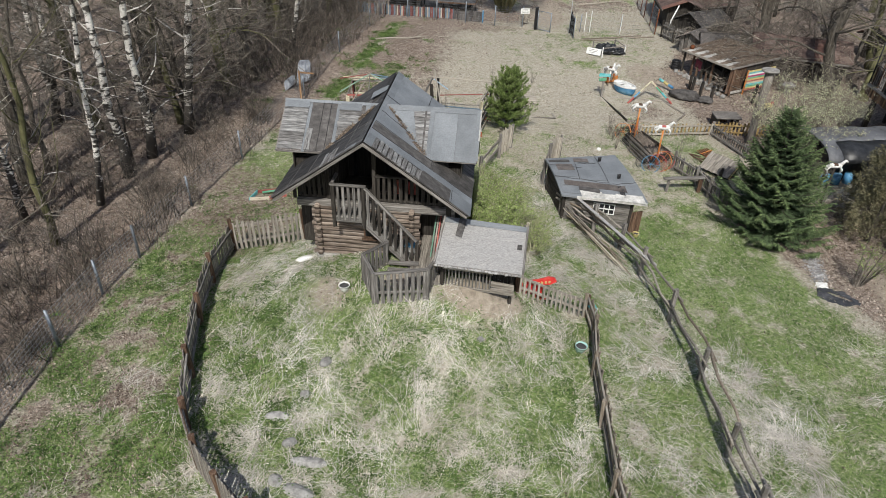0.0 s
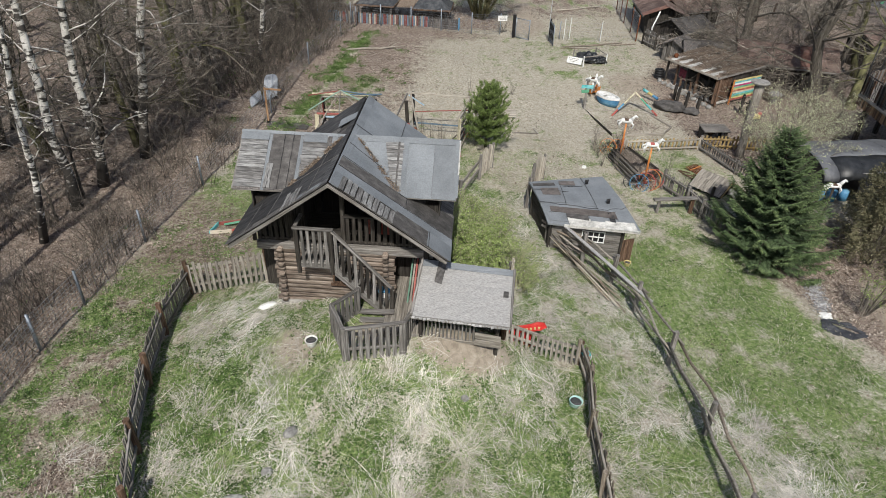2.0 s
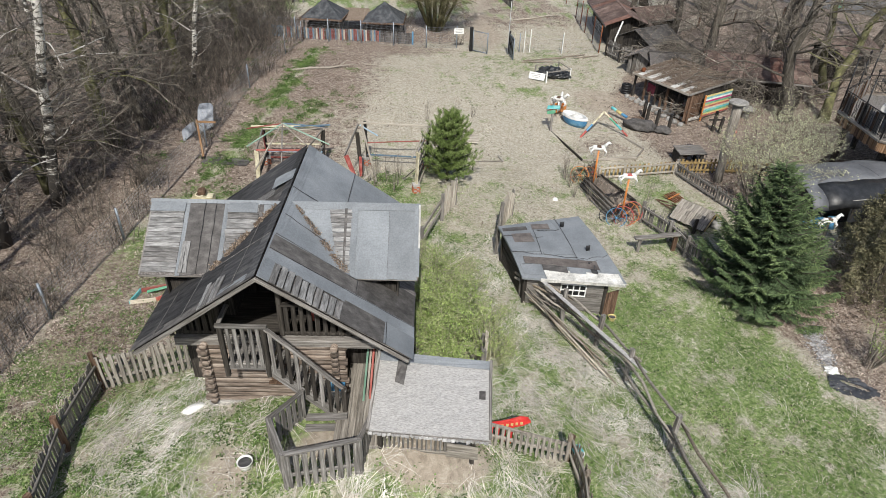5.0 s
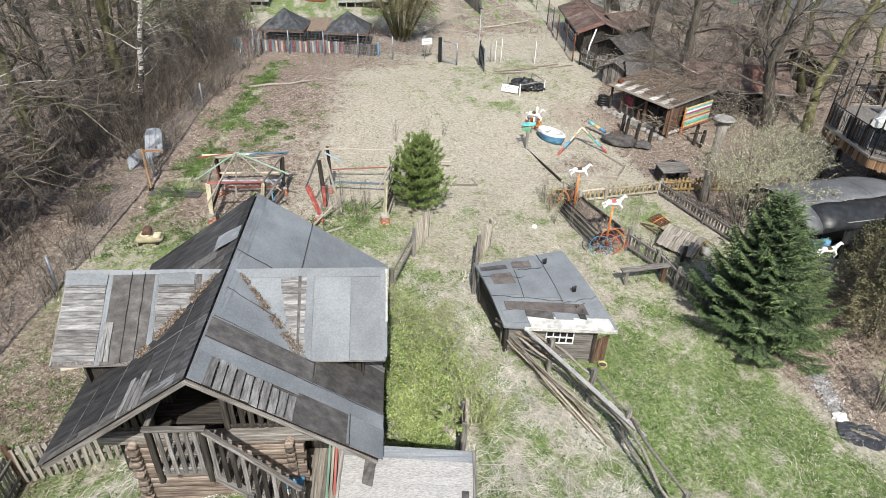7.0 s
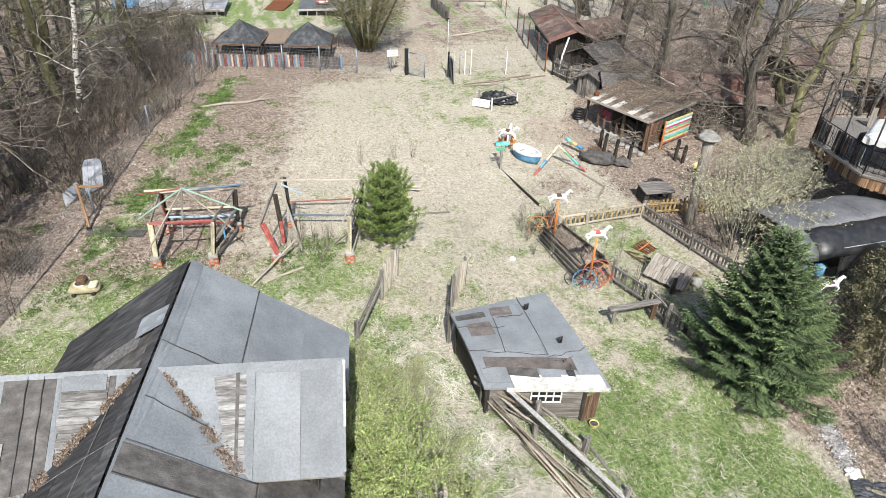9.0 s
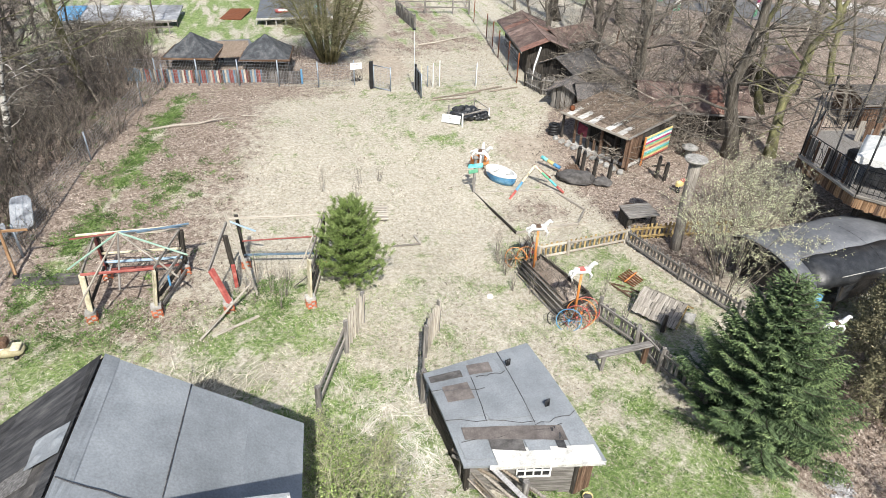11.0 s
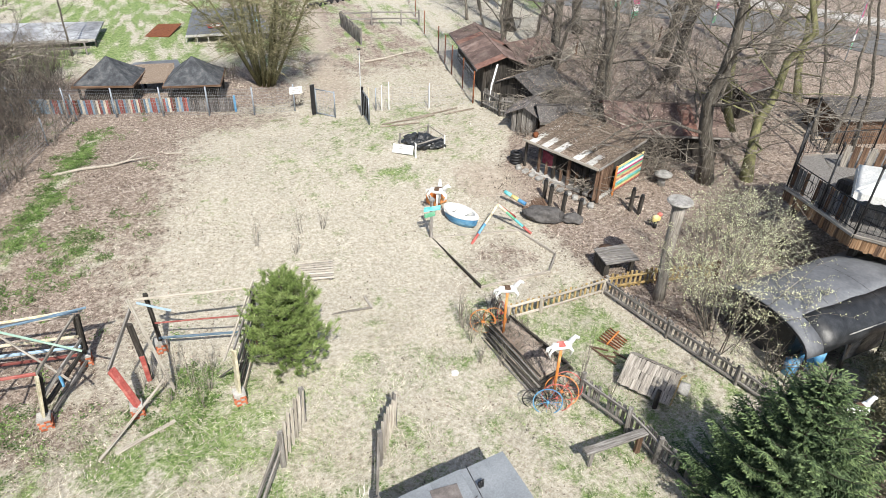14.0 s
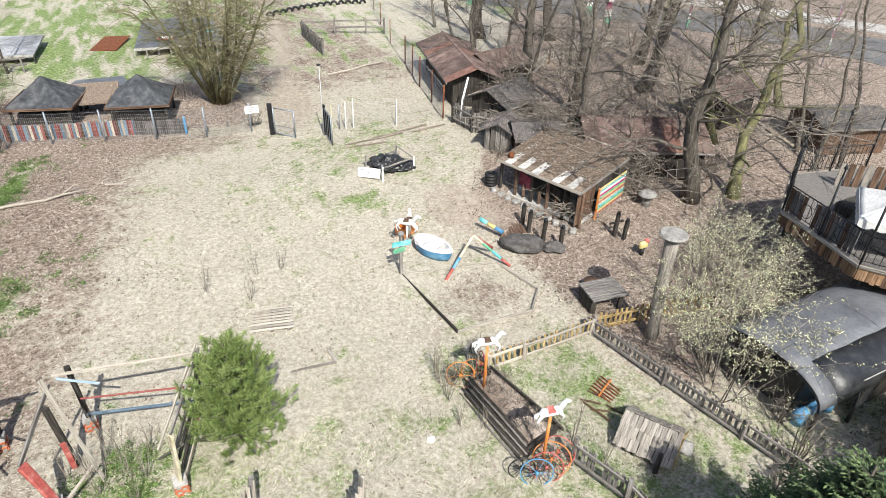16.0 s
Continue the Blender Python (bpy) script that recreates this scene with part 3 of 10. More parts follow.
def ground_material():
    m = bpy.data.materials.new("meadow_ground")
    m.use_nodes = True
    nt = m.node_tree
    n, ln = nt.nodes, nt.links
    bsdf = n["Principled BSDF"]
    tc = n.new("ShaderNodeTexCoord")
    at = n.new("ShaderNodeAttribute")
    at.attribute_name = "cover"
    sep = n.new("ShaderNodeSeparateColor")
    ln.new(at.outputs["Color"], sep.inputs[0])

    def noise_of(scale, detail=6, rough=0.65, dist=0.0):
        k = n.new("ShaderNodeTexNoise")
        k.inputs["Scale"].default_value, k.inputs["Detail"].default_value, k.inputs["Roughness"].default_value, k.inputs["Distortion"].default_value = scale, detail, rough, dist
        ln.new(tc.outputs["Object"], k.inputs["Vector"])
        return k.outputs[0]

    def ramp_of(src, stops):
        r = n.new("ShaderNodeValToRGB")
        el = r.color_ramp.elements
        el[0].position, el[0].color = stops[0][0], rgb(stops[0][1])
        el[1].position, el[1].color = stops[-1][0], rgb(stops[-1][1])
        for pos, c in stops[1:-1]:
            e = el.new(pos)
            e.color = rgb(c)
        ln.new(src, r.inputs[0])
        return r.outputs[0]

    def math_of(op, a, b):
        k = n.new("ShaderNodeMath")
        k.operation = op
        for i, v in enumerate((a, b)):
            if isinstance(v, (int, float)):
                k.inputs[i].default_value = v
            else:
                ln.new(v, k.inputs[i])
        return k.outputs[0]

    def mask(amount, nz, soft=0.16):
        """Patches that cover the given share of the ground."""
        d = math_of("SUBTRACT", math_of("ADD", math_of("MULTIPLY", amount, 0.62), 0.19), nz)
        r = n.new("ShaderNodeMapRange")
        r.inputs["From Min"].default_value, r.inputs["From Max"].default_value = -soft / 2, soft / 2
        ln.new(d, r.inputs["Value"])
        return r.outputs[0]

    def mix(f, a, b):
        k = n.new("ShaderNodeMixRGB")
        ln.new(f, k.inputs[0])
        ln.new(a, k.inputs[1])
        ln.new(b, k.inputs[2])
        return k.outputs[0]

    fine, mid = noise_of(9, 7, 0.9), noise_of(5.5, 6, 0.74, 0.4)
    fleck = noise_of(8, 7, 0.92, 0.4)
    dry = ramp_of(fine, [(0.36, (0.2, 0.175, 0.132)), (0.44, (0.335, 0.303, 0.24)), (0.54, (0.47, 0.434, 0.36)), (0.63, (0.61, 0.572, 0.495))])
    turf = ramp_of(fine, [(0.36, (0.034, 0.055, 0.016)), (0.45, (0.112, 0.17, 0.052)), (0.54, (0.222, 0.29, 0.11)), (0.63, (0.45, 0.465, 0.275))])
    leaves = ramp_of(fleck, [(0.37, (0.055, 0.04, 0.032)), (0.46, (0.165, 0.127, 0.102)), (0.54, (0.315, 0.257, 0.214)), (0.62, (0.56, 0.49, 0.43))])
    bare = ramp_of(mid, [(0.3, (0.22, 0.186, 0.148)), (0.5, (0.36, 0.31, 0.25)), (0.7, (0.48, 0.425, 0.355))])
    tiny = fleck
    patch = math_of("ADD", math_of("MULTIPLY", mid, 0.6), math_of("MULTIPLY", fine, 0.4))
    other = math_of("ADD", math_of("MULTIPLY", noise_of(2.2, 6, 0.7), 0.5), math_of("MULTIPLY", fleck, 0.5))
    c = mix(mask(sep.outputs[0], patch, 0.16), dry, turf)
    c = mix(mask(sep.outputs[1], other, 0.12), c, leaves)
    c = mix(mask(sep.outputs[2], patch, 0.15), c, bare)
    ln.new(c, bsdf.inputs["Base Color"])
    bsdf.inputs["Roughness"].default_value = 0.95
    bsdf.inputs["Specular IOR Level"].default_value = 0.15
    bp = n.new("ShaderNodeBump")
    bp.inputs["Strength"].default_value, bp.inputs["Distance"].default_value = 0.7, 0.05
    ln.new(math_of("ADD", fine, math_of("MULTIPLY", tiny, 0.5)), bp.inputs["Height"])
    ln.new(bp.outputs[0], bsdf.inputs["Normal"])
    return m


def build_ground():
    xs = np.concatenate([np.linspace(-400, -60, 8), np.linspace(-50, -14, 22), np.arange(-13, 26, 0.27), np.linspace(27, 70, 40), np.linspace(80, 500, 8)])
    ys = np.concatenate([np.linspace(-300, -20, 8), np.linspace(-15, 3, 14), np.arange(3.5, 46, 0.27), np.linspace(47, 90, 40), np.linspace(100, 600, 9)])
    vs, cols = [], []
    for y in ys:
        for x in xs:
            b = noise.noise(Vector((x * 0.9, y * 0.9, 3.1))) * 0.045 + noise.noise(Vector((x * 3, y * 3, 9))) * 0.02
            vs.append((x, y, ground_z(x, y) + b))
            cols.extend((*cover(x, y), 1.0))
    w = len(xs)
    fs = [(j * w + i, j * w + i + 1, (j + 1) * w + i + 1, (j + 1) * w + i) for j in range(len(ys) - 1) for i in range(w - 1)]
    ob = raw("ground", vs, fs, ground_material(), smooth=True)
    col = ob.data.color_attributes.new("cover", "FLOAT_COLOR", "POINT")
    col.data.foreach_set("color", cols)
    tagged(ob, "uneven meadow ground with patchy grass, straw and leaf litter", "ground", kind="structure")


build_ground()


# ---- the log cottage ----
HX, HY, HTURN = 0.05, 13.0, -13.0
RIDGE, EAVE_U, EAVE_Z, BACK = 4.72, 2.4, 3.02, 4.9
SLOPE = (RIDGE - EAVE_Z) / EAVE_U
EAVE = {1: EAVE_U, -1: 2.26}
FLOOR = 2.56
BASE = 1.12


def on_roof(side, s, v, lift=0.0):
    """A point on the main roof: s metres of plan from the ridge, v back from the front."""
    k = math.hypot(1, SLOPE)
    return (side * (s + lift * SLOPE / k), v, RIDGE - SLOPE * s + lift / k)


def roof_sheet(name, side, s0, s1, v0, v1, lift, material, parent, label="", thick=0.008, skew=0.0, sag=0.006, cuts=5):
    s1 = min(s1, EAVE[side] + 0.05)
    c = [on_roof(side, s0, v0 + skew, lift), on_roof(side, s1, v0, lift), on_roof(side, s1, v1, lift), on_roof(side, s0, v1 + skew, lift)]
    if side < 0:
        c.reverse()
    return slab(name, c, thick, material, parent, label, sag, cuts)


def cottage():
    h = thing("log_cottage", "old weathered log cottage with patched grey felt and board roof", "house", HX, HY, 0.0, HTURN)
    # log walls of the ground floor
    u0, u1, v0, v1 = -1.42, 0.98, 0.85, 4.5
    n = 11
    step = (FLOOR - 0.08 - BASE) / n
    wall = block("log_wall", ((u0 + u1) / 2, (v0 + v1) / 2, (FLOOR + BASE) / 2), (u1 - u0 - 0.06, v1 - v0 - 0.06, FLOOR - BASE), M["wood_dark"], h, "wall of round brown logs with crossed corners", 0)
    for i in range(n + 1):
        z = BASE - 0.02 + step * (i + 0.4)
        r = step * 0.56
        for (a, b) in (((u0 - 0.18, v0, z), (u1 + 0.18, v0, z)), ((u0 - 0.18, v1, z), (u1 + 0.18, v1, z))):
            j = random.uniform(-0.05, 0.05)
            tube("log", [(a[0] + j, a[1], z), ((a[0] + b[0]) / 2, a[1] + random.uniform(-0.008, 0.008), z), (b[0] + j, b[1], z)], [r * random.uniform(0.92, 1.05), r, r * random.uniform(0.92, 1.05)], M["log"], wall, 8)
        z += step * 0.5
        for u in (u0, u1):
            tube("log", [(u, v0 - 0.17 + random.uniform(-0.04, 0.04), z), (u, v1 + 0.15, z)], [r, r * 0.95], M["log"], wall, 8)
    block("foundation", ((u0 + u1) / 2, (v0 + v1) / 2, 0.66), (u1 - u0 + 0.25, v1 - v0 + 0.25, 0.95), M["concrete"], h, "low pale stone footing")
    # small window in the log wall
    w = block("window", (0.02, v0 - 0.085, 1.93), (0.56, 0.05, 0.4), M["wood_brown"], h, "small brown framed window with dark panes", 0.01)
    for k in (-0.13, 0.13):
        block("pane", (0.02 + k, v0 - 0.114, 1.93), (0.2, 0.012, 0.28), M["iron"], w, "dark pane", 0.0)
    block("window_sill", (0.02, v0 - 0.13, 1.7), (0.66, 0.1, 0.04), M["wood_brown"], w)
    # open passage on the right with a back wall, corner post and leaning boards
    block("side_wall", (1.9, 2.6, 1.8), (0.08, 3.6, 1.9), M["wood_dark"], h, "dark board wall")
    for k in range(9):
        stick("wall_board", (1.02 + 0.1 * k, 2.25, 0.95), (1.02 + 0.1 * k, 2.25, FLOOR), 0.095, 0.025, M["wood_dark"], h)
    stick("corner_post", (1.9, 0.8, 0.75), (1.9, 0.8, 3.25), 0.13, 0.13, M["wood_dark"], h)
    block("passage_floor", (1.48, 0.85, 1.38), (0.86, 2.8, 0.1), M["wood_grey"], h, "grey board floor")
    for k in range(7):
        stick("passage_board", (1.1 + 0.125 * k, -0.55, 1.445), (1.1 + 0.125 * k, 2.2, 1.445), 0.118, 0.02, M["wood_mid"], h)
    # gallery floor, beams, boards
    stick("gallery_beam", (-1.95, 0.88, FLOOR + 0.04), (2.05, 0.88, FLOOR + 0.04), 0.16, 0.2, M["wood_grey"], h)
    stick("gallery_beam", (-1.9, 1.15, FLOOR - 0.02), (2.0, 1.15, FLOOR - 0.02), 0.12, 0.14, M["wood_dark"], h)
    for k in range(11):
        stick("floor_board", (-1.93, 1.02 + 0.125 * k, FLOOR + 0.1), (1.95, 1.02 + 0.125 * k, FLOOR + 0.1), 0.12, 0.03, M["wood_dark"], h)
    # upper gable wall of boards, set back, with a doorway; black carries gallery shade
    for k in range(26):
        u = -1.95 + 0.156 * k
        top = RIDGE - 0.12 - SLOPE * abs(u)
        if -0.72 < u < 0.1:
            continue
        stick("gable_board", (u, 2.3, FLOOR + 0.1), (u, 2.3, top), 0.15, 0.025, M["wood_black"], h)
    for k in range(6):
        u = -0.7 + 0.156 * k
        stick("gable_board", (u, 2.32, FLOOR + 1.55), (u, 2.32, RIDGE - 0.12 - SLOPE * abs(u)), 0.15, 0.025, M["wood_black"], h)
    block("door", (-0.32, 2.36, FLOOR + 0.83), (0.82, 0.04, 1.44), M["wood_black"], h, "plank door in the gallery, coloured black for its shade")
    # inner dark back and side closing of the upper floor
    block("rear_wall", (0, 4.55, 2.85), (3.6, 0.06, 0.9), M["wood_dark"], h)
    # gallery posts up to the roof
    for u in (-1.15, 0.02):
        stick("gallery_post", (u, 0.96, FLOOR + 0.1), (u, 0.96, RIDGE - 0.1 - SLOPE * abs(u)), 0.1, 0.1, M["wood_dark"], h)
    # balustrades with flat shaped balusters
    rail = block("balustrade", (0.95, 0.94, FLOOR + 0.2), (1.9, 0.04, 0.06), M["wood_dark"], h, "dark wooden gallery balustrade with flat balusters", 0.008)
    stick("handrail", (0.02, 0.94, 3.42), (1.55, 0.94, 3.42), 0.09, 0.05, M["wood_dark"], rail)
    for k in range(13):
        u = 0.12 + 0.14 * k
        top = min(3.4, RIDGE - SLOPE * u - 0.1)
        if top > FLOOR + 0.3:
            stick("baluster", (u, 0.94, FLOOR + 0.1), (u, 0.94, top), 0.085, 0.028, M["wood_dark"], rail)
    rail = block("balustrade", (-1.5, 0.94, FLOOR + 0.2), (0.9, 0.04, 0.06), M["wood_dark"], h, "dark wooden gallery balustrade with flat balusters", 0.008)
    for k in range(7):
        u = -1.25 - 0.13 * k
        top = min(3.4, RIDGE - SLOPE * abs(u) - 0.1)
        stick("baluster", (u, 0.94, FLOOR + 0.1), (u, 0.94, top), 0.085, 0.028, M["wood_dark"], rail)
    # painted planks leaning in the passage, and a pale box at the stair foot
    for k, c in enumerate(("faded_green", "wood_mid", "faded_red", "wood_mid", "faded_blue", "wood_stair")):
        stick("leaning_plank", (1.5 + 0.06 * k, 0.5 + 0.03 * k, 1.46), (1.58 + 0.055 * k, 1.75, 2.5), 0.04, 0.02, M[c], h, "long painted plank leaning in the passage")
    block("cool_box", (0.98, 0.66, 1.55), (0.3, 0.2, 0.2), M["white"], h, "white box with a blue lid", 0.02)
    block("box_lid", (0.98, 0.66, 1.67), (0.32, 0.22, 0.05), M["blue"], h, "blue lid", 0.015)
    # red things hung in the gallery
    block("hanging_cloth", (0.55, 1.25, 3.0), (0.22, 0.04, 0.4), M["red"], h, "dull red cloth hung behind the balusters", 0.01)
    block("hanging_cloth", (0.92, 1.27, 2.98), (0.2, 0.04, 0.36), M["red"], h, "dull red cloth hung behind the balusters", 0.01)
    # main roof: board deck, then felt
    for side in (-1, 1):
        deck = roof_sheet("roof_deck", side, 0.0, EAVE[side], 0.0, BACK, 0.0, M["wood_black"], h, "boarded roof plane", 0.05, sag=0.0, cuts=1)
        k = 0
        v = 0.015
        while v < BACK - 0.1:
            w = random.uniform(0.13, 0.19)
            s0 = 0.02 + (0.0 if random.random() < 0.7 else random.uniform(0, 0.04))
            s1 = EAVE[side] + random.uniform(-0.02, 0.05)
            a, b = on_roof(side, s0, v + w / 2, 0.012), on_roof(side, s1, v + w / 2, 0.012)
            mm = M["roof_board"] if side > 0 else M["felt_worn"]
            stick("roof_board", a, b, w * 0.96, 0.022, mm, deck)
            v += w
    # ridge caps
    for v0_, v1_ in ((-0.02, 1.3), (1.28, 3.35), (3.3, BACK + 0.02)):
        for side in (-1, 1):
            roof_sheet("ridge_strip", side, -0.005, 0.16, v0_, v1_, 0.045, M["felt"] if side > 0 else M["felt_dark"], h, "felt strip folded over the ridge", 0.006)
    F, D, W = M["felt"], M["felt_dark"], M["felt_worn"]
    # right plane, from the lowest sheet up
    for n_, (s0, s1, v0_, v1_, m_) in enumerate(((0.02, 1.0, 2.9, 4.93, F), (0.97, 1.75, 3.1, 4.93, F), (1.72, 2.46, 3.3, 4.93, F), (0.02, 1.42, 1.2, 2.95, F), (1.36, 2.43, 0.76, 1.75, W), (0.02, 1.42, 0.76, 1.24, W), (1.2, 1.97, -0.02, 0.55, W), (1.93, 2.44, -0.02, 0.56, F), (0.02, 1.25, 0.48, 0.8, F), (1.2, 2.43, 0.53, 0.82, F), (0.02, 0.17, -0.02, 0.5, F))):
        roof_sheet("felt_sheet", 1, s0, s1, v0_, v1_, 0.036 + 0.0025 * n_, m_, h, "worn roofing felt sheet", 0.005, skew=random.uniform(-0.03, 0.03), sag=0.003, cuts=4)
    for n_ in range(10):
        s_ = 0.21 + 0.108 * n_
        stick("rake_board", on_roof(1, s_, -0.03 + random.uniform(-0.01, 0.01), 0.062), on_roof(1, s_, 0.5 - 0.012 * n_ + random.uniform(-0.02, 0.02), 0.062), 0.109, 0.016, M["roof_pale"] if n_ % 3 else M["roof_grey"], h, "", math.atan(SLOPE))
    # lifted seams between the sheets
    for a_, b_ in (((0.03, 1.24), (1.4, 1.22)), ((0.05, 1.95), (0.75, 1.8)), ((0.02, 0.8), (2.42, 0.8)), ((1.4, 0.8), (1.38, 1.7)), ((0.0, 2.95), (1.0, 2.9)), ((1.97, 0.0), (1.95, 0.55)), ((0.95, 2.95), (0.97, 4.9))):
        tube("bitumen_seam", [on_roof(1, a_[0] + (b_[0] - a_[0]) * q / 7, a_[1] + (b_[1] - a_[1]) * q / 7 + random.uniform(-0.012, 0.012), 0.058) for q in range(8)], [random.uniform(0.004, 0.011) for q in range(8)], M["felt_dark"], h, 5, "black bitumen seam")
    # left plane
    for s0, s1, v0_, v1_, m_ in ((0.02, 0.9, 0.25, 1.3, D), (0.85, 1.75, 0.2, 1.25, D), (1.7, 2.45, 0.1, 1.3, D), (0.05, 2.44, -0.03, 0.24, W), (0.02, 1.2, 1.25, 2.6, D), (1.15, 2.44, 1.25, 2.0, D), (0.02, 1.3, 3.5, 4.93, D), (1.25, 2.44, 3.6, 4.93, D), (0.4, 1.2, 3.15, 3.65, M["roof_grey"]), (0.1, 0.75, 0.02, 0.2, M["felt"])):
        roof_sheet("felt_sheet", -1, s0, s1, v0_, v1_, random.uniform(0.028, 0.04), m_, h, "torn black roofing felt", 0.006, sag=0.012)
    for n_ in range(4):
        stick("bare_board", on_roof(-1, 0.7 + 0.09 * n_, -0.02, 0.05), on_roof(-1, 0.72 + 0.09 * n_, 0.62 + random.uniform(-0.05, 0.1), 0.05), 0.085, 0.014, M["roof_pale"] if n_ % 2 else M["roof_grey"], h, "", -math.atan(SLOPE))
    for a_, b_ in (((0.45, 0.25), (0.4, 2.2)), ((1.35, 0.1), (1.3, 1.3)), ((0.02, 1.28), (1.1, 1.25)), ((1.85, 0.0), (1.8, 1.25))):
        tube("bitumen_seam", [on_roof(-1, a_[0] + (b_[0] - a_[0]) * q / 7, a_[1] + (b_[1] - a_[1]) * q / 7 + random.uniform(-0.012, 0.012), 0.046) for q in range(8)], 0.007, M["roof_grey"], h, 5, "grey lifted seam")
    slab("torn_flap", [on_roof(-1, 0.02, 3.75, 0.06), on_roof(-1, 0.4, 3.7, 0.13), on_roof(-1, 0.42, 3.3, 0.1), on_roof(-1, 0.0, 3.28, 0.07)], 0.006, M["felt"], h, "torn curled felt flap", 0.03, 4)
    # barge boards at the front
    for side in (-1, 1):
        stick("barge_board", on_roof(side, 0.0, -0.02, -0.035), on_roof(side, EAVE[side], -0.02, -0.035), 0.03, 0.07, M["wood_grey"], h)
        for s_ in (0.5, 1.0, 1.5, 2.0):
            # rafters in the same near-black, for the shade under the roof
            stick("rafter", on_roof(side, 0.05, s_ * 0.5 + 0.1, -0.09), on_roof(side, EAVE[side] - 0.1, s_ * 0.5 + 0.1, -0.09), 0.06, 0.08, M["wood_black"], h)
    # cross wings
    DV, DZ, EV, EZ, DU = 2.45, 4.66, 1.27, 3.8, 2.5
    k = (DZ - EZ) / (DV - EV)
    for side in (-1, 1):
        wing = block("wing", (side * 1.55, 2.12, 2.25), (1.1, 1.2, 2.5), M["wood_dark"], h, "dark boarded cross wing with a low gabled roof", 0.0)
        for q in range(8):
            vq = DV - 0.93 + 0.169 * q
            stick("gable_board", (side * 2.13, vq, 2.9), (side * 2.13, vq, DZ - (k if vq < DV else 1.9) * abs(DV - vq) - 0.08), 0.03, 0.165, M["wood_dark"], wing)

        def wp(u, v, lift=0.0, side=side):
            return (side * u, v, DZ - k * abs(DV - v) + lift)

        for back in (0, 1):
            c = [wp(0.05, DV), wp(1.2, EV), wp(DU, EV), wp(DU, DV)]
            if back:
                c = [wp(0.05, DV, -0.01), (side * 0.9, DV + 0.4, 3.9), (side * DU, DV + 0.7, 3.2), wp(DU, DV, -0.01)]
            if (side > 0) == bool(back):
                c.reverse()
            slab("wing_deck", c, 0.05, M["roof_board"], wing, "boarded roof plane", 0.0, 1)
        # covering of the front plane: strips across, from the outer end inwards
        edges = [DU, 1.87, 1.79, 1.15, 1.06, 0.5, 0.42, 0.12] if side < 0 else [DU, 1.95, 1.3, 0.0]
        for i in range(len(edges) - 1):
            a, b = edges[i + 1], edges[i]
            boards = side < 0 and i in (0, 4)
            a2 = max(a, 0.1)
            # the valley cuts the inner strips short
            vb = max(EV - 0.02, DV - (a2 - 0.05) * (DV - EV) / 1.15 + 0.0)
            if boards:
                r = 15
                for q in range(r):
                    va = EV + (DV - EV) * q / r
                    in_u = max(a, 0.08 + (DV - va - 0.06) * 1.15 / (DV - EV))
                    if b - in_u > 0.1:
                        stick("roof_board", wp(in_u, va + 0.065, 0.016), wp(b + random.uniform(-0.02, 0.02), va + 0.065, 0.016), (DV - EV) / r * 1.16, 0.018, M["roof_pale"] if random.random() < 0.65 else M["roof_grey"], wing, "", side * math.atan(k))
            else:
                mm = M["felt"] if side > 0 else (M["felt_worn"] if i in (2, 5) else M["felt"])
                c = [wp(a2, DV + 0.01, 0.02), wp(a2, vb, 0.02), wp(b - 0.005, max(EV - 0.03, DV - (b - 0.05) * (DV - EV) / 1.15), 0.02), wp(b - 0.005, DV + 0.01, 0.02)]
                if side < 0:
                    c.reverse()
                slab("felt_sheet", c, 0.008, mm, wing, "grey roofing felt", 0.008, 5)
        if side > 0:
            for q in range(13):
                f_ = q / 13
                va = EV + 0.1 + (DV - EV - 0.2) * f_ + 0.03
                stick("roof_board", (1.1 - 0.28 * f_ ** 0.7, va, wp(0, va, 0.034)[2]), (1.25, va, wp(0, va, 0.034)[2]), 0.088, 0.014, M["roof_pale"] if random.random() < 0.8 else M["roof_grey"], wing, "", math.atan(k))
            slab("felt_strip", [wp(1.11, DV - 0.1, 0.046), wp(1.13, EV + 0.12, 0.046), wp(1.17, EV + 0.12, 0.046), wp(1.16, DV - 0.1, 0.046)], 0.006, M["felt_worn"], wing, "grey felt strip", 0.003, 5)
            slab("felt_strip", [wp(1.24, DV - 0.08, 0.043), wp(1.24, EV - 0.02, 0.043), wp(1.36, EV - 0.02, 0.043), wp(1.36, DV - 0.08, 0.043)], 0.006, M["felt"], wing, "grey felt strip", 0.003, 5)
            slab("felt_edge", [wp(2.42, DV, 0.046), wp(2.42, EV, 0.046), wp(2.53, EV, 0.046), wp(2.53, DV, 0.046)], 0.006, M["felt"], wing, "felt folded over the verge", 0.003, 5)
            stick("verge_strip", wp(2.52, EV + 0.45, 0.05), wp(2.52, DV - 0.03, 0.05), 0.035, 0.02, M["peeled"], wing, "pale peeling strip")
        else:
            for u0_, u1_ in ((1.86, 2.5), (0.52, 1.06)):
                slab("felt_patch", [wp(u1_, DV + 0.01, 0.048), wp(u1_, DV - 0.2, 0.048), wp(u0_, DV - 0.2, 0.048), wp(u0_, DV + 0.01, 0.048)], 0.006, M["felt"], wing, "grey felt patch along the ridge", 0.005, 6)
            for n_ in range(2):
                stick("batten", wp(1.7 + 0.08 * n_, EV, 0.045), wp(1.7 + 0.07 * n_, EV + 0.5, 0.045), 0.07, 0.014, M["roof_pale"], wing, "", 0)
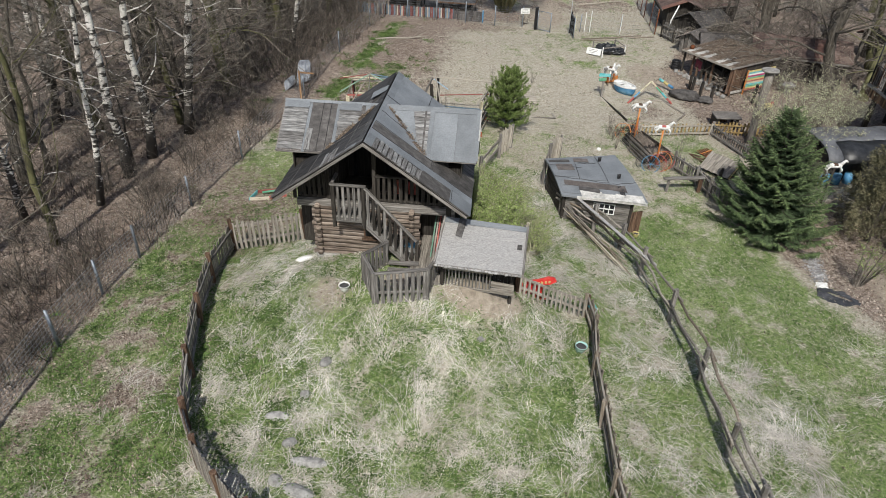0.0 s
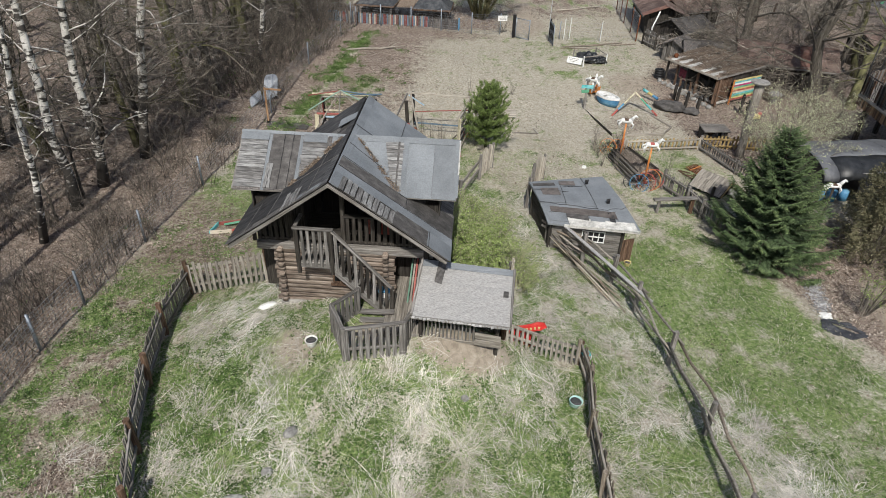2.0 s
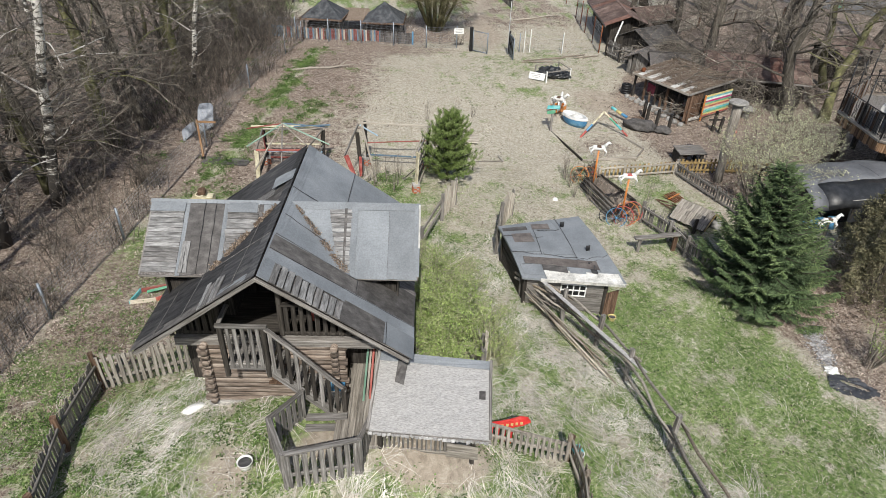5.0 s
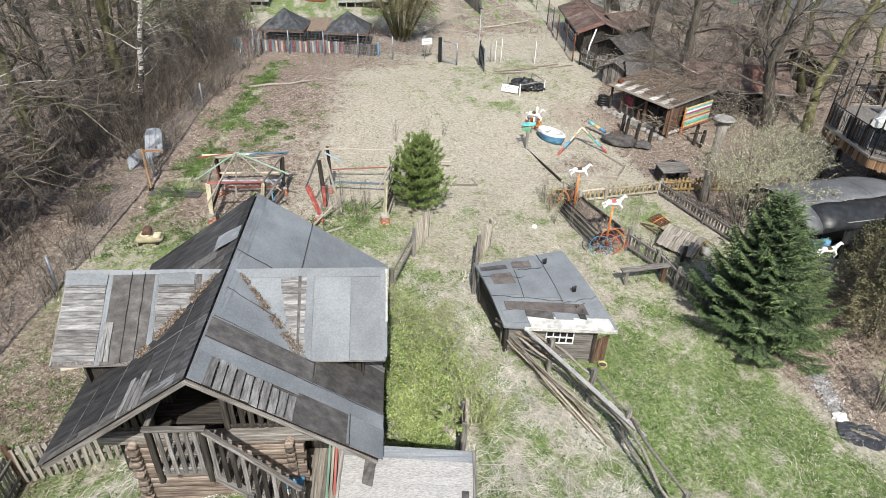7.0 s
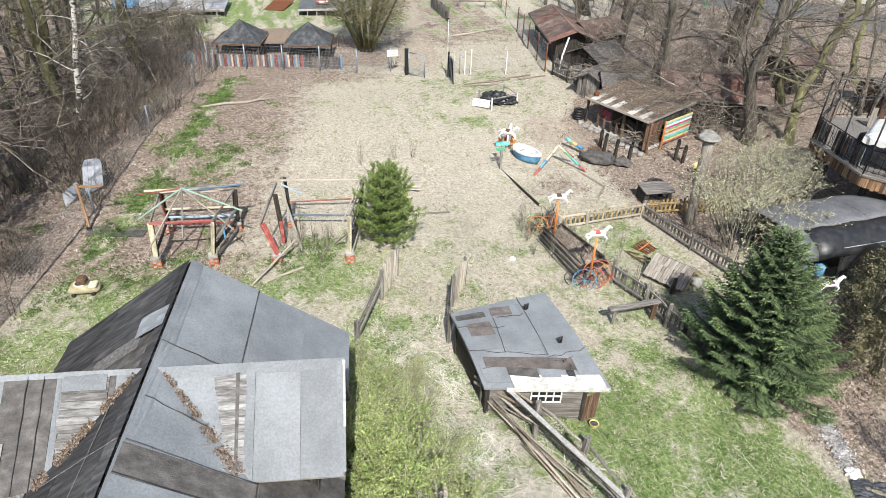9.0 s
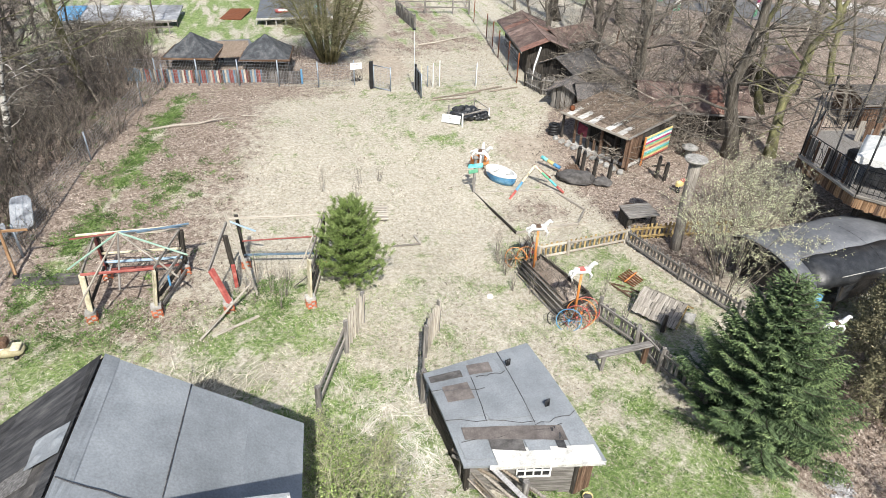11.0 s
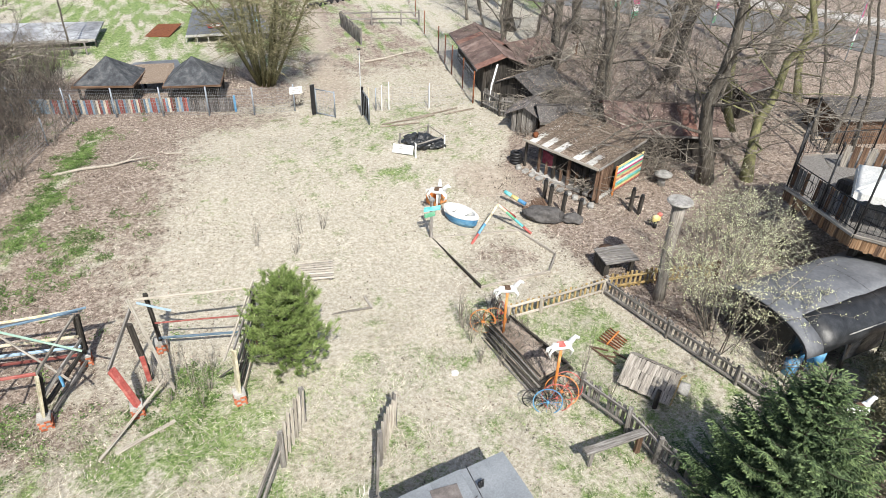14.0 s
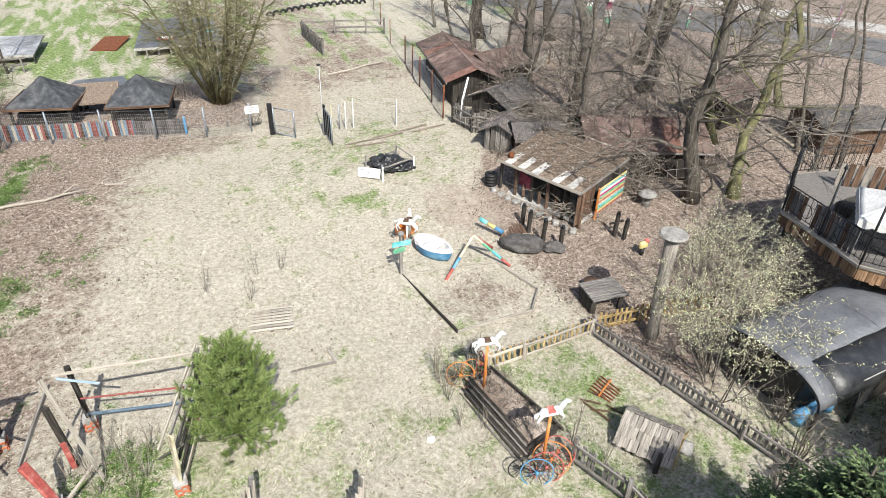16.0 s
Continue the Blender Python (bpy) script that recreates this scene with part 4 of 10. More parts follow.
            for u_ in (1.5, 1.3):
                tube("bitumen_seam", [wp(u_ + 0.01 * math.sin(3 * q), EV + (DV - EV) * q / 6, 0.032) for q in range(7)], 0.006, M["felt_dark"], wing, 5, "black bitumen seam")
        cap = [wp(0.1, DV - (0.11 if side > 0 else 0.05), 0.03), wp(DU + 0.02, DV - (0.11 if side > 0 else 0.05), 0.03), wp(DU + 0.02, DV, 0.05), wp(0.1, DV, 0.05)]
        if side < 0:
            cap.reverse()
        slab("ridge_cap", cap, 0.008, M["felt"], wing, "felt ridge strip", 0.004, 4)
        stick("fascia", wp(1.15, EV + 0.02, -0.04), wp(DU, EV + 0.02, -0.04), 0.08, 0.025, M["wood_grey"], wing)
        stick("verge_board", wp(DU, EV, -0.01), wp(DU, DV, -0.01), 0.03, 0.06, M["wood_grey"], wing)
        stick("verge_board", (side * DU, DV + 0.7, 3.2), wp(DU, DV, -0.02), 0.03, 0.06, M["wood_grey"], wing)
    # leaf debris lying in the valleys
    vs, fs = [], []
    rnd = random.Random(5)
    for side in (-1, 1):
        for i in range(4200 if side < 0 else 3000):
            f = rnd.random() ** 0.65
            if noise.noise(Vector((f * 9, side * 3, 1))) < -0.25:
                continue
            u, v = 0.15 + 1.02 * f, DV - 0.05 - (DV - EV - 0.05) * f
            off = rnd.gauss(0, 0.016 + 0.035 * f)
            u, v = u + off * 0.7 + 0.03, v + off * 0.7
            z = max(RIDGE - SLOPE * u, DZ - k * abs(DV - v)) + rnd.uniform(0.035, 0.06)
            a = rnd.uniform(0, 6.3)
            r = rnd.uniform(0.006, 0.016)
            b = len(vs)
            tl = rnd.uniform(-0.02, 0.02)
            vs += [(side * u + r * math.cos(a), v + r * math.sin(a), z + tl), (side * u - r * math.sin(a), v + r * math.cos(a), z), (side * u - r * math.cos(a), v - r * math.sin(a), z - tl), (side * u + r * math.sin(a), v - r * math.cos(a), z)]
            fs.append((b, b + 1, b + 2, b + 3))
    d = raw("leaf_debris", vs, fs, M["debris"], h, "brown dead leaves caught in the roof valleys")
    d["kind"] = "stuff"
    return h


cottage()


def stairs():
    """The outside stair from the gallery with its landing rail."""
    h = thing("outside_stair", "grey weathered wooden stair up to the cottage gallery", "stairs", HX, HY, 0.0, HTURN)
    W, D = M["wood_stair"], M["wood_dark"]
    va, vb = 0.28, 0.84
    # lower steps inside the pen
    for k in range(4):
        stick("lower_step", (0.5, 0.02 - 0.17 * k, 1.52 - 0.1 * k), (1.25, 0.06 - 0.17 * k, 1.52 - 0.1 * k), 0.16, 0.035, W, h)
    # landing
    for k in range(5):
        stick("landing_board", (-0.86, va + 0.06 + 0.125 * k, FLOOR + 0.02), (-0.08, va + 0.06 + 0.125 * k, FLOOR + 0.02), 0.115, 0.035, W, h)
    stick("beam", (-0.86, va + 0.04, FLOOR - 0.06), (-0.05, va + 0.04, FLOOR - 0.06), 0.08, 0.12, W, h)
    for u in (-0.86, -0.12):
        stick("post", (u, va, FLOOR - 0.25), (u, va, 3.46), 0.09, 0.09, D, h)
    stick("handrail", (-0.92, va, 3.47), (-0.05, va, 3.46), 0.1, 0.05, W, h)
    for k in range(5):
        stick("baluster", (-0.74 + 0.13 * k, va, FLOOR - 0.06), (-0.74 + 0.13 * k, va, 3.44), 0.07, 0.03, W, h)
    stick("handrail", (-0.88, va, 3.47), (-0.88, vb, 3.47), 0.08, 0.05, W, h)
    # flight: down towards the right
    p0, p1 = (-0.08, FLOOR), (1.12, 1.22)
    for v in (va, vb):
        stick("stringer", (p0[0] - 0.05, v, p0[1] - 0.1), (p1[0], v, p1[1] - 0.02), 0.035, 0.2, W, h)
    n = 7
    for i in range(n):
        f = (i + 0.6) / n
        u, z = p0[0] + (p1[0] - p0[0]) * f, p0[1] + (p1[1] - p0[1]) * f
        block("tread", (u, (va + vb) / 2, z), (0.2, vb - va, 0.035), W, h, "", 0.008)
    stick("handrail", (-0.08, va - 0.02, 3.44), (1.22, va - 0.02, 1.98), 0.09, 0.05, W, h)
    for i in range(9):
        f = (i + 0.5) / 9.3
        u = p0[0] + 1.24 * f
        zb = p0[1] - 0.12 - 1.32 * f
        stick("baluster", (u, va - 0.02, zb + 0.05), (u, va - 0.02, 3.43 - 1.44 * f), 0.07, 0.03, D if i % 3 else W, h)
    stick("post", (1.18, va - 0.02, 0.95), (1.18, va - 0.02, 2.05), 0.09, 0.09, D, h)
    stick("post", (0.42, 0.2, 1.0), (0.42, 0.2, 2.02), 0.09, 0.09, W, h)
    for i in range(3):
        block("step", (1.0, 0.2 - 0.2 * i, 1.3 - 0.05 * i), (0.6, 0.24, 0.06), W, h, "", 0.01)


stairs()


# ---- fences ----


def local(ox, oy, oz):
    return lambda x, y, z: (x - ox, y - oy, z - oz)


def picket_fence(label, pts, height, material, spacing=0.115, width=0.08, posts=None, post_material=None, post_width=0.1, lean=0.05, rails=(0.25, 0.78), top="", rail_material=None, group="", ragged=0.06, side=1):
    """Posts at the points, two rails a span, and single pickets."""
    ox, oy = pts[0]
    oz = ground_z(ox, oy)
    t = thing("picket_fence", label, "fence", ox, oy, group=group)
    L = local(ox, oy, oz)
    post_material = post_material or material
    for (x, y) in pts:
        lx, ly = random.uniform(-lean, lean), random.uniform(-lean, lean)
        g = ground_z(x, y)
        stick("post", L(x, y, g - 0.15), L(x + lx, y + ly, g + height * random.uniform(1.0, 1.1)), post_width, post_width, post_material, t)
    for (xa, ya), (xb, yb) in zip(pts, pts[1:]):
        d = math.hypot(xb - xa, yb - ya)
        ux, uy = (xb - xa) / d, (yb - ya) / d
        nx, ny = -uy * side, ux * side
        for r in rails:
            za, zb = ground_z(xa, ya) + height * r, ground_z(xb, yb) + height * r
            stick("rail", L(xa, ya, za + random.uniform(-0.02, 0.02)), L(xb, yb, zb + random.uniform(-0.02, 0.02)), 0.045, 0.075, rail_material or material, t)
        n = max(2, int(d / spacing))
        ang = math.atan2(uy, ux)
        for i in range(n):
            f = (i + 0.5) / n
            if random.random() < 0.03:
                continue
            x, y = xa + (xb - xa) * f + nx * 0.05, ya + (yb - ya) * f + ny * 0.05
            g = ground_z(x, y)
            hh = height * (0.97 + random.uniform(-ragged, ragged))
            tl = random.uniform(-0.03, 0.03)
            p, q = L(x, y, g + 0.02), L(x + ux * tl + nx * tl * 0.4, y + uy * tl + ny * tl * 0.4, g + hh)
            ob = stick("picket", p, q, width, 0.022, material, t, "", 0.0, top)
            # turn the flat side to the run
            ob.matrix_basis = Matrix.Translation((Vector(p) + Vector(q)) / 2) @ Matrix.Rotation(ang, 4, "Z") @ Matrix.Rotation(tl, 4, "Y")
    return t


picket_fence("weathered grey picket fence with brown posts round the yard", [(-1.75, 15.95), (-3.78, 15.95)], 1.0, M["wood_mid"], 0.13, 0.075, post_material=M["wood_brown"], top="point", group="yard fence")
picket_fence("weathered grey picket fence with brown posts round the yard", [(-3.78, 15.95), (-4.06, 14.15), (-4.08, 12.4), (-3.97, 10.72), (-3.82, 9.3), (-3.42, 8.35), (-2.85, 7.6), (-2.3, 6.9)], 0.88, M["wood_mid"], 0.105, 0.07, post_material=M["wood_brown"], post_width=0.12, group="yard fence", side=-1, rail_material=M["wood_grey"])
picket_fence("pale grey picket fence between shed and corner post", [(3.75, 12.3), (5.5, 11.92)], 0.66, M["wood_mid"], 0.115, 0.06, post_material=M["wood_brown"], rails=(0.3, 0.72), group="yard fence", side=-1, top="point")
picket_fence("old grey paling fence along the yard", [(5.5, 11.92), (5.42, 11.1), (5.05, 9.9), (4.78, 8.5), (4.45, 6.9), (4.3, 5.2)], 0.75, M["wood_tan"], 0.085, 0.055, post_material=M["wood_tan"], post_width=0.09, rails=(0.35, 0.85), ragged=0.18, group="yard fence", rail_material=M["wood_mid"])


def stair_pen():
    """The picket pen in front of the stair."""
    t = thing("picket_pen", "grey picket pen at the foot of the cottage stair", "fence", HX, HY, 0.0, HTURN)
    pts = [(0.42, 0.18, 1.2, 2.0), (-0.02, -0.5, 1.22, 2.06), (0.37, -1.24, 1.3, 2.05), (1.6, -0.95, 1.25, 2.1), (1.78, -0.1, 1.1, 1.95), (1.85, 0.4, 1.05, 1.95)]
    for u, v, a, b in pts:
        stick("post", (u, v, a - 0.3), (u, v, b + 0.02), 0.09, 0.09, M["wood_stair"], t)
    for p, q in zip(pts, pts[1:]):
        stick("handrail", (p[0], p[1], p[3]), (q[0], q[1], q[3]), 0.09, 0.045, M["wood_stair"], t)
        stick("rail", (p[0], p[1], p[2] + 0.22), (q[0], q[1], q[2] + 0.22), 0.04, 0.07, M["wood_stair"], t)
        d = math.hypot(q[0] - p[0], q[1] - p[1])
        n = max(2, int(d / 0.13))
        ang = math.atan2(q[1] - p[1], q[0] - p[0])
        for i in range(n):
            f = (i + 0.5) / n
            u, v = p[0] + (q[0] - p[0]) * f, p[1] + (q[1] - p[1]) * f
            a, b = p[2] + (q[2] - p[2]) * f - 0.1, p[3] + (q[3] - p[3]) * f - 0.04
            ob = stick("picket", (u, v, a), (u, v, b), 0.085, 0.025, M["wood_stair"], t)
            ob.matrix_basis = Matrix.Translation((u, v - 0.03, (a + b) / 2)) @ Matrix.Rotation(ang, 4, "Z")


stair_pen()


def feeder_shed():
    t = thing("feeder_shed", "low open feeding shed with a lichened grey board roof", "shed", HX, HY, 0.0, HTURN)
    fl, fr, br, bl = (1.74, -0.86, 2.22), (3.76, -1.06, 2.24), (3.86, 0.45, 2.56), (1.84, 0.68, 2.56)
    for i in range(1):
        a, b = 0.0, 1.0
        A, B, C, D = Vector(fl), Vector(fr), Vector(br), Vector(bl)
        slab("roof_board", [A.lerp(B, a), A.lerp(B, b - 0.002), D.lerp(C, b - 0.002), D.lerp(C, a)], 0.035, M["lichen"], t, "lichen-crusted grey roof board", 0.008, 14)
    up = Vector((0, 0, 0.02))
    slab("felt_strip", [Vector(bl).lerp(Vector(fl), 0.12) + up, Vector(br).lerp(Vector(fr), 0.12) + up, Vector(br) + up, Vector(bl) + up], 0.008, M["felt"], t, "grey felt strip along the upper edge", 0.005, 6)
    slab("felt_patch", [(2.14, 0.02, 2.47), (2.3, -0.04, 2.45), (2.38, 0.55, 2.6), (2.2, 0.6, 2.61)], 0.006, M["felt_worn"], t, "loose felt scrap", 0.02, 4)
    slab("felt_patch", [(3.62, -0.32, 2.41), (3.73, -0.33, 2.41), (3.74, -0.17, 2.45), (3.63, -0.16, 2.45)], 0.006, M["felt_worn"], t, "dark felt scrap", 0.01, 2)
    stick("edge_board", (1.72, -0.87, 2.17), (3.78, -1.07, 2.19), 0.03, 0.06, M["wood_grey"], t)
    stick("verge_board", (1.73, -0.86, 2.24), (1.83, 0.68, 2.58), 0.05, 0.07, M["wood_grey"], t)
    stick("verge_board", (3.77, -1.06, 2.26), (3.87, 0.45, 2.58), 0.05, 0.07, M["wood_grey"], t)
    for u, v in ((1.9, -0.5), (3.55, -0.5), (1.95, 0.5), (3.7, 0.3)):
        g = 0.72
        stick("post", (u, v, g - 0.1), (u, v, 2.16 + (v + 0.9) * 0.2), 0.09, 0.09, M["wood_dark"], t)
    for k in range(18):
        u = 1.95 + 0.1 * k
        stick("wall_board", (u, 0.42 - 0.1 * (u - 1.9), 0.8), (u, 0.42 - 0.1 * (u - 1.9), 2.45), 0.095, 0.022, M["wood_dark"], t)
    for k in range(14):
        u = 1.98 + 0.082 * k
        stick("rack_bar", (u, -0.5 - 0.1 * (u - 1.98), 1.35), (u, -0.62 - 0.1 * (u - 1.98), 1.95), 0.035, 0.03, M["wood_stair"], t)
    stick("rack_rail", (1.92, -0.5, 1.36), (3.1, -0.62, 1.36), 0.05, 0.08, M["wood_mid"], t)
    stick("rack_rail", (1.92, -0.61, 1.95), (3.1, -0.73, 1.95), 0.05, 0.05, M["wood_mid"], t)
    for k in range(2):
        stick("front_board", (3.08, -0.7, 1.46 + 0.17 * k), (3.62, -0.78, 1.46 + 0.17 * k), 0.025, 0.16, M["wood_mid"], t)
    for k in range(26):
        u = 1.78 + 0.077 * k
        stick("eave_splinter", (u, -0.9 - 0.1 * (u - 1.78), 2.225), (u + random.uniform(-0.01, 0.01), -0.9 - 0.1 * (u - 1.78) - random.uniform(0.0, 0.06), 2.2), 0.07, 0.02, M["lichen"], t)


feeder_shed()


def bucket(label, x, y, r, hgt, body, inside, z=None, turn=0, lean=0.0):
    t = thing("bucket", label, "bucket", x, y, z, turn)
    n = 18
    vs, fs = [], []
    prof = [(r * 0.72, 0), (r * 0.86, hgt * 0.5), (r, hgt), (r * 1.07, hgt), (r * 1.07, hgt - 0.02), (r * 0.95, hgt - 0.012), (r * 0.9, hgt * 0.8)]
    for pr, pz in prof:
        for k in range(n):
            a = 2 * PI * k / n
            vs.append((pr * math.cos(a), pr * math.sin(a) + lean * pz, pz))
    for i in range(len(prof) - 1):
        for k in range(n):
            fs.append((i * n + k, i * n + (k + 1) % n, (i + 1) * n + (k + 1) % n, (i + 1) * n + k))
    fs.append(tuple(range(n - 1, -1, -1)))
    raw("body", vs, fs, body, t, "", True)
    vs = [(r * 0.89 * math.cos(2 * PI * k / n), r * 0.89 * math.sin(2 * PI * k / n) + lean * hgt * 0.8, hgt * 0.8 + random.uniform(-0.01, 0.01)) for k in range(n)]
    raw("filling", vs, [tuple(range(n))], inside, t, "dark soil filling")
    return t


bucket("white plastic bucket filled with dark soil on the lawn", -0.56, 12.26, 0.13, 0.17, M["white"], M["felt_dark"])
bucket("pale turquoise plastic bucket standing by the yard fence", 4.98, 10.7, 0.14, 0.24, M["aqua"], M["felt_dark"], lean=-0.3)
block("label_band", (0, 0.1, 0.13), (0.2, 0.2, 0.06), M["cyan"], bucket("small white tub hung on the corner post", 5.62, 11.75, 0.1, 0.14, M["white"], M["felt_dark"], z=ground_z(5.6, 11.75) + 0.3), "turquoise band", 0.05)


def red_rocker():
    """Red plastic figure behind the fence, reduced to its slatted curved shape."""
    t = thing("rocking_toy", "bright red slatted rocking toy behind the picket fence", "toy", 4.2, 12.4, ground_z(4.2, 12.4) - 0.12, -14)
    for k in range(6):
        stick("slat", (-0.46 + 0.13 * k, 0.0, 0.02), (-0.44 + 0.13 * k, 0.02, 0.5 + 0.02 * k), 0.085, 0.025, M["scarlet"], t)
    stick("runner", (-0.55, 0.03, 0.06), (0.35, 0.03, 0.06), 0.04, 0.07, M["scarlet"], t)
    bm = bmesh.new()
    outline = [(-0.2, 0.48), (0.0, 0.46), (0.2, 0.5), (0.42, 0.56), (0.56, 0.66), (0.5, 0.76), (0.34, 0.78), (0.18, 0.7), (0.0, 0.64), (-0.18, 0.6)]
    front = [bm.verts.new((x_, -0.025, z_)) for x_, z_ in outline]
    rear = [bm.verts.new((x_, 0.025, z_)) for x_, z_ in outline]
    bm.faces.new(front)
    bm.faces.new(rear[::-1])
    for k in range(len(outline)):
        q = (k + 1) % len(outline)
        bm.faces.new((front[q], front[k], rear[k], rear[q]))
    part("side_panel", bm, M["scarlet"], t, "curved red side panel with faded pale lettering")
    for k in range(5):
        block("letter_bar", (0.02 + 0.09 * k, -0.03, 0.55 + 0.022 * k), (0.05, 0.006, 0.07), M["yellow"], t, "", 0.0)


red_rocker()


def rail_fence():
    """The long fence of crooked poles on the right of the yard."""
    pts = [(6.55, 17.6), (7.3, 16.4), (7.75, 15.3), (7.95, 14.1), (7.93, 12.0), (7.72, 9.85), (7.25, 7.65), (7.0, 6.2), (6.85, 4.4)]
    ox, oy = pts[0]
    oz = ground_z(ox, oy)
    t = thing("pole_fence", "long rustic fence of crooked grey poles", "fence", ox, oy)
    L = local(ox, oy, oz)
    for i, (x, y) in enumerate(pts):
        g = ground_z(x, y)
        stick("post", L(x, y, g - 0.2), L(x + random.uniform(-0.06, 0.06), y, g + random.uniform(0.95, 1.08)), 0.11, 0.11, M["wood_grey"], t)
    hs = (0.45, 0.85, 0.66)
    for (xa, ya), (xb, yb) in zip(pts, pts[1:]):
        for k, hh in enumerate(hs):
            za, zb = ground_z(xa, ya) + hh, ground_z(xb, yb) + hh
            p, q = Vector((xa, ya, za + random.uniform(-0.1, 0.08))), Vector((xb, yb, zb + random.uniform(-0.12, 0.08)))
            d = (q - p).normalized()
            p, q = p - d * random.uniform(0.05, 0.3), q + d * random.uniform(0.05, 0.35)
            off = Vector((random.uniform(0.04, 0.12) * (1 if k % 2 else -1), 0, 0))
            m1, m2 = p.lerp(q, 0.35), p.lerp(q, 0.7)
            m1 += Vector((random.uniform(-0.06, 0.06), 0, random.uniform(-0.06, 0.05)))
            m2 += Vector((random.uniform(-0.06, 0.06), 0, random.uniform(-0.06, 0.05)))
            tube("pole", [L(*(a + off)) for a in (p, m1, m2, q)], [0.036, 0.035, 0.032, 0.025], M["wood_mid"] if random.random() < 0.6 else M["wood_tan"], t, 7)
    # loose poles heaped against the upper part, and one long pale plank
    for k in range(13):
        f = random.random()
        a = Vector((6.45 + 0.5 * f + random.uniform(-0.1, 0.1), 17.6 - 1.6 * f, 0.0))
        b = a + Vector((random.uniform(0.55, 1.2), -random.uniform(1.4, 2.9), 0.0))
        a.z, b.z = ground_z(a.x, a.y) + random.uniform(0.12, 0.6) * (1 - 0.5 * f), ground_z(b.x, b.y) + random.uniform(0.05, 0.3)
        m1 = a.lerp(b, 0.5) + Vector((random.uniform(-0.12, 0.12), 0, random.uniform(-0.05, 0.06)))
        w = random.uniform(0.014, 0.03)
        tube("loose_pole", [L(*a), L(*m1), L(*b)], [w, w, w * 0.7], M[("wood_mid", "wood_tan", "wood_pale", "wood_tan")[k % 4]], t, 6)
    stick("long_plank", L(6.75, 17.15, ground_z(6.75, 17.15) + 0.98), L(8.1, 13.6, ground_z(8.1, 13.6) + 0.72), 0.1, 0.03, M["lichen"], t, "long pale grey plank")


rail_fence()


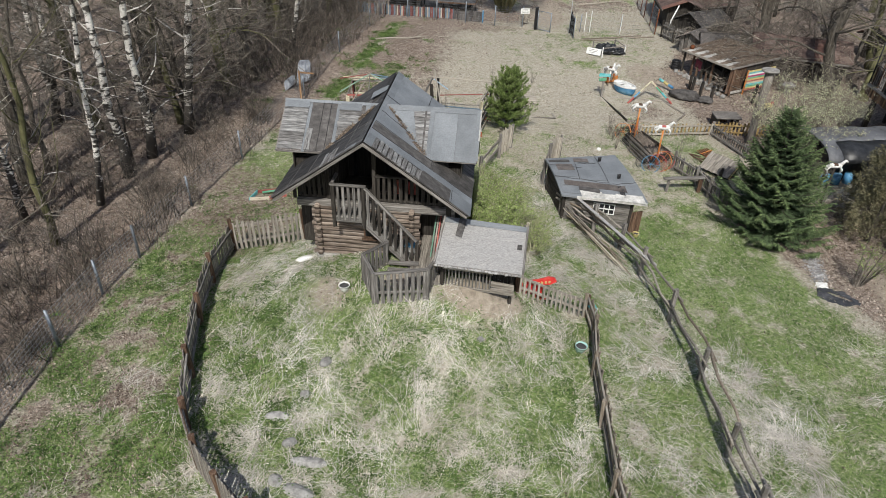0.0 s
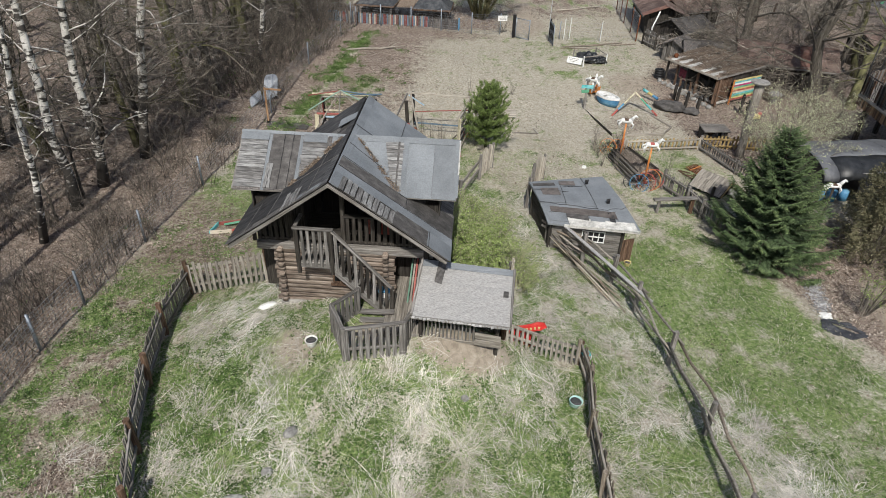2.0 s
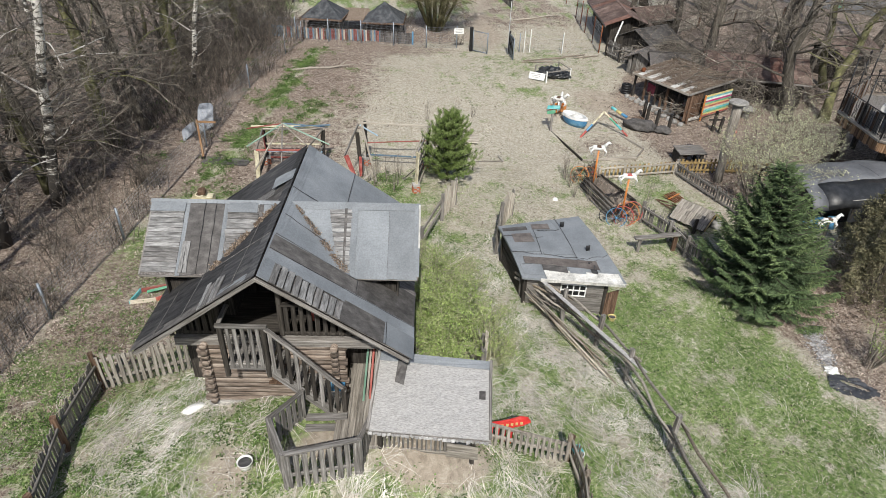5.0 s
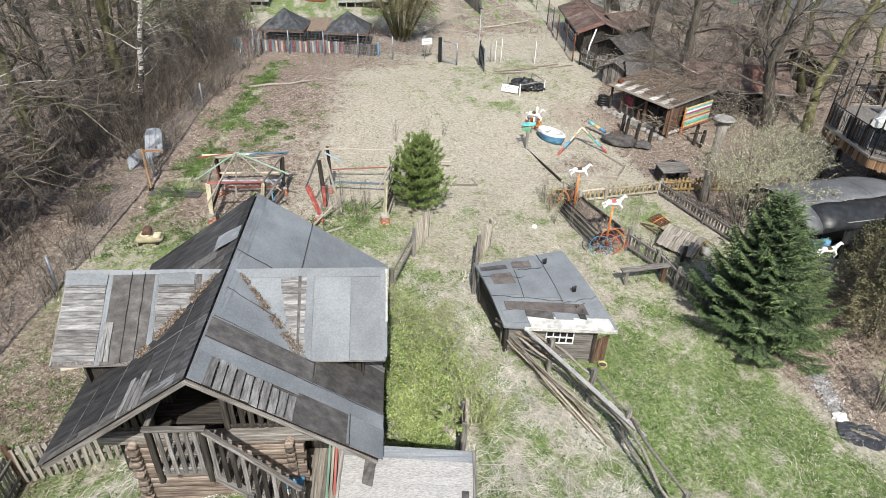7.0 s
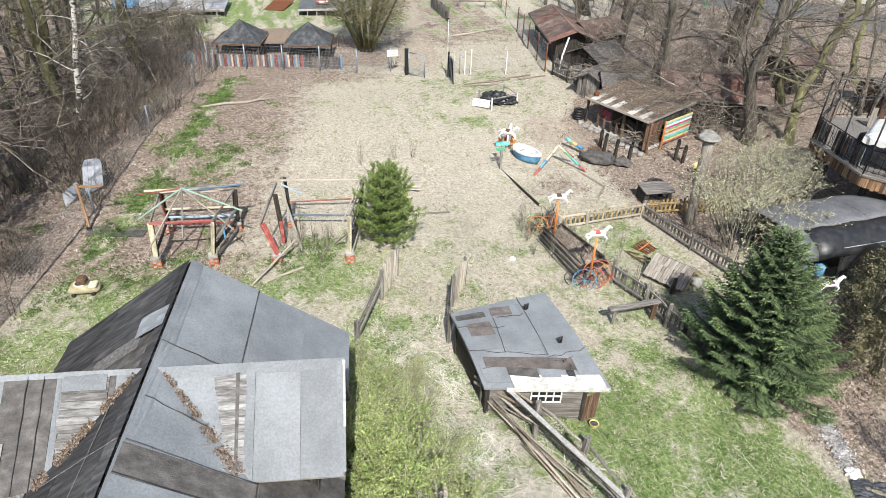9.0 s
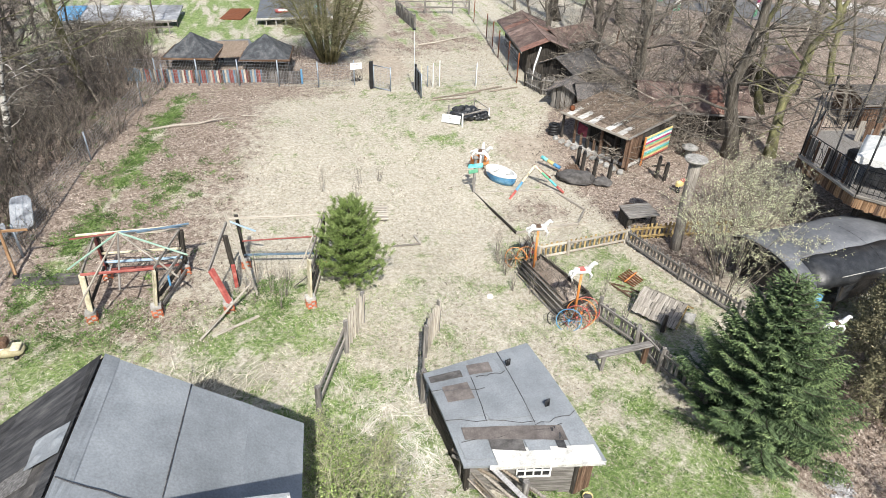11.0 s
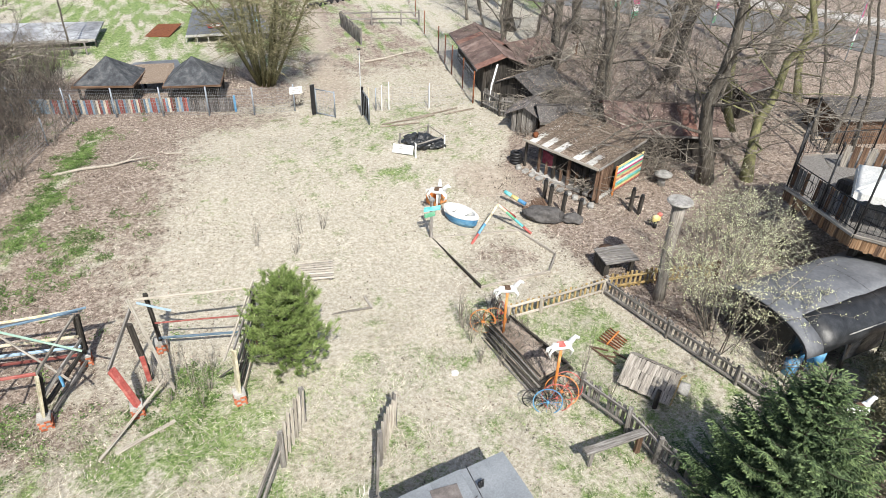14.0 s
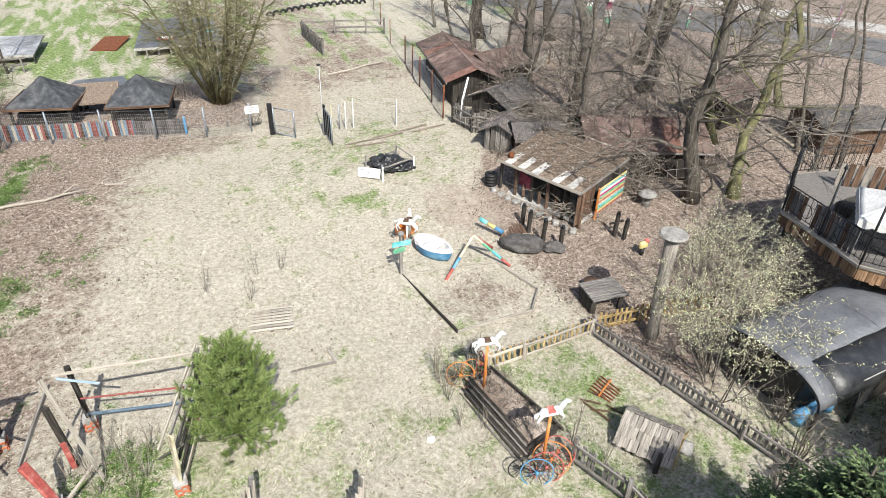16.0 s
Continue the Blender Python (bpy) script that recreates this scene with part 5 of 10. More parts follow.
def low_hut():
    """Small low hut with a flat felted roof."""
    t = thing("low_hut", "low board hut with a patched grey felt roof", "hut", 7.65, 17.9, -0.42)
    o = Vector((7.65, 17.9, -0.42))
    bl, br, fr, fl = [Vector(p) - o for p in ((6.42, 19.5, 1.0), (8.98, 19.62, 1.0), (8.86, 16.25, 0.92), (6.32, 17.1, 0.9))]

    def at(u, v, lift=0.0):
        p = fl.lerp(fr, u).lerp(bl.lerp(br, u), v)
        return Vector((p.x, p.y, p.z + lift + 0.1 * math.sin(PI * min(1, max(0, v)))))

    n = 10
    vs, fs = [], []
    for side in (0, 1):
        for i in range(n + 1):
            for j in range(n + 1):
                p = at(i / n, j / n, -0.06 * side)
                vs.append(p)
    k = n + 1
    for i in range(n):
        for j in range(n):
            q = (i * k + j, (i + 1) * k + j, (i + 1) * k + j + 1, i * k + j + 1)
            fs += [q, tuple(k * k + a for a in reversed(q))]
    rim = [i * k for i in range(k)] + [n * k + j for j in range(1, k)] + [i * k + n for i in range(n - 1, -1, -1)] + list(range(n - 1, 0, -1))
    for i, s in enumerate(rim):
        e = rim[(i + 1) % len(rim)]
        fs.append((e, s, k * k + s, k * k + e))
    raw("roof", vs, fs, M["felt"], t, "worn felt roof")

    def sheet(u0, u1, v0, v1, m_, label, lift, tw=0.0):
        c = 5
        vv, ff = [], []
        for i in range(c + 1):
            for j in range(c + 1):
                u, v = u0 + (u1 - u0) * i / c, v0 + (v1 - v0) * j / c
                vv.append(at(u + tw * (v - v0), v - tw * (u - u0), lift + random.uniform(-0.004, 0.004)))
        for i in range(c):
            for j in range(c):
                ff.append((i * (c + 1) + j, (i + 1) * (c + 1) + j, (i + 1) * (c + 1) + j + 1, i * (c + 1) + j + 1))
        ob = raw("felt_sheet", vv, ff, m_, t, label)
        sol = ob.modifiers.new("thickness", "SOLIDIFY")
        sol.thickness = 0.008
        return ob

    F = M["felt"]
    for args in ((0.0, 0.34, 0.42, 0.74, F), (0.33, 0.66, 0.36, 0.78, F), (0.64, 1.01, 0.26, 1.0, F), (0.0, 0.4, 0.76, 1.01, F), (0.38, 0.66, 0.8, 1.01, F), (0.82, 1.01, 0.0, 0.3, F), (0.03, 0.24, 0.05, 0.26, F), (0.5, 0.72, 0.1, 0.3, F)):
        sheet(*args, "grey felt sheet", random.uniform(0.012, 0.024))
    for args in ((0.08, 0.3, 0.6, 0.78, M["felt_brown"]), (0.36, 0.56, 0.84, 0.95, M["felt_brown"]), (0.02, 0.3, 0.86, 0.94, M["felt_worn"]), (0.08, 0.82, 0.22, 0.33, M["felt_brown"]), (0.24, 0.48, 0.12, 0.21, M["felt_worn"]), (0.72, 0.78, 0.1, 0.26, M["felt_dark"]), (0.5, 0.66, 0.09, 0.17, F)):
        sheet(*args, "dark felt patch", 0.034 + 0.002 * random.random(), random.uniform(-0.05, 0.3))
    for u0, v0_, u1, v1_ in ((0.0, 0.42, 0.66, 0.3), (0.64, 0.28, 1.0, 0.34), (0.3, 0.36, 0.36, 0.8), (0.0, 0.76, 0.42, 0.66), (0.4, 0.8, 0.66, 0.78), (0.65, 0.3, 0.7, 1.0), (0.05, 0.2, 0.85, 0.26)):
        tube("bitumen_seam", [at(u0 + (u1 - u0) * q / 6, v0_ + (v1_ - v0_) * q / 6 + 0.012 * math.sin(q * 2.3), 0.03) for q in range(7)], 0.007, M["felt_dark"], t, 5, "black bitumen seam")
    sheet(0.24, 0.98, -0.01, 0.12, M["peeled"], "pale bare strip along the front edge", 0.03, 0.02)
    a, b = fl.lerp(fr, 0.18), fl.lerp(fr, 1.0)
    stick("fascia", a + Vector((0, -0.03, -0.02)), b + Vector((0, -0.03, -0.02)), 0.03, 0.1, M["peeled"], t)
    # walls of horizontal boards
    ins = 0.1
    cor = [Vector(p) - o for p in ((6.5, 17.3, 0), (8.55, 16.62, 0), (8.75, 19.4, 0), (6.55, 19.35, 0))]
    for i in range(4):
        p, q = cor[i], cor[(i + 1) % 4]
        p, q = Vector((p.x, p.y, 0)), Vector((q.x, q.y, 0))
        for r in range(7):
            z = 0.06 + 0.185 * r
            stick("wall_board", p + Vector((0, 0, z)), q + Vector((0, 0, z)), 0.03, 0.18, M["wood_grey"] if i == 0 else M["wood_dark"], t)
        stick("corner_post", p + Vector((0, 0, -0.1)), p + Vector((0, 0, 1.3)), 0.1, 0.1, M["wood_dark"], t)
    # window with eight small panes
    p, q = cor[0].copy(), cor[1].copy()
    p.z = q.z = 0.0
    d = (q - p).normalized()
    nrm = Vector((d.y, -d.x, 0))
    c = p.lerp(q, 0.6) + nrm * 0.03
    w = block("window", (0, 0, 0), (0.66, 0.02, 0.36), M["iron"], t, "small white-barred window with dark panes", 0.0)
    w.matrix_basis = Matrix.Translation(c + Vector((0, 0, 0.88))) @ Matrix.Rotation(math.atan2(d.y, d.x), 4, "Z")
    for z in (-0.18, 0.0, 0.18):
        block("glazing_bar", (0, -0.02, z), (0.7, 0.03, 0.035), M["white"], w, "", 0.005)
    for k2 in range(5):
        block("glazing_bar", (-0.33 + 0.165 * k2, -0.02, 0), (0.03, 0.028, 0.36), M["white"], w, "", 0.005)
    # door ajar
    for k2 in range(4):
        a = cor[1] + Vector((0.06 + 0.1 * k2, -0.05 + 0.02 * k2, 0.0))
        stick("door_board", (a.x, a.y, 0.02), (a.x, a.y, 0.86), 0.095, 0.025, M["wood_brown"], t, "brown plank of the open door")
    # chimney stubs
    for u, v in ((0.72, 0.84), (0.82, 0.42)):
        pnt = at(u, v)
        for k2 in range(3):
            tube("pipe_stub", [pnt + Vector((0.03 * k2 - 0.03, 0, 0)), pnt + Vector((0.05 * k2 - 0.06, 0.01 * k2, 0.17))], 0.022, M["iron"], t, 6)


low_hut()
bucket("small yellow pail hung by the hut door", 8.75, 16.35, 0.1, 0.14, M["yellow"], M["felt_dark"])


def path_gate(label, pts, hs):
    """A leaning board fence beside the path."""
    ox, oy = pts[0]
    oz = ground_z(ox, oy)
    t = thing("board_fence", label, "fence", ox, oy, group="path fences")
    L = local(ox, oy, oz)
    for x, y in pts:
        g = ground_z(x, y)
        stick("post", L(x, y, g - 0.15), L(x + 0.03, y, g + 1.0), 0.11, 0.11, M["wood_grey"], t)
    for i, ((xa, ya), (xb, yb)) in enumerate(zip(pts, pts[1:])):
        for hh in hs:
            stick("rail", L(xa, ya, ground_z(xa, ya) + hh), L(xb, yb, ground_z(xb, yb) + hh + random.uniform(-0.05, 0.05)), 0.04, 0.12, M["wood_mid"], t)
        if i == len(pts) - 2:
            for k in range(6):
                f = (k + 0.5) / 6
                x, y = xa + (xb - xa) * f, ya + (yb - ya) * f
                g = ground_z(x, y)
                stick("picket", L(x + 0.03, y, g + 0.05), L(x + 0.1, y + 0.05, g + 1.05 + random.uniform(-0.1, 0.1)), 0.08, 0.025, M["wood_pale"], t)


path_gate("leaning grey board fence beside the path", [(4.2, 20.0), (5.3, 21.9), (6.0, 22.9)], (0.45, 0.8))
path_gate("leaning grey board fence beside the path", [(6.5, 19.75), (7.1, 21.2), (7.8, 22.1)], (0.4, 0.8))
path_gate("grey board fence half hidden by shrubs", [(4.65, 16.5), (4.5, 14.7), (4.3, 14.1)], (0.4, 0.7))


def stones():
    for (x, y, sx, sy, rz) in ((-1.72, 8.67, 0.26, 0.16, 10), (-1.33, 8.19, 0.62, 0.2, -12), (-1.94, 7.88, 0.22, 0.26, 30), (-1.5, 7.6, 0.55, 0.22, -25), (-1.44, 9.72, 0.2, 0.18, 0), (-2.0, 9.31, 0.42, 0.2, -10), (-1.0, 10.4, 0.28, 0.2, 40), (2.54, 10.76, 0.14, 0.12, 0), (-1.62, 14.15, 0.4, 0.16, 20), (9.85, 23.1, 0.16, 0.14, 0)):
        bm = bmesh.new()
        bmesh.ops.create_icosphere(bm, subdivisions=2, radius=1.0)
        for v in bm.verts:
            v.co *= 1 + 0.25 * noise.noise(v.co * 1.3 + Vector((x, y, 0)))
            v.co.x, v.co.y, v.co.z = v.co.x * sx * 0.62, v.co.y * sy * 0.62, max(-0.4, v.co.z) * 0.09
        pale = y > 12.5
        ob = link("stone", bm, M["white"] if pale else M["stone"])
        ob.matrix_basis = pose(x, y, ground_z(x, y) + 0.03, 0, 0, rz)
        tagged(ob, "pale lump of plastic litter on the grass" if pale else "flat grey stone half sunk in the grass", "litter" if pale else "stone", "litter" if pale else "garden stones")


stones()


def ground_frame():
    """Colourful sandbox frame on the grass left of the cottage."""
    t = thing("sandbox_frame", "low sandbox frame of red, green and turquoise boards", "sandbox", -3.3, 19.4)
    pts = [(-0.5, -0.2), (-0.3, 0.3), (0.6, 0.4), (0.7, 0.0), (0.15, -0.2)]
    cols = ["cyan", "faded_red", "green", "red", "faded_cream"]
    for i in range(5):
        a, b = pts[i], pts[(i + 1) % 5]
        stick("board", (*a, 0.07), (*b, 0.07), 0.035, 0.12, M[cols[i]], t)
    stick("board", (-0.1, 0.1, 0.14), (0.6, 0.25, 0.16), 0.09, 0.03, M["green"], t)


ground_frame()


# ---- playground pieces behind the cottage ----


def footing(t, x, y, z, w=0.24, h=0.26):
    """A little pier of single bricks with a concrete cap."""
    base = block("pier", (x, y, z + h / 2), (w - 0.02, w - 0.02, h), M["concrete"], t, "brick pier with mortar joints", 0.0)
    for row in range(4):
        zz = z + h * (row + 0.5) / 4
        for k in range(4):
            a = k * PI / 2
            off = 0.055 if row % 2 else -0.055
            cx, cy = math.cos(a) * (w / 2 - 0.01) - math.sin(a) * off, math.sin(a) * (w / 2 - 0.01) + math.cos(a) * off
            b = stick("brick", (x + cx - math.sin(a) * 0.06, y + cy + math.cos(a) * 0.06, zz), (x + cx + math.sin(a) * 0.06, y + cy - math.cos(a) * 0.06, zz), 0.05, h / 4 - 0.012, M["brick"], base)
    block("cap", (x, y, z + h + 0.04), (w + 0.02, w + 0.02, 0.09), M["concrete"], t, "concrete cap")


def gazebo_left():
    t = thing("gazebo_frame", "roofless gazebo frame of red, green and cream beams on brick piers", "gazebo", 0.4, 26.0)
    o = (0.4, 26.0, ground_z(0.4, 26.0))
    A, B, C, D = (-0.5, 25.3), (1.05, 25.0), (1.85, 26.75), (-0.2, 27.2)

    def P(xy, z):
        return (xy[0] - o[0], xy[1] - o[1], z)

    for p in (A, B, C, D):
        footing(t, p[0] - o[0], p[1] - o[1], 0.0)
    tops = {}
    for p, lean, col in ((A, (0.1, 0.05), "cream"), (B, (0.28, 0.05), "cream"), (C, (0.12, 0.05), "wood_dark"), (D, (-0.05, 0.0), "faded_red")):
        tp = (p[0] + lean[0] * 0.6, p[1] + lean[1], 1.38)
        tops[p] = tp
        stick("column", P(p, 0.3), P(tp[:2], 1.38), 0.19, 0.05, M[col], t, "cream plank column" if col == "cream" else "")
        stick("column", P((p[0] + 0.05, p[1] + 0.08), 0.3), P((tp[0] + 0.05, tp[1] + 0.08), 1.36), 0.07, 0.07, M["wood_dark"], t)
    ring = [A, B, C, D]
    for i, col in enumerate(("faded_red", "wood_mid", "wood_pale", "wood_mid")):
        a, b = tops[ring[i]], tops[ring[(i + 1) % 4]]
        stick("ring_beam", P(a[:2], 1.42), P(b[:2], 1.42), 0.045, 0.07, M[col], t)
    apex = P((0.52, 26.05), 2.05)
    for xy, z, col in (((-0.75, 25.65), 1.45, "pale_green"), ((-0.55, 24.55), 1.0, "wood_pale"), ((0.35, 25.0), 1.0, "wood_grey"), ((1.75, 25.0), 1.05, "wood_mid"), ((2.05, 25.45), 1.4, "pale_green"), ((-0.75, 26.9), 1.6, "faded_red"), ((2.1, 26.8), 1.5, "faded_blue")):
        stick("rafter", apex, P(xy, z), 0.045, 0.04, M[col], t)
    stick("high_beam", P((-0.6, 26.95), 1.66), P((2.15, 26.75), 1.55), 0.045, 0.06, M["cream"], t)
    stick("high_beam", P((0.9, 26.5), 1.72), P((2.2, 26.7), 1.62), 0.05, 0.04, M["faded_blue"], t)
    for z, col in ((0.85, "cream"), (0.55, "pale_blue"), (0.3, "faded_red")):
        stick("seat_rail", P(D, z), P(C, z), 0.06, 0.06, M[col], t)
    stick("seat_rail", P((1.15, 25.15), 0.5), P((1.85, 26.6), 0.5), 0.05, 0.1, M["wood_dark"], t)
    block("blue_board", P((1.45, 25.7), 0.6), (0.05, 0.12, 0.4), M["blue"], t, "short blue board", 0.008)
    stick("seat_rail", P((-0.42, 25.5), 0.5), P((-0.2, 27.0), 0.5), 0.05, 0.1, M["wood_dark"], t)
    stick("brace", P((1.2, 25.1), 0.75), P((1.65, 25.1), 1.35), 0.07, 0.05, M["wood_grey"], t)
    for k in range(3):
        stick("side_board", P((1.2, 25.2), 0.18 + 0.3 * k), P((1.9, 26.7), 0.18 + 0.3 * k), 0.04, 0.1, M["wood_dark"] if k % 2 else M["wood_grey"], t)


def gazebo_right():
    t = thing("gazebo_frame", "collapsing gazebo frame with a fallen red post on brick piers", "gazebo", 4.2, 25.2)
    o = (4.2, 25.2)
    A, B, C, D = (2.81, 24.55), (4.88, 24.0), (5.6, 25.75), (3.5, 26.5)

    def P(xy, z):
        return (xy[0] - o[0], xy[1] - o[1], z)

    for p in (A, B, C, D):
        footing(t, p[0] - o[0], p[1] - o[1], 0.0)
    stick("column", P(B, 0.3), P((4.95, 24.02), 1.5), 0.16, 0.06, M["cream"], t, "cream plank column")
    stick("column", P(C, 0.3), P((5.75, 25.85), 1.6), 0.1, 0.1, M["wood_dark"], t)
    stick("column", P(D, 0.3), P((3.45, 26.5), 1.75), 0.1, 0.1, M["wood_dark"], t)
    stick("column", P((3.15, 25.6), 0.0), P((3.05, 25.5), 1.75), 0.14, 0.08, M["wood_dark"], t)
    stick("column", P((3.12, 25.5), 0.05), P((3.12, 25.4), 0.85), 0.1, 0.06, M["red"], t, "red painted board")
    stick("fallen_post", P((2.85, 24.5), 0.32), P((2.55, 24.75), 1.25), 0.17, 0.09, M["red"], t, "leaning red painted post")
    stick("leaning_board", P((3.6, 24.9), 0.05), P((3.15, 25.5), 2.4), 0.08, 0.03, M["wood_pale"], t, "pale leaning board")
    stick("top_beam", P((3.2, 26.3), 1.8), P((5.8, 25.9), 1.66), 0.045, 0.06, M["wood_pale"], t)
    stick("top_beam", P((4.95, 24.0), 1.56), P((5.85, 25.95), 1.7), 0.045, 0.07, M["wood_grey"], t)
    stick("top_beam", P((4.7, 23.85), 1.45), P((5.8, 25.9), 1.85), 0.04, 0.06, M["wood_pale"], t)
    stick("top_beam", P((2.5, 24.8), 1.22), P((3.15, 26.0), 1.85), 0.05, 0.1, M["wood_grey"], t)
    stick("rail", P((3.5, 26.45), 0.45), P((5.55, 25.8), 0.45), 0.04, 0.06, M["faded_blue"], t)
    stick("rail", P((3.5, 26.4), 0.95), P((5.5, 25.3), 1.35), 0.03, 0.04, M["faded_red"], t)
    for z, col in ((0.2, "faded_cream"), (0.5, "wood_dark"), (0.8, "wood_dark"), (1.1, "wood_grey")):
        stick("side_board", P((4.98, 24.1), z), P((5.62, 25.7), z), 0.04, 0.1, M[col], t)
    stick("brace", P((3.25, 26.3), 1.7), P((3.9, 26.4), 1.2), 0.04, 0.05, M["pale_blue"], t)
    stick("fallen_board", P((2.0, 23.55), 0.04), P((3.5, 25.0), 0.45), 0.06, 0.03, M["wood_pale"], t)
    stick("fallen_board", P((2.3, 23.6), 0.03), P((3.5, 24.0), 0.05), 0.09, 0.03, M["wood_pale"], t)
    stick("fallen_board", P((4.6, 24.9), 0.1), P((5.1, 24.2), 1.0), 0.06, 0.03, M["wood_grey"], t)


gazebo_left()
gazebo_right()


def figure_horse(label, x, y, z, turn, pole_material, saddle, pole_from, size=1.0):
    """A carousel figure, kept as a plain rounded shape on its pole."""
    vs, fs = [], []
    add_tube(vs, fs, [(-0.3, 0, 0.02), (-0.22, 0, 0.06), (0.0, 0, 0.03), (0.2, 0, 0.07), (0.27, 0, 0.1)], [0.05, 0.11, 0.1, 0.115, 0.06], 10)
    add_tube(vs, fs, [(0.2, 0, 0.1), (0.31, 0, 0.25), (0.36, 0, 0.31), (0.47, 0, 0.25)], [0.09, 0.065, 0.06, 0.035], 8)
    for px, sx in ((0.2, 0.16), (-0.24, -0.14)):
        for s in (-0.06, 0.06):
            add_tube(vs, fs, [(px, s, 0.02), (px + sx * 0.8, s, -0.13), (px + sx * 0.4 + (s > 0) * 0.06, s, -0.28)], [0.045, 0.032, 0.025], 6)
    add_tube(vs, fs, [(-0.3, 0, 0.07), (-0.4, 0, 0.03), (-0.43, 0, -0.12)], [0.03, 0.035, 0.012], 6)
    t = thing("carousel_figure", label, "figure", x, y, z, turn)
    ob = raw("body", [Vector(v) * size for v in vs], fs, M["white"], t, "", True)
    b = block("saddle", (-0.02 * size, 0, 0.115 * size), (0.2 * size, 0.21 * size, 0.06 * size), saddle, t, "brown saddle patch", 0.02)
    if pole_from is not None:
        tube("pole", [(0, 0, pole_from), (0, 0, -0.05)], 0.035, pole_material, t, 8, "painted pole")
    return t


def garden_bed():
    """Long bed edged with stacked poles, with painted wheels at both ends."""
    t = thing("raised_bed", "long raised bed edged with stacked dark poles", "planter", 11.9, 22.8, None, 0)
    g = ground_z(11.9, 22.8)
    o = (11.9, 22.8)
    a0, a1, b0, b1 = (11.45, 21.75), (11.35, 24.0), (12.45, 22.0), (12.1, 24.15)
    for p, q in ((a0, a1), (b0, b1)):
        out_ = -1 if p is a0 else 1
        for k in range(8):
            j = random.uniform(-0.12, 0.12)
            off = out_ * (0.2 - 0.035 * k) + random.uniform(-0.015, 0.015)
            tube("pole", [(p[0] - o[0] + off, p[1] - o[1] + j, 0.03 + 0.056 * k), ((p[0] + q[0]) / 2 - o[0] + off + random.uniform(-0.03, 0.03), (p[1] + q[1]) / 2 - o[1], 0.03 + 0.056 * k), (q[0] - o[0] + off, q[1] - o[1] + j, 0.03 + 0.056 * k)], [0.026, 0.028, 0.022], M["wood_dark"] if k % 2 else M["wood_stair"], t, 6)
    for p, q in ((a0, b0), (a1, b1)):
        for k in range(4):
            stick("pole", (p[0] - o[0], p[1] - o[1], 0.08 + 0.08 * k), (q[0] - o[0], q[1] - o[1], 0.08 + 0.08 * k), 0.06, 0.06, M["wood_dark"], t)
    block("bed_soil", (0.0, 0.2, 0.14), (0.75, 2.1, 0.28), M["fallen"], t, "dead plant litter", 0.03)
    vs, fs = [], []
    rnd = random.Random(3)
    for k in range(520):
        x, y = rnd.uniform(-0.4, 0.45), rnd.uniform(-0.9, 1.3)
        add_tube(vs, fs, [(x, y, 0.22), (x + rnd.uniform(-0.25, 0.25), y + rnd.uniform(-0.3, 0.3), 0.3 + rnd.uniform(0, 0.25))], [0.008, 0.003], 3, False)
    raw("dead_stalk", vs, fs, M["twig"], t, "tangled dead stalks")


def wheel(x, y, z, r, turn, tilt, mat_rim, label):
    t = thing("wagon_wheel", label, "wheel", x, y, z)
    t.matrix_basis = pose(x, y, z, tilt, 0, turn)
    r *= 0.95
    n = 24
    rim = [(r * math.cos(2 * PI * k / n), 0, r * math.sin(2 * PI * k / n)) for k in range(n + 1)]
    tube("rim", rim, 0.013, mat_rim, t, 6)
    for k in range(16):
        a = 2 * PI * k / 16
        tube("spoke", [(0, 0, 0), (r * math.cos(a), 0, r * math.sin(a))], 0.006, M["iron"] if k % 3 else mat_rim, t, 5)
    tube("hub", [(0, -0.05, 0), (0, 0.05, 0)], 0.035, mat_rim, t, 10)


garden_bed()
for x, y, dz, r, turn, tilt, col, lab in ((11.3, 21.2, 0.3, 0.36, -30, -12, "blue", "blue painted wagon wheel leaning at the bed"), (11.55, 21.2, 0.32, 0.37, -38, -16, "red", "red painted wagon wheel leaning at the bed"), (11.75, 21.3, 0.36, 0.42, -42, -18, "orange", "orange painted wagon wheel leaning at the bed"), (12.0, 21.4, 0.34, 0.37, -48, -20, "red", "red painted wagon wheel leaning at the bed"), (11.1, 21.45, 0.26, 0.3, -25, -5, "iron", "rusty dark iron wheel leaning at the bed"),
                                          (11.3, 24.3, 0.3, 0.36, -35, -15, "orange", "orange painted wagon wheel leaning at the bed"), (11.65, 24.25, 0.3, 0.33, -45, -20, "orange", "orange painted wagon wheel leaning at the bed"), (11.9, 24.35, 0.34, 0.34, 70, 10, "red", "red painted wagon wheel leaning at the bed")):
    wheel(x, y, ground_z(x, y) + dz, r, turn, tilt, M[col], lab)
figure_horse("white carousel horse shape with brown saddle on an orange pole", 11.62, 23.75, 1.2, -18, M["orange"], M["wood_brown"], -1.5, 0.85)
figure_horse("white carousel horse shape with red saddle on an orange pole", 11.6, 21.4, 1.22, -12, M["orange"], M["red"], -1.55, 0.85)
figure_horse("white carousel horse shape on a pale post among conifers", 15.75, 17.2, 1.5, -10, M["wood_dark"], M["wood_brown"], -2.1, 0.75)
figure_horse("white carousel horse shape heaped beside the boat", 12.7, 30.0, 0.75, -40, M["white"], M["wood_brown"], -0.6, 0.95)
figure_horse("white carousel horse shape lying near the boat", 12.95, 30.35, 0.6, 60, M["white"], M["wood_brown"], -0.5, 0.8)

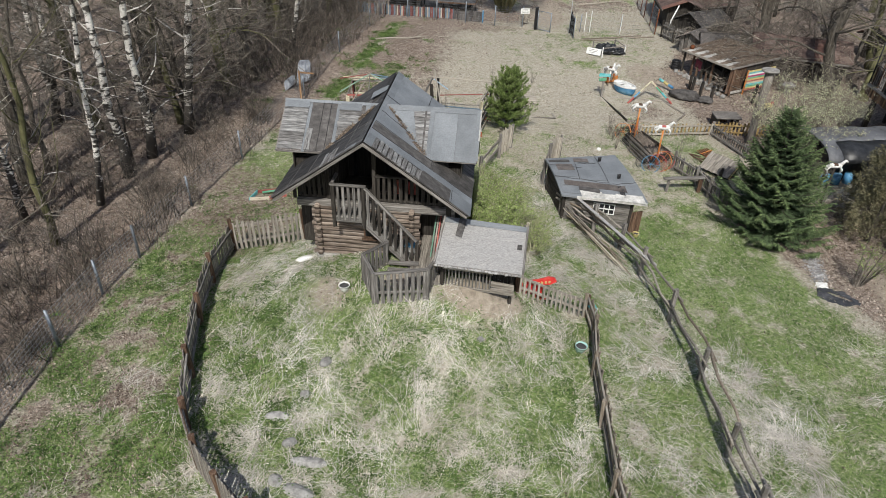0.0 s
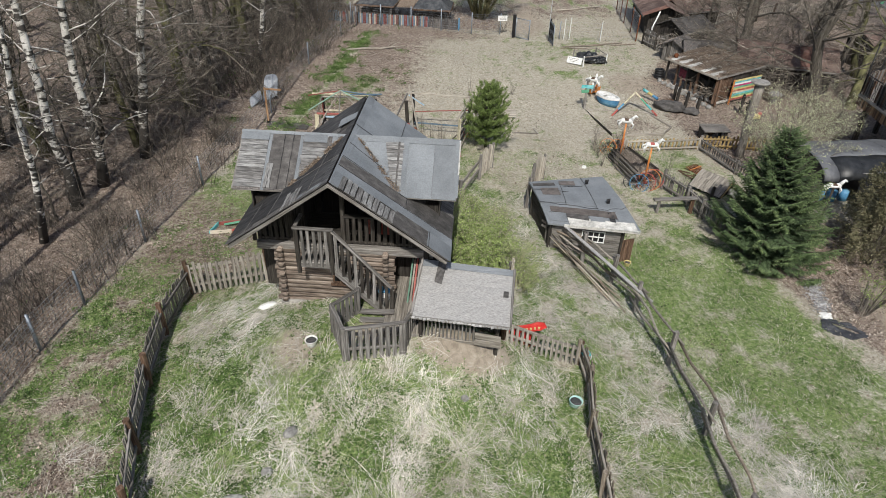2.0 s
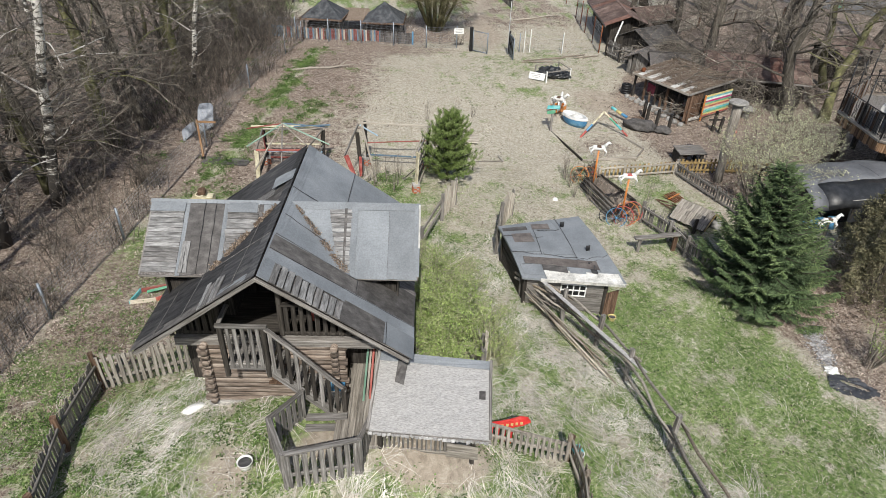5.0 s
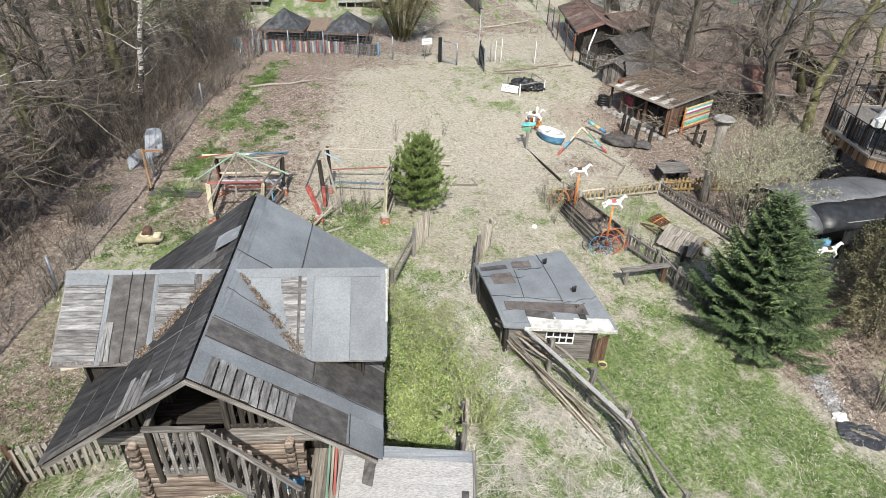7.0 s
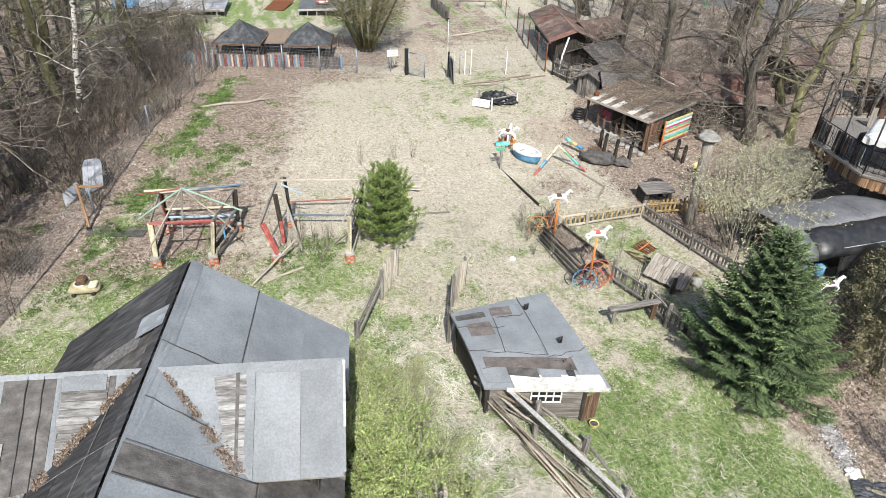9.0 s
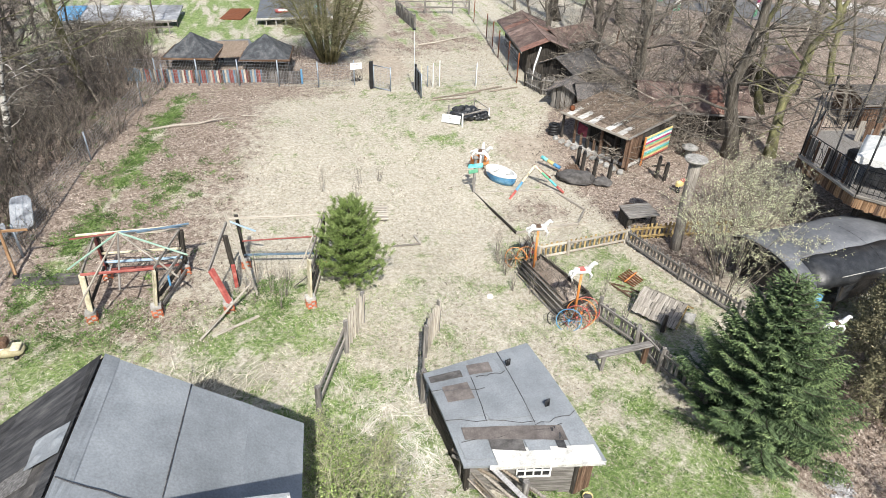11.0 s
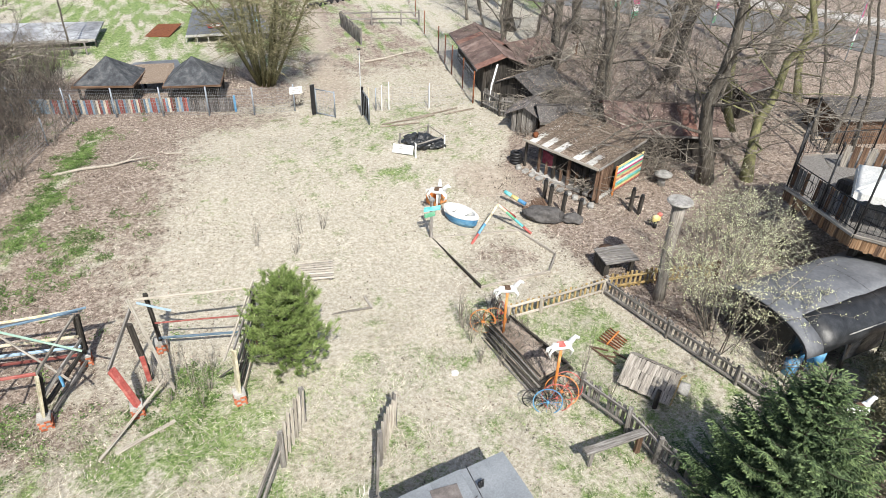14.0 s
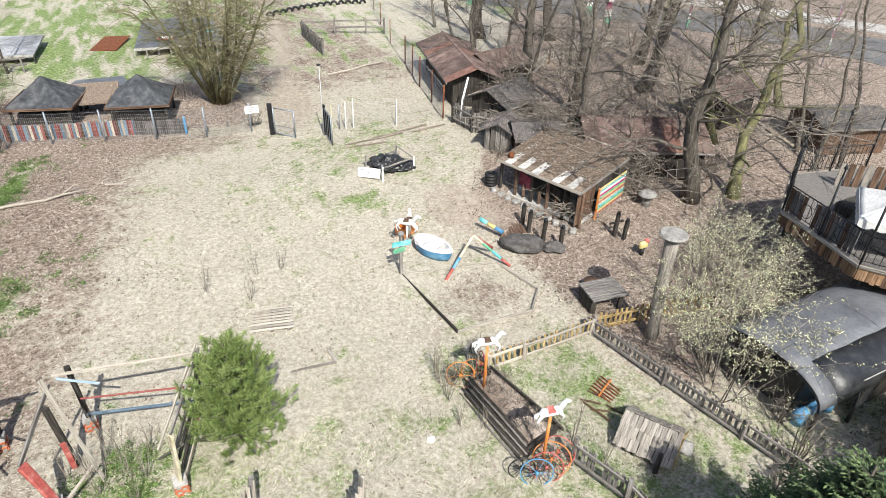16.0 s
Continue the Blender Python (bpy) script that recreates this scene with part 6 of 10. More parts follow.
picket_fence("yellow-stained picket fence of the small paddock", [(12.15, 24.35), (13.2, 24.3), (15.38, 24.25)], 0.55, M["wood_yellow"], 0.17, 0.07, post_material=M["wood_pale"], rails=(0.22, 0.85), rail_material=M["wood_pale"], group="paddock fence", side=1)
picket_fence("dark grey picket fence of the small paddock", [(15.38, 24.25), (15.75, 22.0), (16.12, 19.95), (16.5, 17.9)], 0.6, M["wood_grey"], 0.135, 0.07, post_material=M["wood_grey"], rails=(0.2, 0.8), rail_material=M["wood_grey"], top="point", group="paddock fence", side=1)
picket_fence("yellow-stained picket fence beyond the paddock", [(15.45, 24.3), (17.2, 24.0), (19.2, 23.5)], 0.6, M["wood_yellow"], 0.15, 0.08, post_material=M["wood_brown"], rails=(0.25, 0.8), group="paddock fence")
picket_fence("grey picket fence along the paddock front", [(12.25, 21.2), (12.6, 19.9), (12.62, 19.0), (12.9, 17.6)], 0.75, M["wood_grey"], 0.125, 0.085, post_material=M["wood_grey"], rails=(0.25, 0.8), group="paddock fence", side=1, top="point")


def plank_bench():
    t = thing("plank_bench", "simple grey plank bench against the picket fence", "bench", 11.8, 19.45, None, -6)
    stick("seat", (-0.75, 0, 0.55), (0.75, 0, 0.62), 0.2, 0.06, M["wood_grey"], t)
    stick("leg", (-0.55, 0, -0.05), (-0.55, 0, 0.53), 0.1, 0.08, M["wood_grey"], t)
    stick("leg", (0.65, 0, -0.05), (0.65, 0, 0.58), 0.14, 0.1, M["wood_brown"], t)


plank_bench()


def kennel():
    t = thing("kennel", "small kennel with a weathered shingle roof", "kennel", 14.2, 20.85, None, -62)
    for s in (-1, 1):
        for r in range(3):
            for k in range(12):
                u = -0.72 + 0.125 * k
                z0 = 0.72 - 0.17 * r
                y0, y1 = s * (0.02 + 0.24 * r), s * (0.29 + 0.24 * r)
                stick("shingle", (u + random.uniform(-0.01, 0.01), y0, z0 + 0.012 * (3 - r)), (u, y1 + random.uniform(-0.03, 0.03), z0 - 0.19 + 0.012 * (3 - r)), 0.12, 0.016, M["wood_mid"], t)
    block("body", (0, 0, 0.2), (1.2, 0.95, 0.42), M["wood_dark"], t, "dark boarded body", 0.01)
    for s in (-1, 1):
        stick("gable_rafter", (0.74, 0, 0.7), (0.76, s * 0.72, 0.2), 0.04, 0.07, M["wood_yellow"], t)
    tube("barrel", [(0.62, 0.2, 0.12), (1.0, 0.25, 0.12)], 0.2, M["stone"], t, 12)
    stick("post", (0.4, -0.85, -0.1), (0.4, -0.8, 0.6), 0.12, 0.12, M["wood_dark"], t)
    rnd = random.Random(8)
    for k in range(7):
        a = (-1.6 + rnd.uniform(-0.5, 0.6), 0.6 + rnd.uniform(-0.6, 0.6))
        stick("fallen_branch", (*a, 0.06), (a[0] + rnd.uniform(0.3, 0.9), a[1] + rnd.uniform(-0.4, 0.2), 0.1), 0.05, 0.05, M["wood_brown"], t)
    t.matrix_basis = t.matrix_basis @ Matrix.Scale(0.86, 4)


kennel()


def rusty_grate():
    t = thing("scrap_bars", "rust-red scrap bars lying in the grass", "scrap", 14.35, 22.5, None, 20)
    for k in range(6):
        stick("bar", (-0.3 + 0.1 * k, -0.3, 0.05), (-0.25 + 0.11 * k, 0.3, 0.09), 0.03, 0.03, M["rust"], t)
    stick("bar", (-0.35, 0.0, 0.08), (0.35, 0.05, 0.1), 0.04, 0.03, M["orange"], t)


rusty_grate()


def totem():
    """Tall debarked trunk with a flat wooden cap."""
    t = thing("trunk_pillar", "tall bare tree trunk pillar with a round wooden cap", "pillar", 16.8, 23.45)
    tube("trunk", [(0, 0, -0.2), (0.02, 0.02, 0.6), (0.0, 0.1, 1.6), (0.1, 0.18, 2.4), (0.1, 0.2, 3.05)], [0.2, 0.155, 0.16, 0.165, 0.19], M["wood_mid"], t, 12)
    tube("cap", [(0.1, 0.2, 3.05), (0.1, 0.2, 3.11), (0.1, 0.2, 3.16)], [0.3, 0.36, 0.33], M["concrete"], t, 16, "round weathered cap", False)


totem()


def small_table():
    t = thing("wooden_box_table", "low heavy wooden table with a dark stump beside it", "table", 16.5, 25.15, None, -12)
    for k in range(5):
        stick("top_board", (-0.55, -0.36 + 0.18 * k, 0.52), (0.55, -0.36 + 0.18 * k, 0.55), 0.17, 0.06, M["wood_grey"], t)
    for u in (-0.42, 0.42):
        for v in (-0.3, 0.3):
            stick("leg", (u, v, -0.05), (u, v, 0.5), 0.12, 0.12, M["wood_dark"], t)
    block("side", (-0.5, 0.0, 0.25), (0.08, 0.7, 0.45), M["wood_dark"], t)
    tube("stump", [(0.1, 0.75, -0.05), (0.1, 0.75, 0.3)], [0.28, 0.25], M["wood_brown"], t, 12)


small_table()


def sandpit():
    t = thing("sandpit_edging", "worn board edging of an overgrown sandpit", "edging", 13.5, 27.3, None)
    pts = [(12.0, 28.9), (12.17, 25.9), (14.5, 25.75), (15.25, 26.5), (14.9, 28.2)]
    for a, b in zip(pts, pts[1:] + pts[:1]):
        p, q = (a[0] - 13.5, a[1] - 27.3, 0.04), (b[0] - 13.5, b[1] - 27.3, 0.04)
        stick("edging_board", p, q, 0.05, 0.1, M["wood_dark"] if a[0] < 12.1 else M["wood_mid"], t)


sandpit()


def boat():
    t = thing("toy_boat", "small white and blue plastic rowing boat on the ground", "boat", 13.3, 29.45, None, -70)
    n, m = 14, 8
    outer, inner = [], []

    def ringpts(scale, z, shrink):
        out = []
        for k in range(24):
            a = 2 * PI * k / 24
            cx, cy = math.cos(a), math.sin(a)
            ln = 0.66 if cx > 0 else 0.55
            wd = 0.3 * (1 - 0.35 * max(0, cx) ** 2)
            out.append((cx * ln * scale * shrink, cy * wd * scale * shrink, z + 0.05 * max(0, cx) ** 2 * (z > 0.2)))
        return out

    rings = [ringpts(0.7, 0.0, 1), ringpts(0.92, 0.12, 1), ringpts(1.0, 0.28, 1)]
    vs, fs = [], []
    for r in rings:
        vs += r
    for i in range(2):
        for k in range(24):
            fs.append((i * 24 + k, i * 24 + (k + 1) % 24, (i + 1) * 24 + (k + 1) % 24, (i + 1) * 24 + k))
    fs.append(tuple(range(23, -1, -1)))
    raw("hull", vs, fs, M["blue"], t, "blue hull", True)
    rings = [ringpts(1.0, 0.28, 1.02), ringpts(1.04, 0.31, 1.0), ringpts(1.0, 0.36, 1.0), ringpts(0.84, 0.36, 1.0), ringpts(0.74, 0.14, 1.0)]
    vs, fs = [], []
    for r in rings:
        vs += r
    for i in range(4):
        for k in range(24):
            fs.append((i * 24 + k, i * 24 + (k + 1) % 24, (i + 1) * 24 + (k + 1) % 24, (i + 1) * 24 + k))
    fs.append(tuple(4 * 24 + k for k in range(24)))
    raw("deck", vs, fs, M["white"], t, "white inner shell", False)
    for x in (-0.28, 0.12):
        block("thwart", (x, 0, 0.29), (0.18, 0.52, 0.05), M["white"], t)
    t.matrix_basis = t.matrix_basis @ Matrix.Scale(1.22, 4)


boat()


def sign_post():
    t = thing("sign_post", "grey post with small turquoise and green arrow boards", "sign", 11.98, 28.95)
    stick("post", (0, 0, -0.1), (0.0, 0, 1.35), 0.09, 0.09, M["wood_grey"], t)
    stick("board", (-0.3, -0.06, 1.12), (0.28, -0.06, 1.08), 0.02, 0.16, M["cyan"], t)
    stick("board", (-0.28, -0.06, 0.9), (0.1, -0.06, 0.92), 0.02, 0.15, M["green"], t)
    block("cap", (0, 0, 1.4), (0.18, 0.18, 0.12), M["stone"], t, "", 0.04)


sign_post()


def orange_box():
    t = thing("plastic_crate", "orange plastic crate beside the toy boat", "crate", 13.05, 30.75, None, 15)
    for s in (-1, 1):
        block("side", (0, 0.2 * s, 0.22), (0.62, 0.03, 0.3), M["orange"], t, "", 0.008)
        block("end", (0.3 * s, 0, 0.22), (0.03, 0.4, 0.3), M["orange"], t, "", 0.008)
    block("floor_plate", (0, 0, 0.08), (0.58, 0.38, 0.03), M["orange"], t, "", 0.008)


orange_box()


def cage():
    """Low broken frame with black plastic and a white board."""
    t = thing("broken_pen", "low broken pen heaped with black plastic sheet", "pen", 14.4, 34.9)
    o = (14.4, 34.9)
    pts = [(13.75, 34.1), (15.2, 34.45), (15.1, 35.8), (13.6, 35.3)]
    loc = [(x - o[0], y - o[1]) for x, y in pts]
    for i, (x, y) in enumerate(loc):
        stick("post", (x, y, -0.05), (x, y, 0.55), 0.06, 0.06, M["white"] if i in (0, 1) else M["wood_grey"], t)
        q = loc[(i + 1) % 4]
        if i != 3:
            stick("rail", (x, y, 0.5), (*q, 0.5), 0.04, 0.06, M["wood_pale"] if i else M["wood_grey"], t)
    for cx, cy, s in ((0.1, 0.1, 0.5), (0.5, -0.2, 0.35), (-0.2, 0.45, 0.4)):
        bm = bmesh.new()
        bmesh.ops.create_icosphere(bm, subdivisions=4, radius=1.0)
        for v in bm.verts:
            v.co *= 1 + 0.45 * noise.noise(v.co * 2.3 + Vector((cx * 9, cy * 5, 2))) + 0.16 * noise.noise(v.co * 7)
            v.co = Vector((v.co.x * s * 1.1, v.co.y * s, max(-0.1, v.co.z) * s * 0.75))
            v.co += Vector((cx, cy, 0.08))
        part("plastic_sheet", bm, M["black_tarp_and_shade"], t, "crumpled black plastic sheet")
    b = block("notice_board", (0, 0, 0), (0.85, 0.03, 0.36), M["white"], t, "white board leaning at the pen")
    b.matrix_basis = pose(-1.0, -0.35, 0.2, -25, 0, -40)
    for k in range(3):
        block("text_bar", (-0.05, -0.018, 0.09 - 0.08 * k), (0.55 - 0.1 * k, 0.006, 0.025), M["stone"], b, "", 0)


cage()


def climbing_tripod():
    t = thing("climbing_tripod", "low tripod of poles banded red, blue, white and green", "play frame", 14.2, 28.3)
    o = (14.2, 28.3)
    apex = (14.35 - o[0], 28.75 - o[1], 0.85)

    def leg(foot, cols):
        for i, c in enumerate(cols):
            a, b = i / len(cols), (i + 1) / len(cols)
            p = Vector(apex).lerp(Vector(foot), a)
            q = Vector(apex).lerp(Vector(foot), b)
            tube("banded_leg", [p, q], 0.045, M[c], t, 8, c + " painted band")

    leg((13.05 - o[0], 28.1 - o[1], 0.0), ["cream", "cream", "blue", "red"])
    leg((15.2 - o[0], 27.85 - o[1], 0.0), ["cream", "green", "cyan", "red"])
    leg((15.0 - o[0], 28.6 - o[1], 0.3), ["red", "red"])


climbing_tripod()


def crawl_log():
    """A banded pole with a dark rubber-covered trunk behind it."""
    t = thing("play_trunk", "dark rubber-clad play trunk with a banded blue pole", "play frame", 16.0, 28.7)
    o = (16.0, 28.7)
    pts = [(15.45, 29.95, 0.45), (15.6, 29.65, 0.42), (15.75, 29.3, 0.4)]
    for i, c in enumerate(("cyan", "yellow", "blue")):
        p = Vector((15.4, 30.0, 0.5)).lerp(Vector((15.8, 29.2, 0.3)), i / 3)
        q = Vector((15.4, 30.0, 0.5)).lerp(Vector((15.8, 29.2, 0.3)), (i + 1) / 3)
        tube("banded_pole", [p - Vector((*o, 0)), q - Vector((*o, 0))], 0.07, M[c], t, 8, c + " painted band")
    bm = bmesh.new()
    bmesh.ops.create_icosphere(bm, subdivisions=3, radius=1.0)
    for v in bm.verts:
        v.co *= 1 + 0.3 * noise.noise(v.co * 1.7)
        v.co = Vector((v.co.x * 0.75, v.co.y * 0.42, max(-0.25, v.co.z) * 0.32 + 0.15))
    ob = part("rubber_cover", bm, M["felt_worn"], t, "dark worn rubber cover")
    ob.matrix_basis = pose(0.15, -0.2, 0, 0, 0, -35)
    bm = bmesh.new()
    bmesh.ops.create_icosphere(bm, subdivisions=3, radius=1.0)
    for v in bm.verts:
        v.co *= 1 + 0.3 * noise.noise(v.co * 2.1 + Vector((4, 0, 0)))
        v.co = Vector((v.co.x * 0.36, v.co.y * 0.24, max(-0.25, v.co.z) * 0.2 + 0.1))
    ob = part("rubber_cover", bm, M["felt_worn"], t, "dark worn rubber cover")
    ob.matrix_basis = pose(0.95, -0.75, 0, 0, 0, -35)
    for k in range(8):
        stick("deck_board", (-0.2 + 0.13 * k, 0.5, 0.06), (0.0 + 0.13 * k, 1.1, 0.06), 0.11, 0.03, M["wood_brown"], t)


crawl_log()


def dark_post(label, x, y, hgt, arm=False):
    t = thing("dark_post", label, "post", x, y, group="dark posts")
    stick("shaft", (0, 0, -0.1), (0.02, 0, hgt), 0.13, 0.13, M["wood_dark"], t)
    tube("cap", [(0.02, 0, hgt), (0.02, 0, hgt + 0.1)], [0.075, 0.05], M["iron"], t, 8)
    if arm:
        stick("arm", (-0.3, 0, hgt * 0.65), (0.32, 0.02, hgt * 0.6), 0.06, 0.06, M["wood_dark"], t)


for x, y, hgt, arm in ((16.85, 29.2, 0.75, False), (16.93, 28.5, 0.8, False), (17.3, 28.05, 0.72, False), (16.95, 29.7, 0.7, False), (19.4, 27.8, 0.85, True), (19.56, 27.5, 0.7, False)):
    dark_post("short dark wooden post", x, y, hgt, arm)
t_ = thing("spring_rider", "small yellow and red spring rider toy", "toy", 19.45, 26.55)
tube("spring", [(0, 0, 0), (0, 0, 0.25)], 0.07, M["iron"], t_, 8)
block("body", (0, 0, 0.38), (0.34, 0.14, 0.24), M["yellow"], t_, "yellow body", 0.05)
block("seat", (0.12, 0, 0.5), (0.16, 0.16, 0.14), M["red"], t_, "red seat", 0.04)


def toy_car():
    """A small plastic pedal car: a low shell, a bonnet, an open seat well and wheel arches."""
    t = thing("toy_car", "faded yellow toy car with an open brown seat well", "toy", -2.33, 24.6, None, -8)
    vs, fs = [], []
    prof = [(-0.38, 0.1, 0.17, 0.14), (-0.34, 0.06, 0.24, 0.19), (-0.2, 0.06, 0.3, 0.21), (-0.02, 0.06, 0.3, 0.22), (0.1, 0.06, 0.27, 0.22), (0.26, 0.06, 0.22, 0.21), (0.36, 0.07, 0.17, 0.17), (0.4, 0.1, 0.13, 0.1)]
    n = 14
    for x, lo, hi, w in prof:
        for k in range(n):
            a = 2 * PI * k / n
            ca, sa = math.cos(a), math.sin(a)
            vs.append((x, w * math.copysign(abs(ca) ** 0.5, ca), (lo + hi) / 2 + (hi - lo) / 2 * math.copysign(abs(sa) ** 0.5, sa)))
    for i in range(len(prof) - 1):
        for k in range(n):
            fs.append((i * n + k, i * n + (k + 1) % n, (i + 1) * n + (k + 1) % n, (i + 1) * n + k))
    fs += [tuple(range(n))[::-1], tuple(range((len(prof) - 1) * n, len(prof) * n))]
    raw("body", vs, fs, M["faded_yellow"], t, "faded yellow shell", True)
    block("bonnet", (0.24, 0, 0.235), (0.22, 0.3, 0.05), M["cream"], t, "cream bonnet", 0.02)
    rim = [(-0.06 + 0.16 * math.cos(k * PI / 6), 0.17 * math.sin(k * PI / 6), 0.31) for k in range(13)]
    tube("well_rim", rim, 0.022, M["cream"], t, 6, "cream rim of the well")
    tube("seat_well", [(-0.06, 0, 0.29), (-0.06, 0, 0.312)], 0.15, M["wood_brown"], t, 14, "brown seat well")
    block("seat", (0.0, 0, 0.4), (0.24, 0.3, 0.22), M["wood_brown"], t, "brown moulded seat", 0.05)
    for x in (-0.24, 0.26):
        for y in (-0.2, 0.2):
            tube("wheel", [(x, y - 0.03, 0.055), (x, y + 0.03, 0.055)], 0.055, M["iron"], t, 12)


toy_car()


def pale_sheet(label, corners, ribs):
    """A stiff translucent sheet with low ribs and a folded rim."""
    c = [Vector(q) for q in corners]
    base = Vector((c[0].x, c[0].y, ground_z(c[0].x, c[0].y)))
    t = thing("pale_sheet", label, "board", base.x, base.y)
    c = [q - base for q in c]
    out = (c[1] - c[0]).cross(c[3] - c[0]).normalized()
    n = 18
    vs, fs = [], []
    for i in range(n + 1):
        for j in range(n + 1):
            u, v = i / n, j / n
            q = c[0].lerp(c[1], u).lerp(c[3].lerp(c[2], u), v)
            # rounded upper corners
            if v > 0.75:
                q = q.lerp(c[3].lerp(c[2], 0.5).lerp(c[0].lerp(c[1], 0.5), 0.2), ((v - 0.75) / 0.25) ** 2 * abs(2 * u - 1) ** 3 * 0.22)
            vs.append(q + out * (0.012 * math.sin(u * ribs * 2 * PI) + 0.03 * noise.noise(q * 2.5)))
    for i in range(n):
        for j in range(n):
            k = i * (n + 1) + j
            fs.append((k, k + 1, k + n + 2, k + n + 1))
    ob = raw("sheet", vs, fs, M["sheet_blue"], t, "", True)
    sol = ob.modifiers.new("thickness", "SOLIDIFY")
    sol.thickness = 0.012
    rim = [vs[k] for k in [i * (n + 1) for i in range(n + 1)] + [n * (n + 1) + j for j in range(1, n + 1)] + [i * (n + 1) + n for i in range(n - 1, -1, -1)]]
    tube("rim", rim, 0.014, M["steel"], t, 5, "grey rim")
    for f in (0.33, 0.66):
        tube("cross_bar", [vs[int(f * n) * (n + 1) + j] + out * 0.012 for j in range(0, n + 1, 3)], 0.01, M["steel"], t, 5)


pale_sheet("tall pale plastic sheet leaning by the wire fence", [(-2.95, 30.24, 0.1), (-2.3, 30.35, 0.35), (-2.2, 30.72, 1.2), (-2.78, 30.7, 1.2)], 4)
pale_sheet("low tilted pale plastic sheet in the brushwood", [(-3.42, 29.62, 0.06), (-2.94, 29.94, 0.38), (-2.98, 30.14, 0.72), (-3.48, 29.9, 0.42)], 3)


def orange_frame():
    t = thing("orange_frame", "leaning orange wooden post with a cross bar", "post", -2.57, 28.04)
    stick("post", (0, 0, -0.05), (0.0, 0.14, 1.5), 0.075, 0.075, M["wood_orange"], t, "orange stained post")
    stick("cross_bar", (-0.06, 0.15, 1.42), (0.64, 0.14, 1.36), 0.04, 0.075, M["wood_orange"], t, "worn orange board")
    block("foot", (0.0, -0.01, 0.03), (0.15, 0.15, 0.12), M["wood_black"], t, "charred foot", 0.02)
    m = thing("ground_mat", "dark muddy board mat lying on the leaf litter", "mat", -1.7, 27.62, None, -18)
    for k in range(3):
        vs, fs = [], []
        for i in range(15):
            x = -0.9 + 1.75 * i / 14
            for j in (0, 1):
                vs.append((x + 0.05 * noise.noise(Vector((k, i, j))), -0.28 + 0.185 * (k + j) - 0.006 * j, 0.035 + 0.02 * noise.noise(Vector((x * 2, k, 2)))))
        for i in range(14):
            fs.append((2 * i, 2 * i + 2, 2 * i + 3, 2 * i + 1))
        ob = raw("board", vs, fs, M["felt_worn"], m)
        sol = ob.modifiers.new("thickness", "SOLIDIFY")
        sol.thickness = 0.03


orange_frame()


def lying_log():
    t = thing("fallen_log", "bleached fallen birch log on the dry grass", "log", 2.6, 36.75)
    tube("stem", [(-1.5, -0.1, 0.05), (-0.6, 0.05, 0.07), (0.4, 0.0, 0.06), (1.0, 0.12, 0.1), (1.7, 0.05, 0.16)], [0.06, 0.055, 0.05, 0.035, 0.015], M["wood_pale"], t, 8)
    tube("side_branch", [(0.9, 0.1, 0.1), (1.3, 0.35, 0.25), (1.5, 0.3, 0.3)], [0.03, 0.02, 0.01], M["wood_pale"], t, 6)
    t = thing("loose_plank", "short pale plank on the ground", "plank", 5.1, 37.1, None, -25)
    stick("board", (-0.3, 0, 0.03), (0.3, 0, 0.03), 0.1, 0.03, M["wood_pale"], t)
    for x, y, ln, rz, lab in ((15.0, 37.6, 2.6, 3, "long grey planks on the ground"), (16.3, 37.9, 2.8, 8, "long grey planks on the ground"), (14.4, 37.2, 1.8, -6, "long grey planks on the ground"), (17.6, 37.7, 1.6, 4, "long grey planks on the ground")):
        t = thing("loose_plank", lab, "plank", x, y, None, rz, "planks")
        stick("board", (-ln / 2, 0, 0.04), (ln / 2, 0, 0.06), 0.08, 0.04, M["wood_tan"], t)
    # slatted pallet lying flat
    t = thing("slatted_pallet", "grey slatted pallet lying flat on the grass", "pallet", 7.9, 28.4, None, -15)
    for k in range(8):
        stick("slat", (-0.55, -0.45 + 0.125 * k, 0.06), (0.55, -0.45 + 0.125 * k, 0.06), 0.08, 0.02, M["wood_pale"], t)
    for x in (-0.45, 0, 0.45):
        stick("bearer", (x, -0.5, 0.025), (x, 0.5, 0.025), 0.07, 0.05, M["wood_grey"], t)
    t = thing("slatted_pallet", "buried pallet under dry grass", "pallet", 8.3, 26.55, None, -10)
    stick("slat", (-0.65, -0.3, 0.03), (0.6, -0.25, 0.02), 0.08, 0.03, M["wood_mid"], t)
    stick("slat", (0.6, -0.25, 0.03), (0.5, 0.3, 0.02), 0.07, 0.03, M["wood_mid"], t)


lying_log()


